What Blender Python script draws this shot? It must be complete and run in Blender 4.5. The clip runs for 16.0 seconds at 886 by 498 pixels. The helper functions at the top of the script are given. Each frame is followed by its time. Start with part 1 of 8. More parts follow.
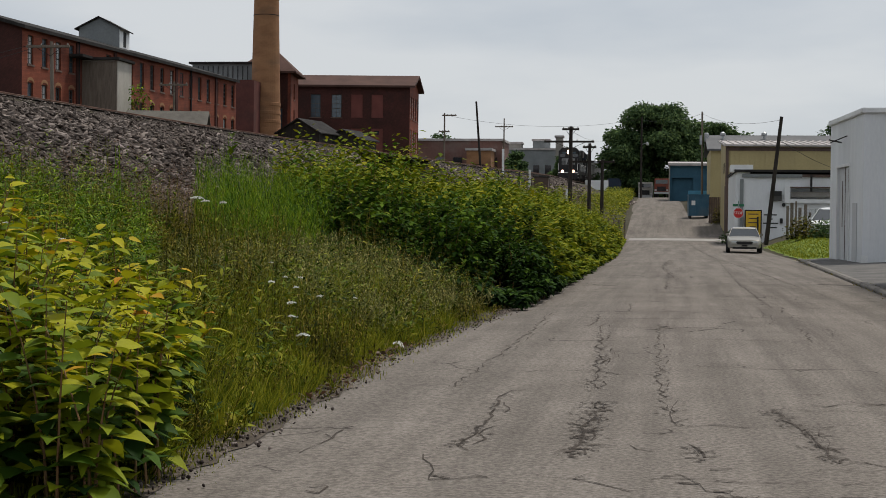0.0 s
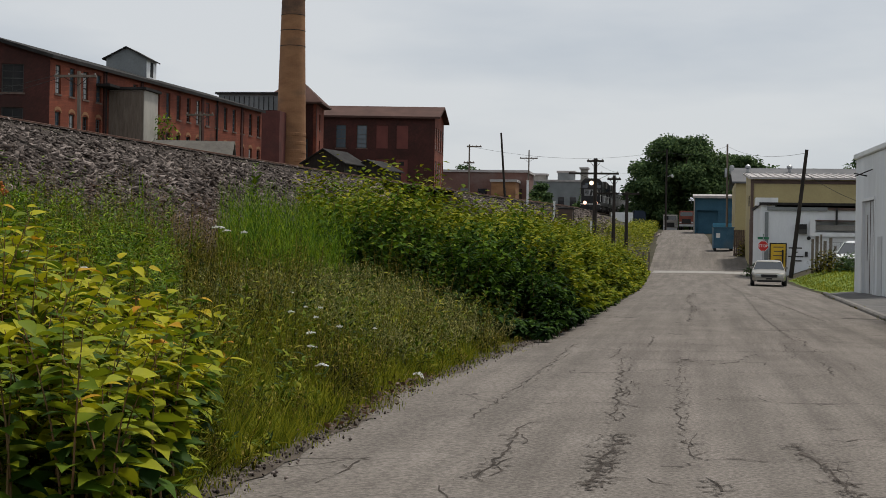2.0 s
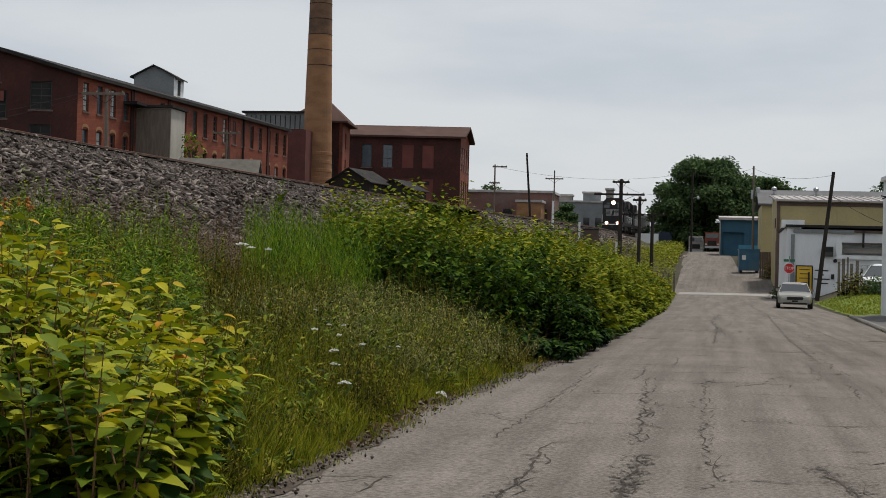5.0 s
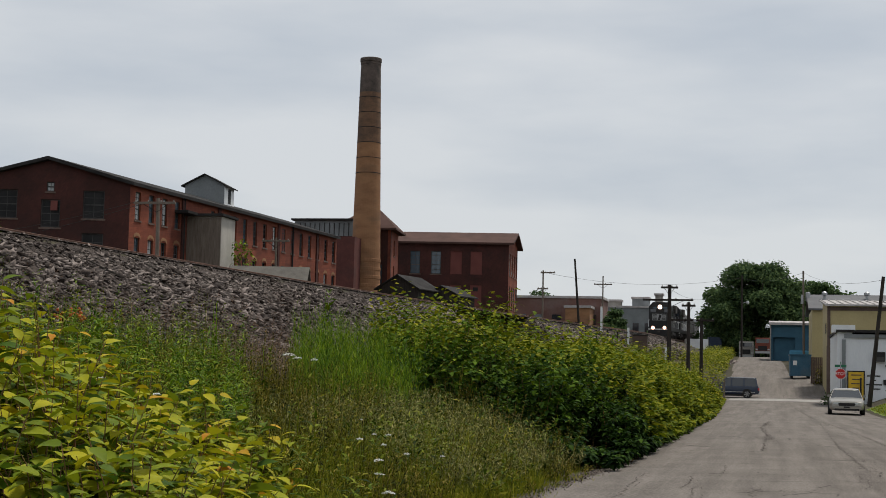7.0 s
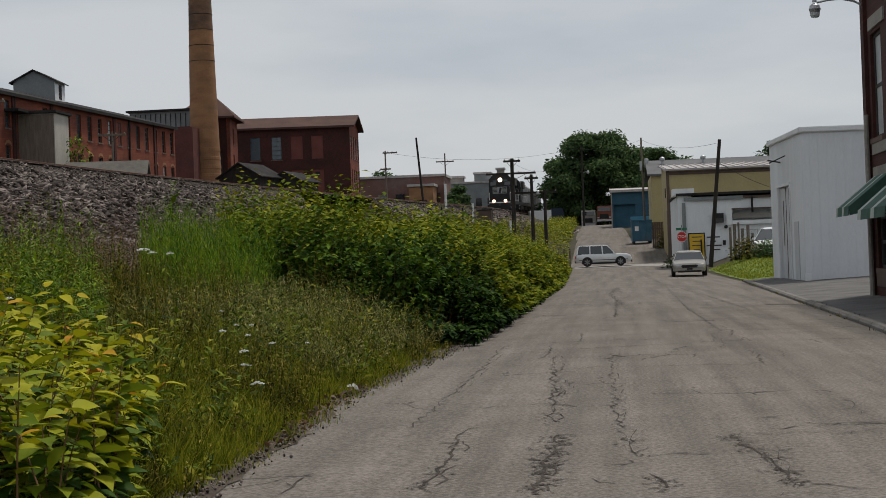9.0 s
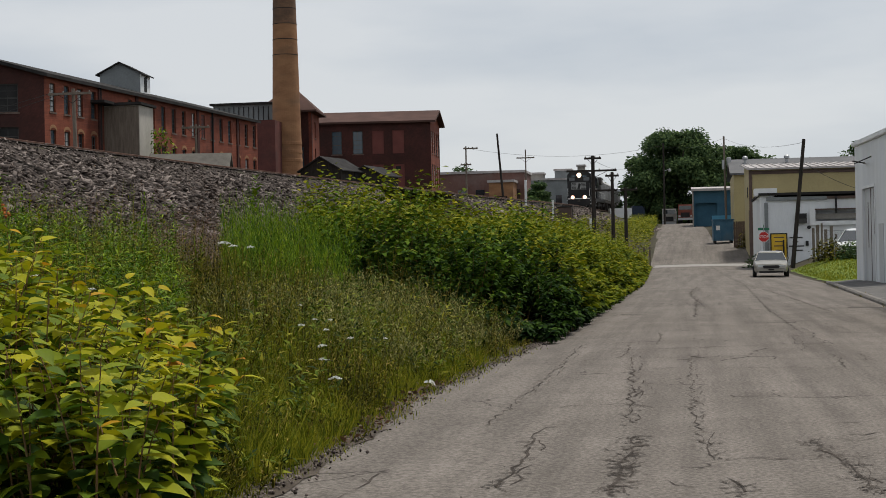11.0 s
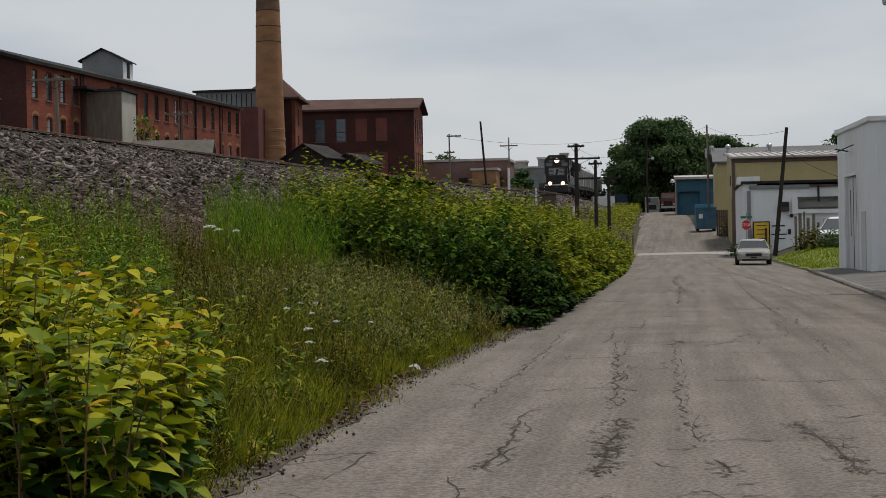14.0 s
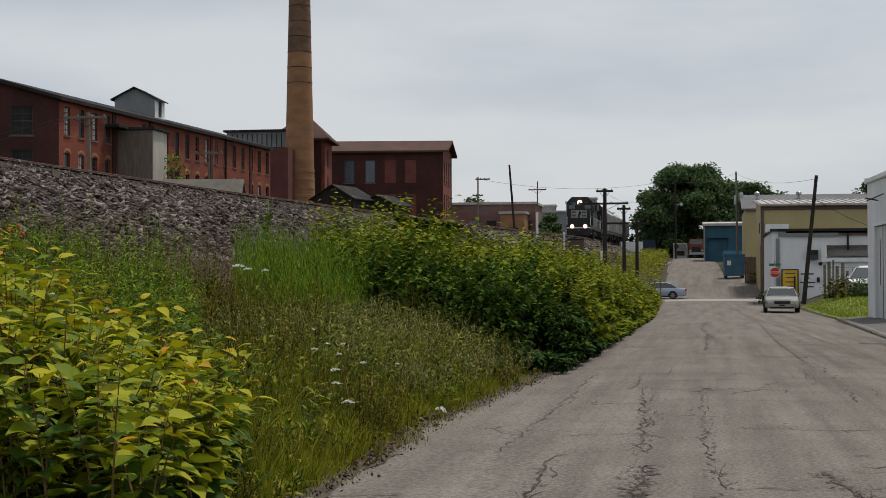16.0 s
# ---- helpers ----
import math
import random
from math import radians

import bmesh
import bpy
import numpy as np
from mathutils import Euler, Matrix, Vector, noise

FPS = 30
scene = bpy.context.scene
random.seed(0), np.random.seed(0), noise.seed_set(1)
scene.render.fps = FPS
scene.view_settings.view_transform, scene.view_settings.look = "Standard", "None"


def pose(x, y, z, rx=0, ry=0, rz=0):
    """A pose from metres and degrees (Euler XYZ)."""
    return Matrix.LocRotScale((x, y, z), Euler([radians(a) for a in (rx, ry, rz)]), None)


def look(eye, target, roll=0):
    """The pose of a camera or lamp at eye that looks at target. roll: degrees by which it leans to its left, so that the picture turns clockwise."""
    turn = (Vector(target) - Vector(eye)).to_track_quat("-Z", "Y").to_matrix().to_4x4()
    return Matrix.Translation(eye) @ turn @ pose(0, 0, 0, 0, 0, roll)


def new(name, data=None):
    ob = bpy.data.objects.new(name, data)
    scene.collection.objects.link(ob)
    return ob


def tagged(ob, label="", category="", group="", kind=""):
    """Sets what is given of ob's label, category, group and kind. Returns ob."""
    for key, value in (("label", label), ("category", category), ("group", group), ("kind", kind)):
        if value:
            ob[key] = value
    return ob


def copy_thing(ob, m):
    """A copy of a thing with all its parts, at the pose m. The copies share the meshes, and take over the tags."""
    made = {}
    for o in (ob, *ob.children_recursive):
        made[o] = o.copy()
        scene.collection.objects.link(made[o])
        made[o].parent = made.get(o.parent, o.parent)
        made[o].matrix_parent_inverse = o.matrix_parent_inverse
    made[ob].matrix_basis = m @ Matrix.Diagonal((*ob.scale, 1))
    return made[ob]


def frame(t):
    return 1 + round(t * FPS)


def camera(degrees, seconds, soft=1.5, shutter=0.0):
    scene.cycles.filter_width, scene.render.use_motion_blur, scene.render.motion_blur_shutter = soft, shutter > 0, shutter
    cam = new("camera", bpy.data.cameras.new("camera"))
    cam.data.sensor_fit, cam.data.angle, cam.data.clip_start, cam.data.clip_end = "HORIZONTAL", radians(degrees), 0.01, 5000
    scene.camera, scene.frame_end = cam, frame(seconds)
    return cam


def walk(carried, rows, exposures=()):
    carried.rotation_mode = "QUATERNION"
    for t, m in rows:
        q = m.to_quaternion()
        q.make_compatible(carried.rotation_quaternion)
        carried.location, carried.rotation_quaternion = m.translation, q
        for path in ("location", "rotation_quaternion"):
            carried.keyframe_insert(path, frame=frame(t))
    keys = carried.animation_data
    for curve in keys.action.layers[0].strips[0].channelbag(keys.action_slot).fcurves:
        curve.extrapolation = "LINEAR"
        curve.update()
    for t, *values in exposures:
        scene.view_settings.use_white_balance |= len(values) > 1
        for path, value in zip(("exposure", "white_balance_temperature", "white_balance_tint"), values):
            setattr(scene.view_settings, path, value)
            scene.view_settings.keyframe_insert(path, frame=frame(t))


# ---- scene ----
# ---------------------------------------------------------------- camera
cam = camera(31.84, 16.0, soft=0.7)
# seconds, x, y, z, turn to the left, tilt up, lean
SWAY = [
    (0, -0.002, -0.001, 1.595, 8.31, -0.98, 0.65),
    (0.5, 0.067, -0.035, 1.610, 9.71, -0.39, 1.80),
    (1, 0.074, -0.101, 1.611, 9.12, 0.76, 1.21),
    (1.5, 0.044, 0.010, 1.599, 8.33, 0.26, 0.51),
    (2, 0.046, -0.003, 1.596, 9.23, 0.15, 1.02),
    (2.5, 0.033, 0.088, 1.597, 9.40, 0.28, 1.01),
    (3, 0.027, 0.091, 1.601, 9.62, 0.64, 1.01),
    (3.5, 0.032, 0.001, 1.606, 9.99, 1.15, 1.18),
    (5.8, 0.077, 0.157, 1.570, 10.51, 0.59, 1.85),
    (6, 0.103, 0.198, 1.579, 11.30, 0.53, 2.38),
    (6.5, 0.144, 0.156, 1.585, 13.13, 1.09, 2.72),
    (7, 0.148, -0.175, 1.624, 12.06, 4.72, 1.32),
    (7.5, 0.032, -0.101, 1.606, 8.41, 2.97, -1.01),
    (8, -0.029, -0.035, 1.620, 7.73, 2.65, -1.00),
    (8.5, -0.028, -0.043, 1.633, 6.50, 1.85, -2.70),
    (9, -0.046, 0.012, 1.631, 6.29, 0.32, -2.10),
    (9.2, -0.055, 0.037, 1.630, 6.58, -0.12, -2.10),
    (11.3, -0.040, 0.020, 1.650, 10.14, 0.48, -1.19),
    (11.5, 0.032, -0.054, 1.631, 11.07, 3.07, -1.22),
    (12, 0.102, -0.058, 1.598, 12.63, 4.38, -1.38),
    (12.5, 0.124, -0.049, 1.602, 12.99, 3.97, -1.47),
    (13, 0.116, -0.012, 1.589, 13.67, 3.47, -2.18),
    (13.5, 0.037, 0.028, 1.591, 14.02, 1.73, -1.62),
    (14, -0.074, 0.000, 1.604, 8.59, -0.21, -1.07),
    (14.5, -0.089, -0.052, 1.598, 6.56, -1.11, -0.98),
    (15, -0.105, 0.089, 1.610, 8.03, -0.36, -0.91),
    (15.5, -0.094, 0.001, 1.615, 9.39, 0.85, -0.57),
    (16, -0.082, -0.022, 1.606, 9.58, 1.37, -0.16),
]


def held(x, y, z, left, up, lean):
    """Pose of a camera that faces +y, turned left, tilted up and leaned, in degrees."""
    return pose(x, y, z) @ pose(0, 0, 0, 0, 0, left) @ pose(0, 0, 0, 90 + up) @ pose(0, 0, 0, 0, 0, lean)


walk(cam, [(row[0], held(*row[1:])) for row in SWAY],
     [(0.0, 0.04), (3.5, 0.06), (6.0, 0.08), (7.0, 0.08), (7.5, -0.06), (8.0, -0.09), (9.0, -0.13), (11.2, 0.12), (11.5, 0.14), (12.0, 0.0), (12.5, -0.09), (14.5, -0.07), (16.0, 0.02)])

# ---------------------------------------------------------------- sky and sun
SUN_HEIGHT, SUN_TURN = 69, 42
world = bpy.data.worlds.new("sky")
scene.world = world
world.use_nodes = True
wn, wl = world.node_tree.nodes, world.node_tree.links
wn.clear()
w_out, w_bg = wn.new("ShaderNodeOutputWorld"), wn.new("ShaderNodeBackground")
w_sky = wn.new("ShaderNodeTexSky")
w_sky.sky_type, w_sky.sun_disc = "NISHITA", False
w_sky.sun_elevation, w_sky.sun_rotation = radians(SUN_HEIGHT), radians(SUN_TURN)
w_co, w_map = wn.new("ShaderNodeTexCoord"), wn.new("ShaderNodeMapping")
w_map.inputs["Scale"].default_value = (2.2, 2.2, 9.0)
w_n = wn.new("ShaderNodeTexNoise")
w_n.inputs["Scale"].default_value, w_n.inputs["Detail"].default_value, w_n.inputs["Roughness"].default_value = 1.7, 5, 0.5
w_ramp = wn.new("ShaderNodeValToRGB")
w_ramp.color_ramp.elements[0].position, w_ramp.color_ramp.elements[0].color = 0.32, (0.50, 0.54, 0.59, 1)
w_ramp.color_ramp.elements[1].position, w_ramp.color_ramp.elements[1].color = 0.6, (0.645, 0.665, 0.685, 1)
w_sep, w_high = wn.new("ShaderNodeSeparateXYZ"), wn.new("ShaderNodeMapRange")
w_high.inputs["From Min"].default_value, w_high.inputs["From Max"].default_value = 0.22, 1.0
w_high.inputs["To Min"].default_value, w_high.inputs["To Max"].default_value = 1.0, 0.95
w_gain = wn.new("ShaderNodeVectorMath")
w_gain.operation = "SCALE"
w_blue = wn.new("ShaderNodeVectorMath")
w_blue.operation = "SCALE"
w_blue.inputs["Scale"].default_value = 0.1
w_mix = wn.new("ShaderNodeMix")
w_mix.data_type = "RGBA"
w_mix.inputs["Factor"].default_value = 0.9
wl.new(w_co.outputs["Generated"], w_map.inputs["Vector"])
wl.new(w_map.outputs["Vector"], w_n.inputs["Vector"])
wl.new(w_n.outputs["Fac"], w_ramp.inputs["Fac"])
wl.new(w_co.outputs["Generated"], w_sep.inputs["Vector"])
wl.new(w_sep.outputs["Z"], w_high.inputs["Value"])
wl.new(w_ramp.outputs["Color"], w_gain.inputs[0])
wl.new(w_high.outputs["Result"], w_gain.inputs["Scale"])
wl.new(w_sky.outputs["Color"], w_blue.inputs[0])
wl.new(w_blue.outputs["Vector"], w_mix.inputs["A"])
wl.new(w_gain.outputs["Vector"], w_mix.inputs["B"])
wl.new(w_mix.outputs["Result"], w_bg.inputs["Color"])
wl.new(w_bg.outputs["Background"], w_out.inputs["Surface"])
w_bg.inputs["Strength"].default_value = 1.0
sun = new("sun", bpy.data.lights.new("sun", "SUN"))
sun.data.energy, sun.data.angle, sun.data.color = 2.9, radians(7), (1.0, 0.95, 0.86)
_el, _az = radians(SUN_HEIGHT), radians(SUN_TURN)
sun.matrix_world = look((40 * math.sin(_az), 40 * math.cos(_az), 40 * math.tan(_el)), (0, 0, 0))

# ---------------------------------------------------------------- materials
def surf(name, c1, c2, size=1.0, rough=0.8, bump=0.2, fine=30.0, metal=0.0, dirt=None, dirt_amount=0.35, island=0.0, coat=0.0, stretch=(1, 1, 1), spec=0.3, grain=0.45):
    """Two tones in patches of about `size` metres, a finer grain, optional stains, fine relief."""
    m = bpy.data.materials.new(name)
    m.use_nodes = True
    n, l = m.node_tree.nodes, m.node_tree.links
    p = n["Principled BSDF"]
    p.inputs["Roughness"].default_value, p.inputs["Metallic"].default_value = rough, metal
    p.inputs["Specular IOR Level"].default_value = spec
    p.inputs["Coat Weight"].default_value = coat
    co, mp = n.new("ShaderNodeTexCoord"), n.new("ShaderNodeMapping")
    mp.inputs["Scale"].default_value = stretch
    l.new(co.outputs["Object"], mp.inputs["Vector"])
    big, small = n.new("ShaderNodeTexNoise"), n.new("ShaderNodeTexNoise")
    big.inputs["Scale"].default_value, big.inputs["Detail"].default_value = 1.0 / size, 6
    small.inputs["Scale"].default_value, small.inputs["Detail"].default_value = fine, 3
    l.new(mp.outputs["Vector"], big.inputs["Vector"])
    l.new(mp.outputs["Vector"], small.inputs["Vector"])
    both = n.new("ShaderNodeMath")
    both.operation = "MULTIPLY_ADD"
    both.inputs[1].default_value, both.inputs[2].default_value = grain, -grain / 2
    l.new(small.outputs["Fac"], both.inputs[0])
    add = n.new("ShaderNodeMath")
    add.operation = "ADD"
    l.new(both.outputs[0], add.inputs[0])
    l.new(big.outputs["Fac"], add.inputs[1])
    fac = add.outputs[0]
    if island:
        geo, ad = n.new("ShaderNodeNewGeometry"), n.new("ShaderNodeMath")
        ad.operation = "MULTIPLY_ADD"
        ad.inputs[1].default_value = island
        l.new(geo.outputs["Random Per Island"], ad.inputs[0])
        l.new(fac, ad.inputs[2])
        sub = n.new("ShaderNodeMath")
        sub.operation = "SUBTRACT"
        sub.inputs[1].default_value = island / 2
        l.new(ad.outputs[0], sub.inputs[0])
        fac = sub.outputs[0]
    ramp = n.new("ShaderNodeValToRGB")
    ramp.color_ramp.elements[0].position, ramp.color_ramp.elements[0].color = 0.3, (*c1, 1)
    ramp.color_ramp.elements[1].position, ramp.color_ramp.elements[1].color = 0.7, (*c2, 1)
    l.new(fac, ramp.inputs["Fac"])
    colour = ramp.outputs["Color"]
    if dirt:
        st, sr, mx = n.new("ShaderNodeTexNoise"), n.new("ShaderNodeValToRGB"), n.new("ShaderNodeMix")
        st.inputs["Scale"].default_value, st.inputs["Detail"].default_value = 0.55 / size, 8
        st.inputs["Roughness"].default_value = 0.65
        l.new(mp.outputs["Vector"], st.inputs["Vector"])
        sr.color_ramp.elements[0].position, sr.color_ramp.elements[1].position = 0.5, 0.72
        sr.color_ramp.elements[1].color = (dirt_amount, dirt_amount, dirt_amount, 1)
        l.new(st.outputs["Fac"], sr.inputs["Fac"])
        mx.data_type = "RGBA"
        mx.inputs["B"].default_value = (*dirt, 1)
        l.new(sr.outputs["Color"], mx.inputs["Factor"])
        l.new(colour, mx.inputs["A"])
        colour = mx.outputs["Result"]
    l.new(colour, p.inputs["Base Color"])
    if bump:
        b = n.new("ShaderNodeBump")
        b.inputs["Strength"].default_value, b.inputs["Distance"].default_value = bump, 0.02
        l.new(small.outputs["Fac"], b.inputs["Height"])
        l.new(b.outputs["Normal"], p.inputs["Normal"])
    return m


def leaf_mat(name, tones, through_light=0.35, rough=0.55, patch=0.5, amount=0.7, spec=0.25, age_shade=0.0):
    """Leaves: tones (position, colour) picked leaf by leaf, some light passes through."""
    m = bpy.data.materials.new(name)
    m.use_nodes = True
    n, l = m.node_tree.nodes, m.node_tree.links
    p, out = n["Principled BSDF"], n["Material Output"]
    p.inputs["Roughness"].default_value = rough
    p.inputs["Specular IOR Level"].default_value = spec
    geo, ramp = n.new("ShaderNodeNewGeometry"), n.new("ShaderNodeValToRGB")
    while len(ramp.color_ramp.elements) < len(tones):
        ramp.color_ramp.elements.new(0.5)
    for e, (at, c) in zip(ramp.color_ramp.elements, tones):
        e.position, e.color = at, (*c, 1)
    co, nz, ad = n.new("ShaderNodeTexCoord"), n.new("ShaderNodeTexNoise"), n.new("ShaderNodeMath")
    nz.inputs["Scale"].default_value, nz.inputs["Detail"].default_value = patch, 4
    l.new(co.outputs["Object"], nz.inputs["Vector"])
    ad.operation = "MULTIPLY_ADD"
    ad.inputs[1].default_value = amount
    sb = n.new("ShaderNodeMath")
    sb.operation = "SUBTRACT"
    sb.inputs[1].default_value = amount / 2
    l.new(nz.outputs["Fac"], ad.inputs[0])
    l.new(geo.outputs["Random Per Island"], ad.inputs[2])
    l.new(ad.outputs[0], sb.inputs[0])
    tone = sb.outputs[0]
    if age_shade:
        # tip leaves yellower as new growth; low ones darkened to paint the shade within
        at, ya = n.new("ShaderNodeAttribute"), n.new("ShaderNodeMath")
        at.attribute_name = "young_lit"
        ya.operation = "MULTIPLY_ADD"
        ya.inputs[1].default_value = age_shade
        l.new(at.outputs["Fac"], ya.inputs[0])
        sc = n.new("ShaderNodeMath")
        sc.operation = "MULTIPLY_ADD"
        sc.inputs[1].default_value, sc.inputs[2].default_value = 1 - age_shade * 0.6, -age_shade * 0.3
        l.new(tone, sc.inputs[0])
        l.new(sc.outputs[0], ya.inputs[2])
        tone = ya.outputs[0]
    l.new(tone, ramp.inputs["Fac"])
    l.new(ramp.outputs["Color"], p.inputs["Base Color"])
    tr, mx = n.new("ShaderNodeBsdfTranslucent"), n.new("ShaderNodeMixShader")
    l.new(ramp.outputs["Color"], tr.inputs["Color"])
    mx.inputs["Fac"].default_value = through_light
    l.new(p.outputs["BSDF"], mx.inputs[1])
    l.new(tr.outputs["BSDF"], mx.inputs[2])
    l.new(mx.outputs["Shader"], out.inputs["Surface"])
    return m


def brick_mat(name, c1, c2, mortar, stain):
    """Brickwork too far off to show single bricks: courses, uneven tones, soot."""
    m = surf(name, c1, c2, 2.5, 0.85, 0.0, 3.0, dirt=stain, dirt_amount=0.75)
    n, l = m.node_tree.nodes, m.node_tree.links
    p = n["Principled BSDF"]
    co, mp, br, mx = n.new("ShaderNodeTexCoord"), n.new("ShaderNodeMapping"), n.new("ShaderNodeTexBrick"), n.new("ShaderNodeMix")
    mp.inputs["Rotation"].default_value = (radians(90), 0, radians(45))
    l.new(co.outputs["Object"], mp.inputs["Vector"])
    l.new(mp.outputs["Vector"], br.inputs["Vector"])
    br.inputs["Scale"].default_value = 1.0
    br.inputs["Brick Width"].default_value, br.inputs["Row Height"].default_value, br.inputs["Mortar Size"].default_value = 0.22, 0.075, 0.008
    br.inputs["Color1"].default_value, br.inputs["Color2"].default_value, br.inputs["Mortar"].default_value = (0.8, 0.8, 0.8, 1), (1.1, 1.05, 1.0, 1), (*mortar, 1)
    mx.data_type, mx.blend_type = "RGBA", "MULTIPLY"
    mx.inputs["Factor"].default_value = 1.0
    old = p.inputs["Base Color"].links[0].from_socket
    l.new(old, mx.inputs["A"])
    l.new(br.outputs["Color"], mx.inputs["B"])
    l.new(mx.outputs["Result"], p.inputs["Base Color"])
    return m


def glow_mat(name, colour, power):
    m = bpy.data.materials.new(name)
    m.use_nodes = True
    p = m.node_tree.nodes["Principled BSDF"]
    p.inputs["Base Color"].default_value = (*colour, 1)
    p.inputs["Emission Color"].default_value, p.inputs["Emission Strength"].default_value = (*colour, 1), power
    return m


def glass_mat(name, tint=(0.02, 0.025, 0.03), rough=0.06):
    m = bpy.data.materials.new(name)
    m.use_nodes = True
    p = m.node_tree.nodes["Principled BSDF"]
    p.inputs["Base Color"].default_value = (*tint, 1)
    p.inputs["Roughness"].default_value, p.inputs["IOR"].default_value = rough, 1.5
    p.inputs["Specular IOR Level"].default_value = 0.9
    return m


def asphalt_mat(name, c1, c2):
    """Old asphalt: patches, long wear streaks, pale and dark grit, a web of hairline cracks where it has broken up."""
    m = surf(name, c1, c2, 1.3, 0.95, 0.35, 70, dirt=(0.11, 0.098, 0.088), dirt_amount=0.2, stretch=(1, 0.4, 1), grain=1.3, spec=0.15)
    n, l = m.node_tree.nodes, m.node_tree.links
    p = n["Principled BSDF"]
    colour = p.inputs["Base Color"].links[0].from_socket
    co = n.new("ShaderNodeTexCoord")

    def multiply(factor, low, high, dark, bright):
        nonlocal colour
        ramp, mix = n.new("ShaderNodeValToRGB"), n.new("ShaderNodeMix")
        ramp.color_ramp.elements[0].position, ramp.color_ramp.elements[0].color = low, (*dark, 1)
        ramp.color_ramp.elements[1].position, ramp.color_ramp.elements[1].color = high, (*bright, 1)
        l.new(factor, ramp.inputs["Fac"])
        mix.data_type, mix.blend_type = "RGBA", "MULTIPLY"
        mix.inputs["Factor"].default_value = 1.0
        l.new(colour, mix.inputs["A"])
        l.new(ramp.outputs["Color"], mix.inputs["B"])
        colour = mix.outputs["Result"]

    def tex(scale, stretch, detail, rough=0.6):
        mp, nz = n.new("ShaderNodeMapping"), n.new("ShaderNodeTexNoise")
        mp.inputs["Scale"].default_value = stretch
        nz.inputs["Scale"].default_value, nz.inputs["Detail"].default_value, nz.inputs["Roughness"].default_value = scale, detail, rough
        l.new(co.outputs["Object"], mp.inputs["Vector"])
        l.new(mp.outputs["Vector"], nz.inputs["Vector"])
        return nz.outputs["Fac"]

    multiply(tex(1.0, (2.2, 0.09, 1), 5), 0.36, 0.62, (0.80, 0.79, 0.78), (1.10, 1.09, 1.08))
    multiply(tex(0.7, (1, 1, 1), 6, 0.65), 0.38, 0.62, (0.91, 0.905, 0.90), (1.04, 1.04, 1.04))
    multiply(tex(26.0, (1, 1, 1), 2), 0.36, 0.64, (0.70, 0.69, 0.68), (1.24, 1.24, 1.24))
    # hairline web, only where a slow mask lets it through
    warp, mixv = n.new("ShaderNodeTexNoise"), n.new("ShaderNodeVectorMath")
    warp.inputs["Scale"].default_value, warp.inputs["Detail"].default_value = 3.0, 4
    l.new(co.outputs["Object"], warp.inputs["Vector"])
    mixv.operation = "MULTIPLY_ADD"
    mixv.inputs[1].default_value = (0.45, 0.45, 0)
    l.new(warp.outputs["Color"], mixv.inputs[0])
    l.new(co.outputs["Object"], mixv.inputs[2])
    squash, web = n.new("ShaderNodeMapping"), n.new("ShaderNodeTexVoronoi")
    squash.inputs["Scale"].default_value = (0.75, 0.5, 0)
    l.new(mixv.outputs["Vector"], squash.inputs["Vector"])
    web.feature = "DISTANCE_TO_EDGE"
    web.inputs["Scale"].default_value = 1.0
    l.new(squash.outputs["Vector"], web.inputs["Vector"])
    mask, both = n.new("ShaderNodeMapRange"), n.new("ShaderNodeMath")
    mask.inputs["From Min"].default_value, mask.inputs["From Max"].default_value = 0.50, 0.58
    mask.inputs["To Min"].default_value, mask.inputs["To Max"].default_value = 0.2, 0.0
    l.new(tex(0.55, (1, 0.6, 1), 3), mask.inputs["Value"])
    both.operation = "ADD"
    l.new(web.outputs["Distance"], both.inputs[0])
    l.new(mask.outputs["Result"], both.inputs[1])
    multiply(both.outputs[0], 0.003, 0.014, (0.34, 0.33, 0.32), (1, 1, 1))
    l.new(colour, p.inputs["Base Color"])
    return m


M_ROAD = asphalt_mat("worn_asphalt", (0.145, 0.13, 0.117), (0.178, 0.16, 0.145))
M_CRACK = surf("crack", (0.030, 0.023, 0.018), (0.075, 0.060, 0.050), 0.4, 0.95, 0.1)
M_PATCH = surf("tar_patch", (0.055, 0.05, 0.045), (0.16, 0.145, 0.13), 0.15, 0.85, 0.3, 50)
M_LINE = surf("pale_worn_concrete", (0.22, 0.205, 0.19), (0.32, 0.305, 0.285), 0.5, 0.9, 0.1, 20)
M_DIRT = surf("crumbled_dirt", (0.05, 0.038, 0.028), (0.125, 0.10, 0.08), 0.35, 0.95, 0.6, 30, dirt=(0.03, 0.024, 0.018), dirt_amount=0.7)
M_APRON = surf("forecourt_asphalt", (0.075, 0.072, 0.07), (0.135, 0.128, 0.122), 1.2, 0.92, 0.3, 45, dirt=(0.17, 0.155, 0.14), dirt_amount=0.5)
M_CONC = surf("pavement_concrete", (0.12, 0.11, 0.10), (0.205, 0.19, 0.172), 1.8, 0.9, 0.2, 40, dirt=(0.12, 0.115, 0.10))
M_SOIL = surf("weedy_soil", (0.022, 0.019, 0.009), (0.052, 0.044, 0.022), 1.5, 0.95, 0.3, 14, dirt=(0.075, 0.055, 0.036))
M_LAWN = surf("mown_grass", (0.095, 0.15, 0.018), (0.17, 0.225, 0.035), 0.9, 0.9, 0.4, 60)
M_BALLAST = surf("ballast_bed", (0.020, 0.014, 0.011), (0.06, 0.044, 0.036), 0.3, 0.95, 0.9, 6, dirt=(0.05, 0.042, 0.035), dirt_amount=0.6)
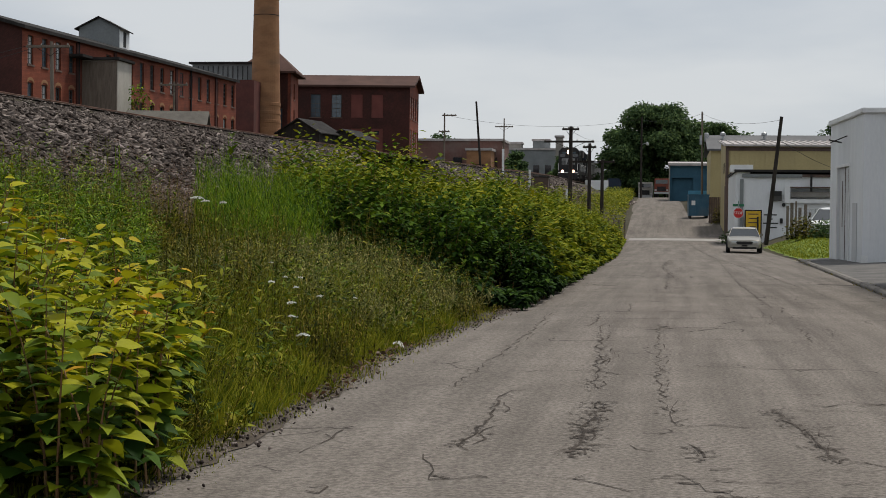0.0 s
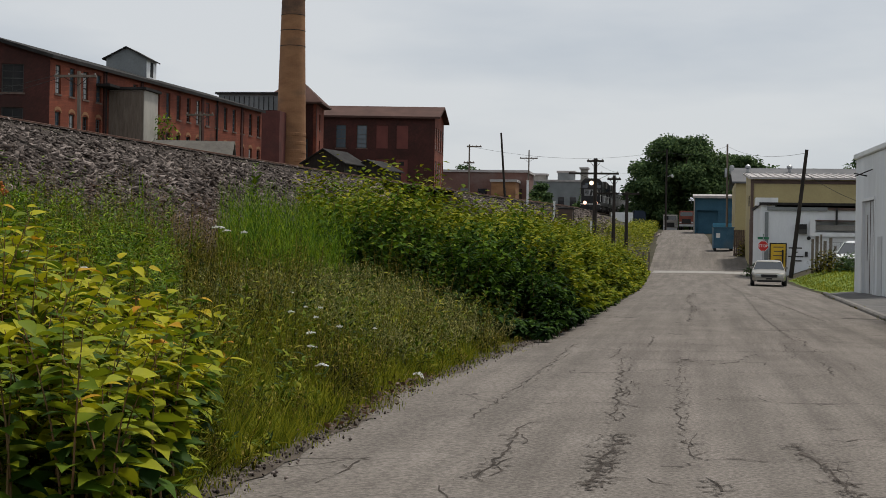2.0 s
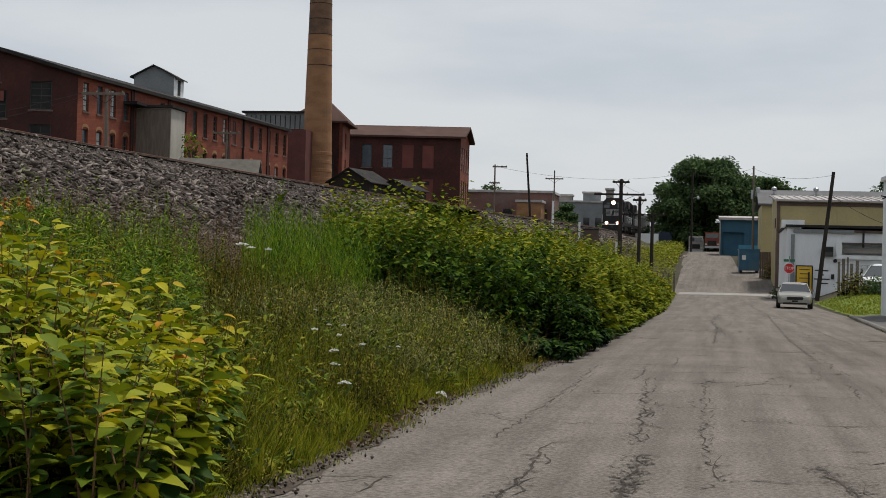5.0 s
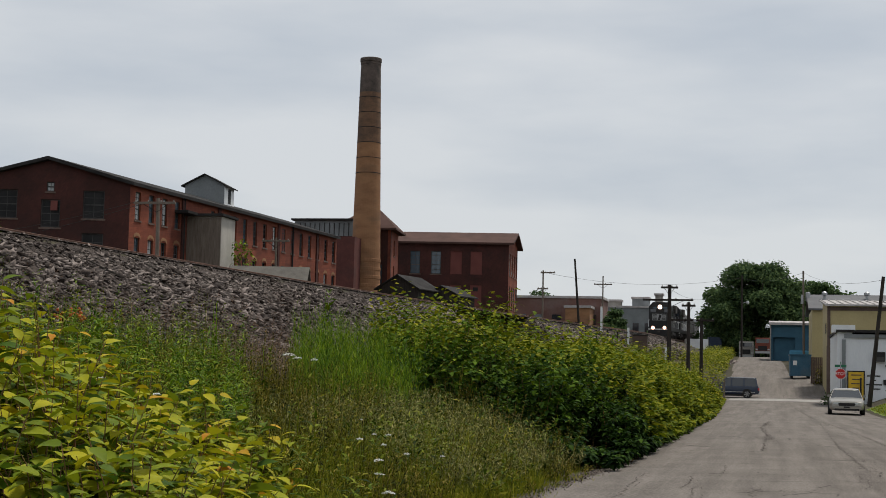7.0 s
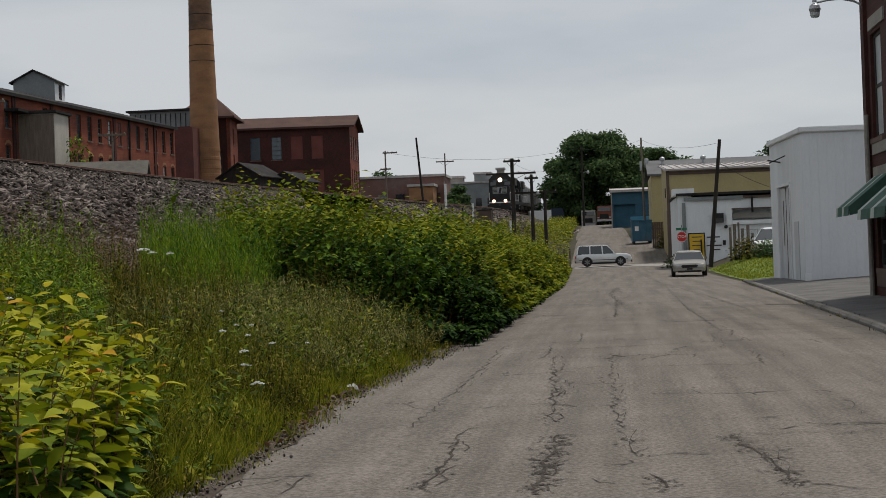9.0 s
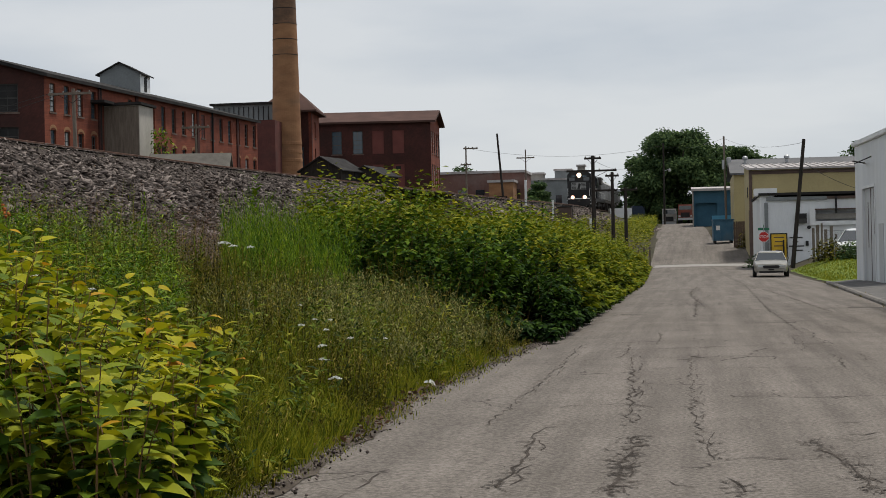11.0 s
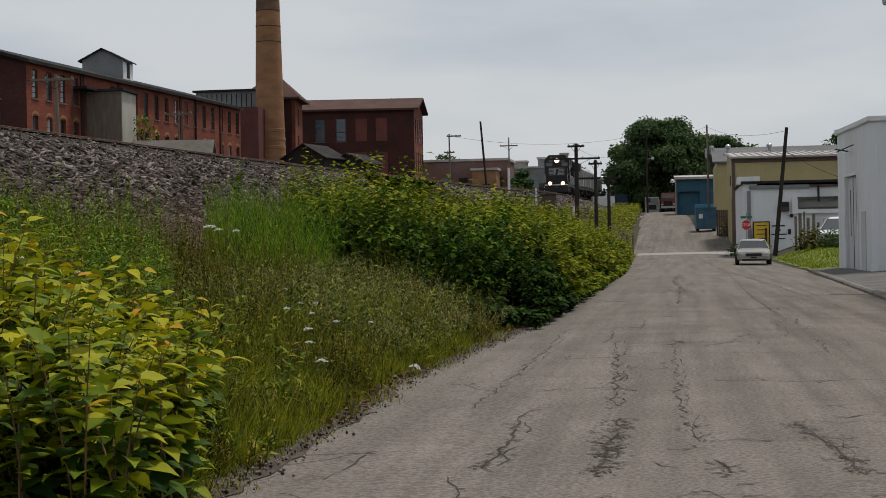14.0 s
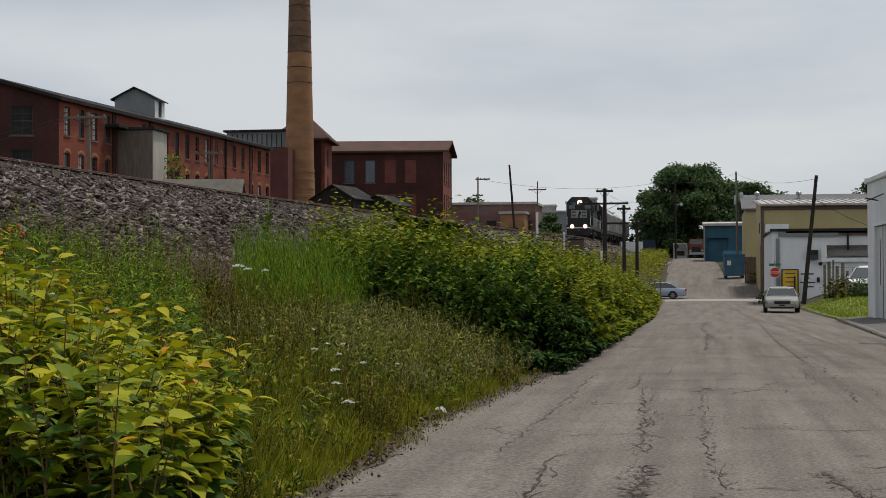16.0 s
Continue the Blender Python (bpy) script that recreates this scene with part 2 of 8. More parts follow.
M_STONE = surf("ballast_stone", (0.028, 0.020, 0.017), (0.215, 0.178, 0.16), 4.0, 0.92, 0.1, 8, island=0.9, dirt=(0.06, 0.042, 0.033), dirt_amount=0.6)
M_RAIL = surf("rusty_rail", (0.13, 0.070, 0.05), (0.22, 0.13, 0.095), 1.0, 0.7, 0.1)
M_TIE = surf("old_sleeper", (0.05, 0.042, 0.035), (0.11, 0.095, 0.08), 0.5, 0.95, 0.4)
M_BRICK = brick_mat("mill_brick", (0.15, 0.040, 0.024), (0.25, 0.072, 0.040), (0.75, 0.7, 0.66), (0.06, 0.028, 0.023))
# dark brick: soot, and on the mills the shade of walls facing away
M_BRICK_DARK = brick_mat("sooty_shaded_brick", (0.045, 0.018, 0.015), (0.083, 0.028, 0.023), (0.75, 0.72, 0.7), (0.03, 0.018, 0.017))
M_BRICK_PAINT = surf("painted_infill", (0.135, 0.045, 0.038), (0.18, 0.06, 0.05), 1.5, 0.85, 0.1)
M_CHIMNEY = surf("buff_brick", (0.215, 0.105, 0.052), (0.315, 0.165, 0.082), 2.2, 0.85, 0.15, 5, dirt=(0.13, 0.085, 0.055), dirt_amount=0.6, stretch=(1, 1, 2.2))
# red brick paled in its colour for the haze of distance
M_FAR_BRICK = surf("hazed_red_brick", (0.13, 0.068, 0.056), (0.18, 0.10, 0.083), 3.0, 0.9, 0.0, 2, dirt=(0.2, 0.18, 0.17), dirt_amount=0.5)
M_ANNEXE = surf("old_red_paint_on_brick", (0.085, 0.030, 0.026), (0.135, 0.046, 0.038), 1.8, 0.85, 0.1, 4, dirt=(0.05, 0.03, 0.027), dirt_amount=0.6)
M_CHIMNEY_MID = surf("smoke_browned_brick", (0.115, 0.068, 0.045), (0.21, 0.118, 0.068), 1.5, 0.88, 0.15, 5, dirt=(0.06, 0.045, 0.037), dirt_amount=0.7, stretch=(1, 1, 1.6))
M_CHIMNEY_TOP = surf("sooty_buff_brick", (0.055, 0.045, 0.04), (0.13, 0.10, 0.085), 1.0, 0.9, 0.2, 6)
M_ROOF = surf("brown_felt_roof", (0.060, 0.032, 0.026), (0.096, 0.052, 0.042), 2.5, 0.95, 0.15, 8)
M_OLD_FELT = surf("worn_roof_felt", (0.075, 0.068, 0.06), (0.125, 0.115, 0.10), 0.8, 0.95, 0.2, 10, dirt=(0.05, 0.045, 0.035))
M_ROOF_DARK = surf("dark_slate", (0.022, 0.021, 0.021), (0.048, 0.045, 0.044), 1.2, 0.95, 0.3, 10, spec=0.1)
M_SILL = surf("dull_stone_sill", (0.10, 0.065, 0.052), (0.17, 0.12, 0.10), 0.6, 0.9, 0.1)
M_GREY_SIDING = surf("grey_sheet_metal", (0.16, 0.175, 0.18), (0.225, 0.24, 0.245), 2.0, 0.7, 0.1, 6, dirt=(0.10, 0.10, 0.095))
M_CONCRETE_OLD = surf("old_render", (0.21, 0.195, 0.175), (0.33, 0.31, 0.28), 1.6, 0.9, 0.2, 10, dirt=(0.12, 0.105, 0.09), dirt_amount=0.5)
# render paled so the shaft's side looks sunlit
M_SHAFT = surf("lit_pale_render", (0.34, 0.315, 0.28), (0.46, 0.43, 0.39), 1.6, 0.9, 0.2, 10, dirt=(0.2, 0.17, 0.14), dirt_amount=0.5, stretch=(1, 1, 0.4))
M_WHITE = surf("white_painted_metal", (0.62, 0.64, 0.665), (0.72, 0.735, 0.75), 1.8, 0.55, 0.06, 12, dirt=(0.40, 0.40, 0.39), dirt_amount=0.35, stretch=(1, 1, 0.35))
M_WHITE_TRIM = surf("white_trim", (0.66, 0.67, 0.68), (0.76, 0.77, 0.77), 1.0, 0.5, 0.05, 20, dirt=(0.35, 0.34, 0.32))
M_YELLOW = surf("tan_siding", (0.36, 0.30, 0.15), (0.45, 0.375, 0.19), 3.0, 0.6, 0.08, 6, dirt=(0.27, 0.22, 0.12))
M_GREY_ROOF = surf("grey_roof", (0.085, 0.085, 0.09), (0.125, 0.125, 0.13), 2.5, 0.8, 0.1)
M_SILVER_ROOF = surf("weathered_silver_roof", (0.30, 0.275, 0.265), (0.46, 0.43, 0.42), 1.4, 0.55, 0.1, 6, metal=0.2, dirt=(0.22, 0.16, 0.13))
M_BLUE = surf("blue_siding", (0.022, 0.075, 0.12), (0.038, 0.11, 0.165), 1.5, 0.7, 0.1, 8, dirt=(0.02, 0.045, 0.07))
M_BLUE_LIGHT = surf("light_blue_paint", (0.07, 0.26, 0.42), (0.11, 0.33, 0.50), 1.0, 0.6, 0.05)
M_DUMP = surf("blue_dumpster_paint", (0.03, 0.095, 0.16), (0.055, 0.14, 0.215), 0.8, 0.5, 0.1, 10, dirt=(0.10, 0.09, 0.08), dirt_amount=0.5)
M_POLE = surf("creosoted_wood", (0.016, 0.013, 0.011), (0.04, 0.032, 0.027), 0.6, 0.9, 0.3, 12, stretch=(4, 4, 0.5))
M_POLE_GREY = surf("weathered_pole", (0.12, 0.095, 0.075), (0.20, 0.165, 0.135), 0.6, 0.9, 0.3, 12, stretch=(4, 4, 0.5))
M_DARK = surf("dark_interior", (0.012, 0.012, 0.013), (0.028, 0.027, 0.027), 1.0, 0.8, 0.0)
M_BLACK = surf("black_paint", (0.010, 0.010, 0.011), (0.022, 0.021, 0.021), 0.8, 0.45, 0.05, 9, dirt=(0.05, 0.045, 0.04))
M_STEEL = surf("galvanised_steel", (0.30, 0.31, 0.32), (0.42, 0.43, 0.44), 0.4, 0.45, 0.05, 20, metal=0.6)
M_WIRE = surf("cable_black", (0.02, 0.02, 0.02), (0.04, 0.04, 0.04), 0.5, 0.7, 0.0)
M_GLASS = glass_mat("window_glass")
M_CAR_GLASS = glass_mat("car_glass", (0.022, 0.026, 0.03), 0.05)
M_GLASS_BLUE = glass_mat("dusty_glass", (0.045, 0.075, 0.10), 0.2)
M_PANE_PALE = surf("whitewashed_pane", (0.34, 0.36, 0.36), (0.50, 0.52, 0.52), 0.5, 0.35, 0.0, 10)
M_FRAME = surf("grey_window_wood", (0.035, 0.034, 0.033), (0.07, 0.068, 0.065), 0.4, 0.8, 0.05)
M_RED = surf("sign_red", (0.45, 0.02, 0.02), (0.55, 0.035, 0.03), 0.3, 0.5, 0.0)
M_SIGN_WHITE = surf("sign_white", (0.68, 0.68, 0.67), (0.76, 0.76, 0.75), 0.3, 0.5, 0.0)
M_SIGN_GREEN = surf("sign_green", (0.02, 0.13, 0.07), (0.03, 0.17, 0.09), 0.2, 0.5, 0.0)
M_SIGN_YELLOW = surf("yellow_board", (0.58, 0.36, 0.02), (0.68, 0.43, 0.04), 0.5, 0.55, 0.0)
M_TYRE = surf("tyre_rubber", (0.012, 0.012, 0.012), (0.025, 0.025, 0.024), 0.2, 0.85, 0.1)
M_RIM = surf("alloy_rim", (0.16, 0.162, 0.165), (0.24, 0.242, 0.245), 0.2, 0.35, 0.0, metal=0.8)
M_AWN_GREEN = surf("green_awning_cloth", (0.035, 0.085, 0.065), (0.055, 0.115, 0.09), 0.4, 0.85, 0.1)
M_AWN_PALE = surf("pale_awning_stripe", (0.34, 0.38, 0.35), (0.42, 0.46, 0.42), 0.4, 0.85, 0.1)
M_STOREFRONT = surf("brown_panel", (0.075, 0.05, 0.042), (0.12, 0.082, 0.068), 0.8, 0.7, 0.1)
M_BARK = surf("bark", (0.045, 0.035, 0.027), (0.09, 0.072, 0.055), 0.4, 0.95, 0.5, 14, stretch=(2, 2, 0.5))
M_STEM_RED = surf("reddish_stem", (0.12, 0.09, 0.03), (0.20, 0.10, 0.045), 0.3, 0.7, 0.0)
# last number: how far leaf height, with its painted shade, shifts the tone
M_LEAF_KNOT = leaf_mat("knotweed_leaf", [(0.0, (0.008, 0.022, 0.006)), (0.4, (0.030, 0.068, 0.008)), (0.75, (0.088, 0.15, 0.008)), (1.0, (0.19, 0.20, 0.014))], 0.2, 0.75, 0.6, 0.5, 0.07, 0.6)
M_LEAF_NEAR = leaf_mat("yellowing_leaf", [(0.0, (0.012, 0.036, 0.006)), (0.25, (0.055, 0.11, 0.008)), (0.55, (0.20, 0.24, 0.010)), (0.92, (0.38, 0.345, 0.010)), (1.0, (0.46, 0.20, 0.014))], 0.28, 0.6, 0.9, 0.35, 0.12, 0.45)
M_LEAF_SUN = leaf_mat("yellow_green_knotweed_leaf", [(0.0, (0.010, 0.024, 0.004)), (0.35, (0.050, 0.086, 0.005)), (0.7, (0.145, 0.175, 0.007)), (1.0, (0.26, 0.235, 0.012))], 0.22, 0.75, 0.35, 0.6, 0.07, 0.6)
M_WEED = leaf_mat("dry_weed", [(0.0, (0.007, 0.009, 0.002)), (0.45, (0.062, 0.063, 0.005)), (0.78, (0.155, 0.138, 0.011)), (1.0, (0.33, 0.25, 0.055))], 0.2, 0.75, 1.6, 1.2, 0.08)
M_GRASS = leaf_mat("verge_grass", [(0.0, (0.045, 0.07, 0.006)), (0.5, (0.155, 0.18, 0.009)), (1.0, (0.33, 0.31, 0.026))], 0.3, 0.7, 0.9, 0.9, 0.1)
M_GOLDEN = leaf_mat("tall_bright_weed", [(0.0, (0.016, 0.045, 0.004)), (0.45, (0.075, 0.155, 0.006)), (1.0, (0.23, 0.31, 0.012))], 0.25, 0.65, 1.6, 1.1, 0.12)
M_BANK = leaf_mat("bank_weed", [(0.0, (0.012, 0.028, 0.003)), (0.4, (0.055, 0.095, 0.006)), (0.75, (0.15, 0.19, 0.012)), (1.0, (0.28, 0.26, 0.025))], 0.22, 0.7, 0.8, 1.2, 0.1)
M_PALE_WEED = leaf_mat("pale_seed_weed", [(0.0, (0.025, 0.034, 0.009)), (0.55, (0.13, 0.135, 0.034)), (1.0, (0.40, 0.37, 0.15))], 0.3, 0.75, 1.4, 0.9, 0.1)
# tones lifted and narrowed to stand in for haze over the distant trees
M_TREE = leaf_mat("hazed_tree_leaf", [(0.05, (0.040, 0.072, 0.032)), (0.5, (0.064, 0.108, 0.042)), (0.95, (0.11, 0.16, 0.055))], 0.3, 0.8, 0.3, 0.5, 0.06)
M_DEAD = leaf_mat("dead_leaf", [(0.0, (0.035, 0.022, 0.012)), (0.5, (0.09, 0.05, 0.028)), (1.0, (0.20, 0.11, 0.06))], 0.1)
M_LACE = surf("white_umbel", (0.62, 0.62, 0.56), (0.74, 0.74, 0.68), 0.05, 0.9, 0.2)
M_ORANGE = surf("orange_flower", (0.28, 0.07, 0.015), (0.42, 0.12, 0.02), 0.1, 0.8, 0.0)
# boards greyer than the wall to carry the shading of the door recess
M_DOOR_WHITE = surf("grey_white_board", (0.48, 0.49, 0.50), (0.58, 0.59, 0.60), 0.7, 0.7, 0.1, 14, dirt=(0.25, 0.24, 0.22), stretch=(1, 1, 0.3))
M_BADGE = surf("dull_badge_white", (0.26, 0.26, 0.26), (0.34, 0.34, 0.33), 0.4, 0.6, 0.0)
M_LAMP_WARM = glow_mat("headlight_glow", (1.0, 0.72, 0.5), 3.2)
M_LAMP_DITCH = glow_mat("ditch_light_glow", (1.0, 0.52, 0.36), 3.0)


# ---------------------------------------------------------------- shape helpers
def part(name, bm, material, parent=None, label="", smooth=False):
    me = bpy.data.meshes.new(name)
    bm.normal_update()
    bm.to_mesh(me)
    bm.free()
    me.materials.append(material)
    if smooth:
        me.polygons.foreach_set("use_smooth", [True] * len(me.polygons))
    ob = new(name, me)
    ob.parent = parent
    if label:
        ob["label"] = label
    return ob


def base(name, x, y, z, turn=0):
    ob = new(name)
    ob.empty_display_size = 0.3
    ob.matrix_world = pose(x, y, z, 0, 0, turn)
    return ob


def box(bm, x0, x1, y0, y1, z0, z1, bevel=0.0):
    vs = [bm.verts.new(v) for v in ((x0, y0, z0), (x1, y0, z0), (x1, y1, z0), (x0, y1, z0), (x0, y0, z1), (x1, y0, z1), (x1, y1, z1), (x0, y1, z1))]
    fs = [bm.faces.new([vs[i] for i in f]) for f in ((3, 2, 1, 0), (4, 5, 6, 7), (0, 1, 5, 4), (1, 2, 6, 5), (2, 3, 7, 6), (3, 0, 4, 7))]
    if bevel:
        bmesh.ops.bevel(bm, geom=list({e for f in fs for e in f.edges}), offset=bevel, segments=2, affect="EDGES")
    return bm


def boxes(*rows, bevel=0.0):
    bm = bmesh.new()
    for r in rows:
        box(bm, *r, bevel=bevel)
    return bm


def tube(bm, a, b, ra, rb=None, n=8):
    """A closed round bar from a to b."""
    a, b, rb = Vector(a), Vector(b), ra if rb is None else rb
    q = (b - a).to_track_quat("Z", "Y")
    rings = []
    for p, r in ((a, ra), (b, rb)):
        rings.append([bm.verts.new(p + q @ Vector((r * math.cos(k * math.tau / n), r * math.sin(k * math.tau / n), 0))) for k in range(n)])
    for k in range(n):
        bm.faces.new((rings[0][k], rings[0][(k + 1) % n], rings[1][(k + 1) % n], rings[1][k]))
    bm.faces.new(rings[0][::-1])
    bm.faces.new(rings[1])
    return bm


def tubes(*rows, n=8):
    bm = bmesh.new()
    for r in rows:
        tube(bm, *r, n=n)
    return bm


def prism(bm, outline, direction):
    """An outline (3D points in one plane) drawn out along a vector."""
    d = Vector(direction)
    a = [bm.verts.new(p) for p in outline]
    b = [bm.verts.new(Vector(p) + d) for p in outline]
    k = len(a)
    bm.faces.new(a[::-1])
    bm.faces.new(b)
    for i in range(k):
        bm.faces.new((a[i], a[(i + 1) % k], b[(i + 1) % k], b[i]))
    bmesh.ops.recalc_face_normals(bm, faces=bm.faces[:])
    return bm


def lathe(bm, rings, n=24, cx=0, cy=0):
    """rings: (radius, z) from the foot up."""
    rows = [[bm.verts.new((cx + r * math.cos(k * math.tau / n), cy + r * math.sin(k * math.tau / n), z)) for k in range(n)] for r, z in rings]
    for lo, hi in zip(rows, rows[1:]):
        for k in range(n):
            bm.faces.new((lo[k], lo[(k + 1) % n], hi[(k + 1) % n], hi[k]))
    bm.faces.new(rows[0][::-1])
    bm.faces.new(rows[-1])
    return bm


def mesh_of(name, verts, faces, material, parent=None, label="", smooth=False, young_lit=None):
    """A mesh from numpy arrays: verts (n, 3), faces (m, 3 or 4)."""
    me = bpy.data.meshes.new(name)
    k = faces.shape[1]
    me.vertices.add(len(verts))
    me.vertices.foreach_set("co", np.ascontiguousarray(verts, dtype=np.float32).ravel())
    me.loops.add(faces.size)
    me.loops.foreach_set("vertex_index", np.ascontiguousarray(faces, dtype=np.int32).ravel())
    me.polygons.add(len(faces))
    me.polygons.foreach_set("loop_start", np.arange(0, faces.size, k, dtype=np.int32))
    if smooth:
        me.polygons.foreach_set("use_smooth", np.ones(len(faces), dtype=bool))
    me.update(calc_edges=True)
    me.validate()
    if young_lit is not None:
        per = len(me.polygons) // len(young_lit)
        me.attributes.new("young_lit", "FLOAT", "FACE").data.foreach_set("value", np.repeat(young_lit, per).astype(np.float32))
    me.materials.append(material)
    ob = new(name, me)
    ob.parent = parent
    if label:
        ob["label"] = label
    return ob


def spread(verts, faces, places, turns, sizes):
    """Copies of one small shape: places (n, 3), turns (n, 3, 3), sizes (n,) or (n, 3). Returns verts and faces."""
    n = len(places)
    sizes = np.asarray(sizes, float)
    if sizes.ndim == 1:
        sizes = np.repeat(sizes[:, None], 3, 1)
    v = np.einsum("nij,nkj->nki", turns, verts[None] * sizes[:, None, :]) + places[:, None, :]
    f = faces[None] + (np.arange(n) * len(verts))[:, None, None]
    return v.reshape(-1, 3), f.reshape(-1, faces.shape[1])


def turns_of(yaw, pitch, roll):
    """Turn matrices Rz(yaw) Rx(pitch) Ry(roll) from arrays in radians."""
    c, s = np.cos, np.sin
    z, o = np.zeros_like(yaw), np.ones_like(yaw)
    rz = np.stack([np.stack([c(yaw), -s(yaw), z], -1), np.stack([s(yaw), c(yaw), z], -1), np.stack([z, z, o], -1)], -2)
    rx = np.stack([np.stack([o, z, z], -1), np.stack([z, c(pitch), -s(pitch)], -1), np.stack([z, s(pitch), c(pitch)], -1)], -2)
    ry = np.stack([np.stack([c(roll), z, s(roll)], -1), np.stack([z, o, z], -1), np.stack([-s(roll), z, c(roll)], -1)], -2)
    return rz @ rx @ ry


# leaf shapes: along +y from the stalk, folded at the midrib, drooping at the tip
LEAF_V = np.array([(0, 0, 0), (-0.36, 0.28, 0.07), (0, 0.35, -0.01), (0.36, 0.28, 0.07), (-0.26, 0.68, 0.0), (0, 0.7, -0.07), (0.26, 0.68, 0.0), (0, 1.08, -0.22)], float)
OVAL_V = np.array([(0, 0, 0), (-0.25, 0.16, 0.05), (0, 0.18, 0.0), (0.25, 0.16, 0.05), (-0.35, 0.42, 0.06), (0, 0.44, 0.0), (0.35, 0.42, 0.06), (-0.28, 0.68, 0.0), (0, 0.7, -0.06), (0.28, 0.68, 0.0), (-0.13, 0.9, -0.1), (0, 0.92, -0.14), (0.13, 0.9, -0.1), (0, 1.1, -0.24)], float)
OVAL_F = np.array([(0, 2, 1), (0, 3, 2)] + [t for k in (1, 4, 7) for t in ((k, k + 1, k + 3), (k + 1, k + 4, k + 3), (k + 1, k + 2, k + 5), (k + 1, k + 5, k + 4))] + [(10, 11, 13), (11, 12, 13)])
LEAF_F = np.array([(0, 2, 1), (0, 3, 2), (1, 2, 4), (2, 5, 4), (2, 3, 6), (2, 6, 5), (4, 5, 7), (5, 6, 7)])
SPRAY_V = np.array([(0, 0, 0), (-0.3, 0.45, 0.05), (0.3, 0.45, 0.05), (0, 1, -0.12)], float)
SPRAY_F = np.array([(0, 2, 1), (1, 2, 3)])
BLADE_V = np.array([(-0.5, 0, 0), (0.5, 0, 0), (0.3, 0.08, 0.55), (-0.3, 0.08, 0.55), (0, 0.3, 1)], float)
BLADE_F = np.array([(0, 1, 2), (0, 2, 3), (3, 2, 4)])


# ---------------------------------------------------------------- the lie of the land
ROAD_Y = [-60, 85, 133, 140, 155, 185, 220, 260, 400]
ROAD_Z = [0.0, 0.0, 0.32, 0.75, 2.3, 4.0, 5.45, 5.8, 6.2]
EDGE_Y = [-60, 12, 18, 25, 30, 75, 125, 155, 185, 220, 260, 400]
EDGE_L = [-3.0, -3.05, -3.3, -3.05, -2.8, -2.9, -3.9, -3.9, -4.4, -4.6, -5.5, -7]
EDGE_R = [4.2, 4.4, 4.4, 4.5, 4.7, 5.9, 5.6, 1.9, 1.4, 0.7, 2.0, 1.0]
TRACK_Y = [-200, 0, 40, 63, 87, 113, 140, 160, 185, 205, 228, 260, 300, 500]
TRACK_X = [-36, -37.5, -36.8, -35.4, -33.6, -30.6, -25.2, -20.6, -13.6, -15.4, -15.0, -14.8, -15.6, -19]
TRACK_H = [8.0, 8.0, 8.0, 8.0, 8.0, 8.0, 7.75, 7.55, 7.3, 7.55, 8.0, 8.5, 9.0, 10]
RISE_Y = [-60, 40, 64, 80, 98, 115, 130, 140, 155]
RISE_Z = [0.1, 0.1, 0.12, 0.25, 0.85, 0.85, 0.05, 0.0, 0.1]


def road_z(y):
    return (np.interp(y - 4, ROAD_Y, ROAD_Z) + np.interp(y, ROAD_Y, ROAD_Z) + np.interp(y + 4, ROAD_Y, ROAD_Z)) / 3


def track_at(y):
    x = sum(np.interp(y + d, TRACK_Y, TRACK_X) for d in (-12, -6, 0, 6, 12)) / 5
    z = sum(np.interp(y + d, TRACK_Y, TRACK_H) for d in (-12, -6, 0, 6, 12)) / 5
    return x, z


def ground_z(x, y):
    """Height of the ground: road, bank up to the railway, yards on the other side."""
    x, y = np.asarray(x, float), np.asarray(y, float)
    rz = road_z(y)
    el, er = np.interp(y, EDGE_Y, EDGE_L), np.interp(y, EDGE_Y, EDGE_R)
    tx, tz = track_at(y)
    u = x - tx
    toe_x = np.minimum(tx + 9.0, el - 4.0)
    toe_z = np.maximum(tz - 4.9, rz + 0.3)
    bench = rz + (toe_z - rz) * np.clip((el - 0.15 - x) / np.maximum(el - toe_x, 1.0), 0, 1) ** 1.15
    slope = toe_z + (tz - 0.45 - toe_z) * np.clip((toe_x - x) / np.maximum(toe_x - (tx + 2.3), 0.5), 0, 1)
    left = np.where(x > toe_x, bench, slope)
    behind = tz - 0.45 - np.clip((-u - 2.3) / 3.0, 0, 1) * 0.8
    left = np.where(u < -2.3, behind, left)
    # the side street runs level into the bank
    cut = np.clip((np.abs(y - 133) - 4.6) / 5.0, 0, 1) + np.clip((-24 - x) / 4.0, 0, 1)
    left = np.where(x < el, rz + (left - rz) * np.clip(cut, 0, 1), left)
    right = rz + np.clip((x - er - 0.1) / 2.4, 0, 1) * np.interp(y, RISE_Y, RISE_Z) + np.clip(x - 8, 0, 12) * 0.04 * np.interp(y, [50, 58, 92, 128, 131], [0, 1, 1, 0.5, 0])
    z = np.where(x < el, left, np.where(x > er, right, rz))
    far = np.clip((np.hypot(x, y) - 420) / 400, 0, 1)
    return z * (1 - far) + 6.0 * far


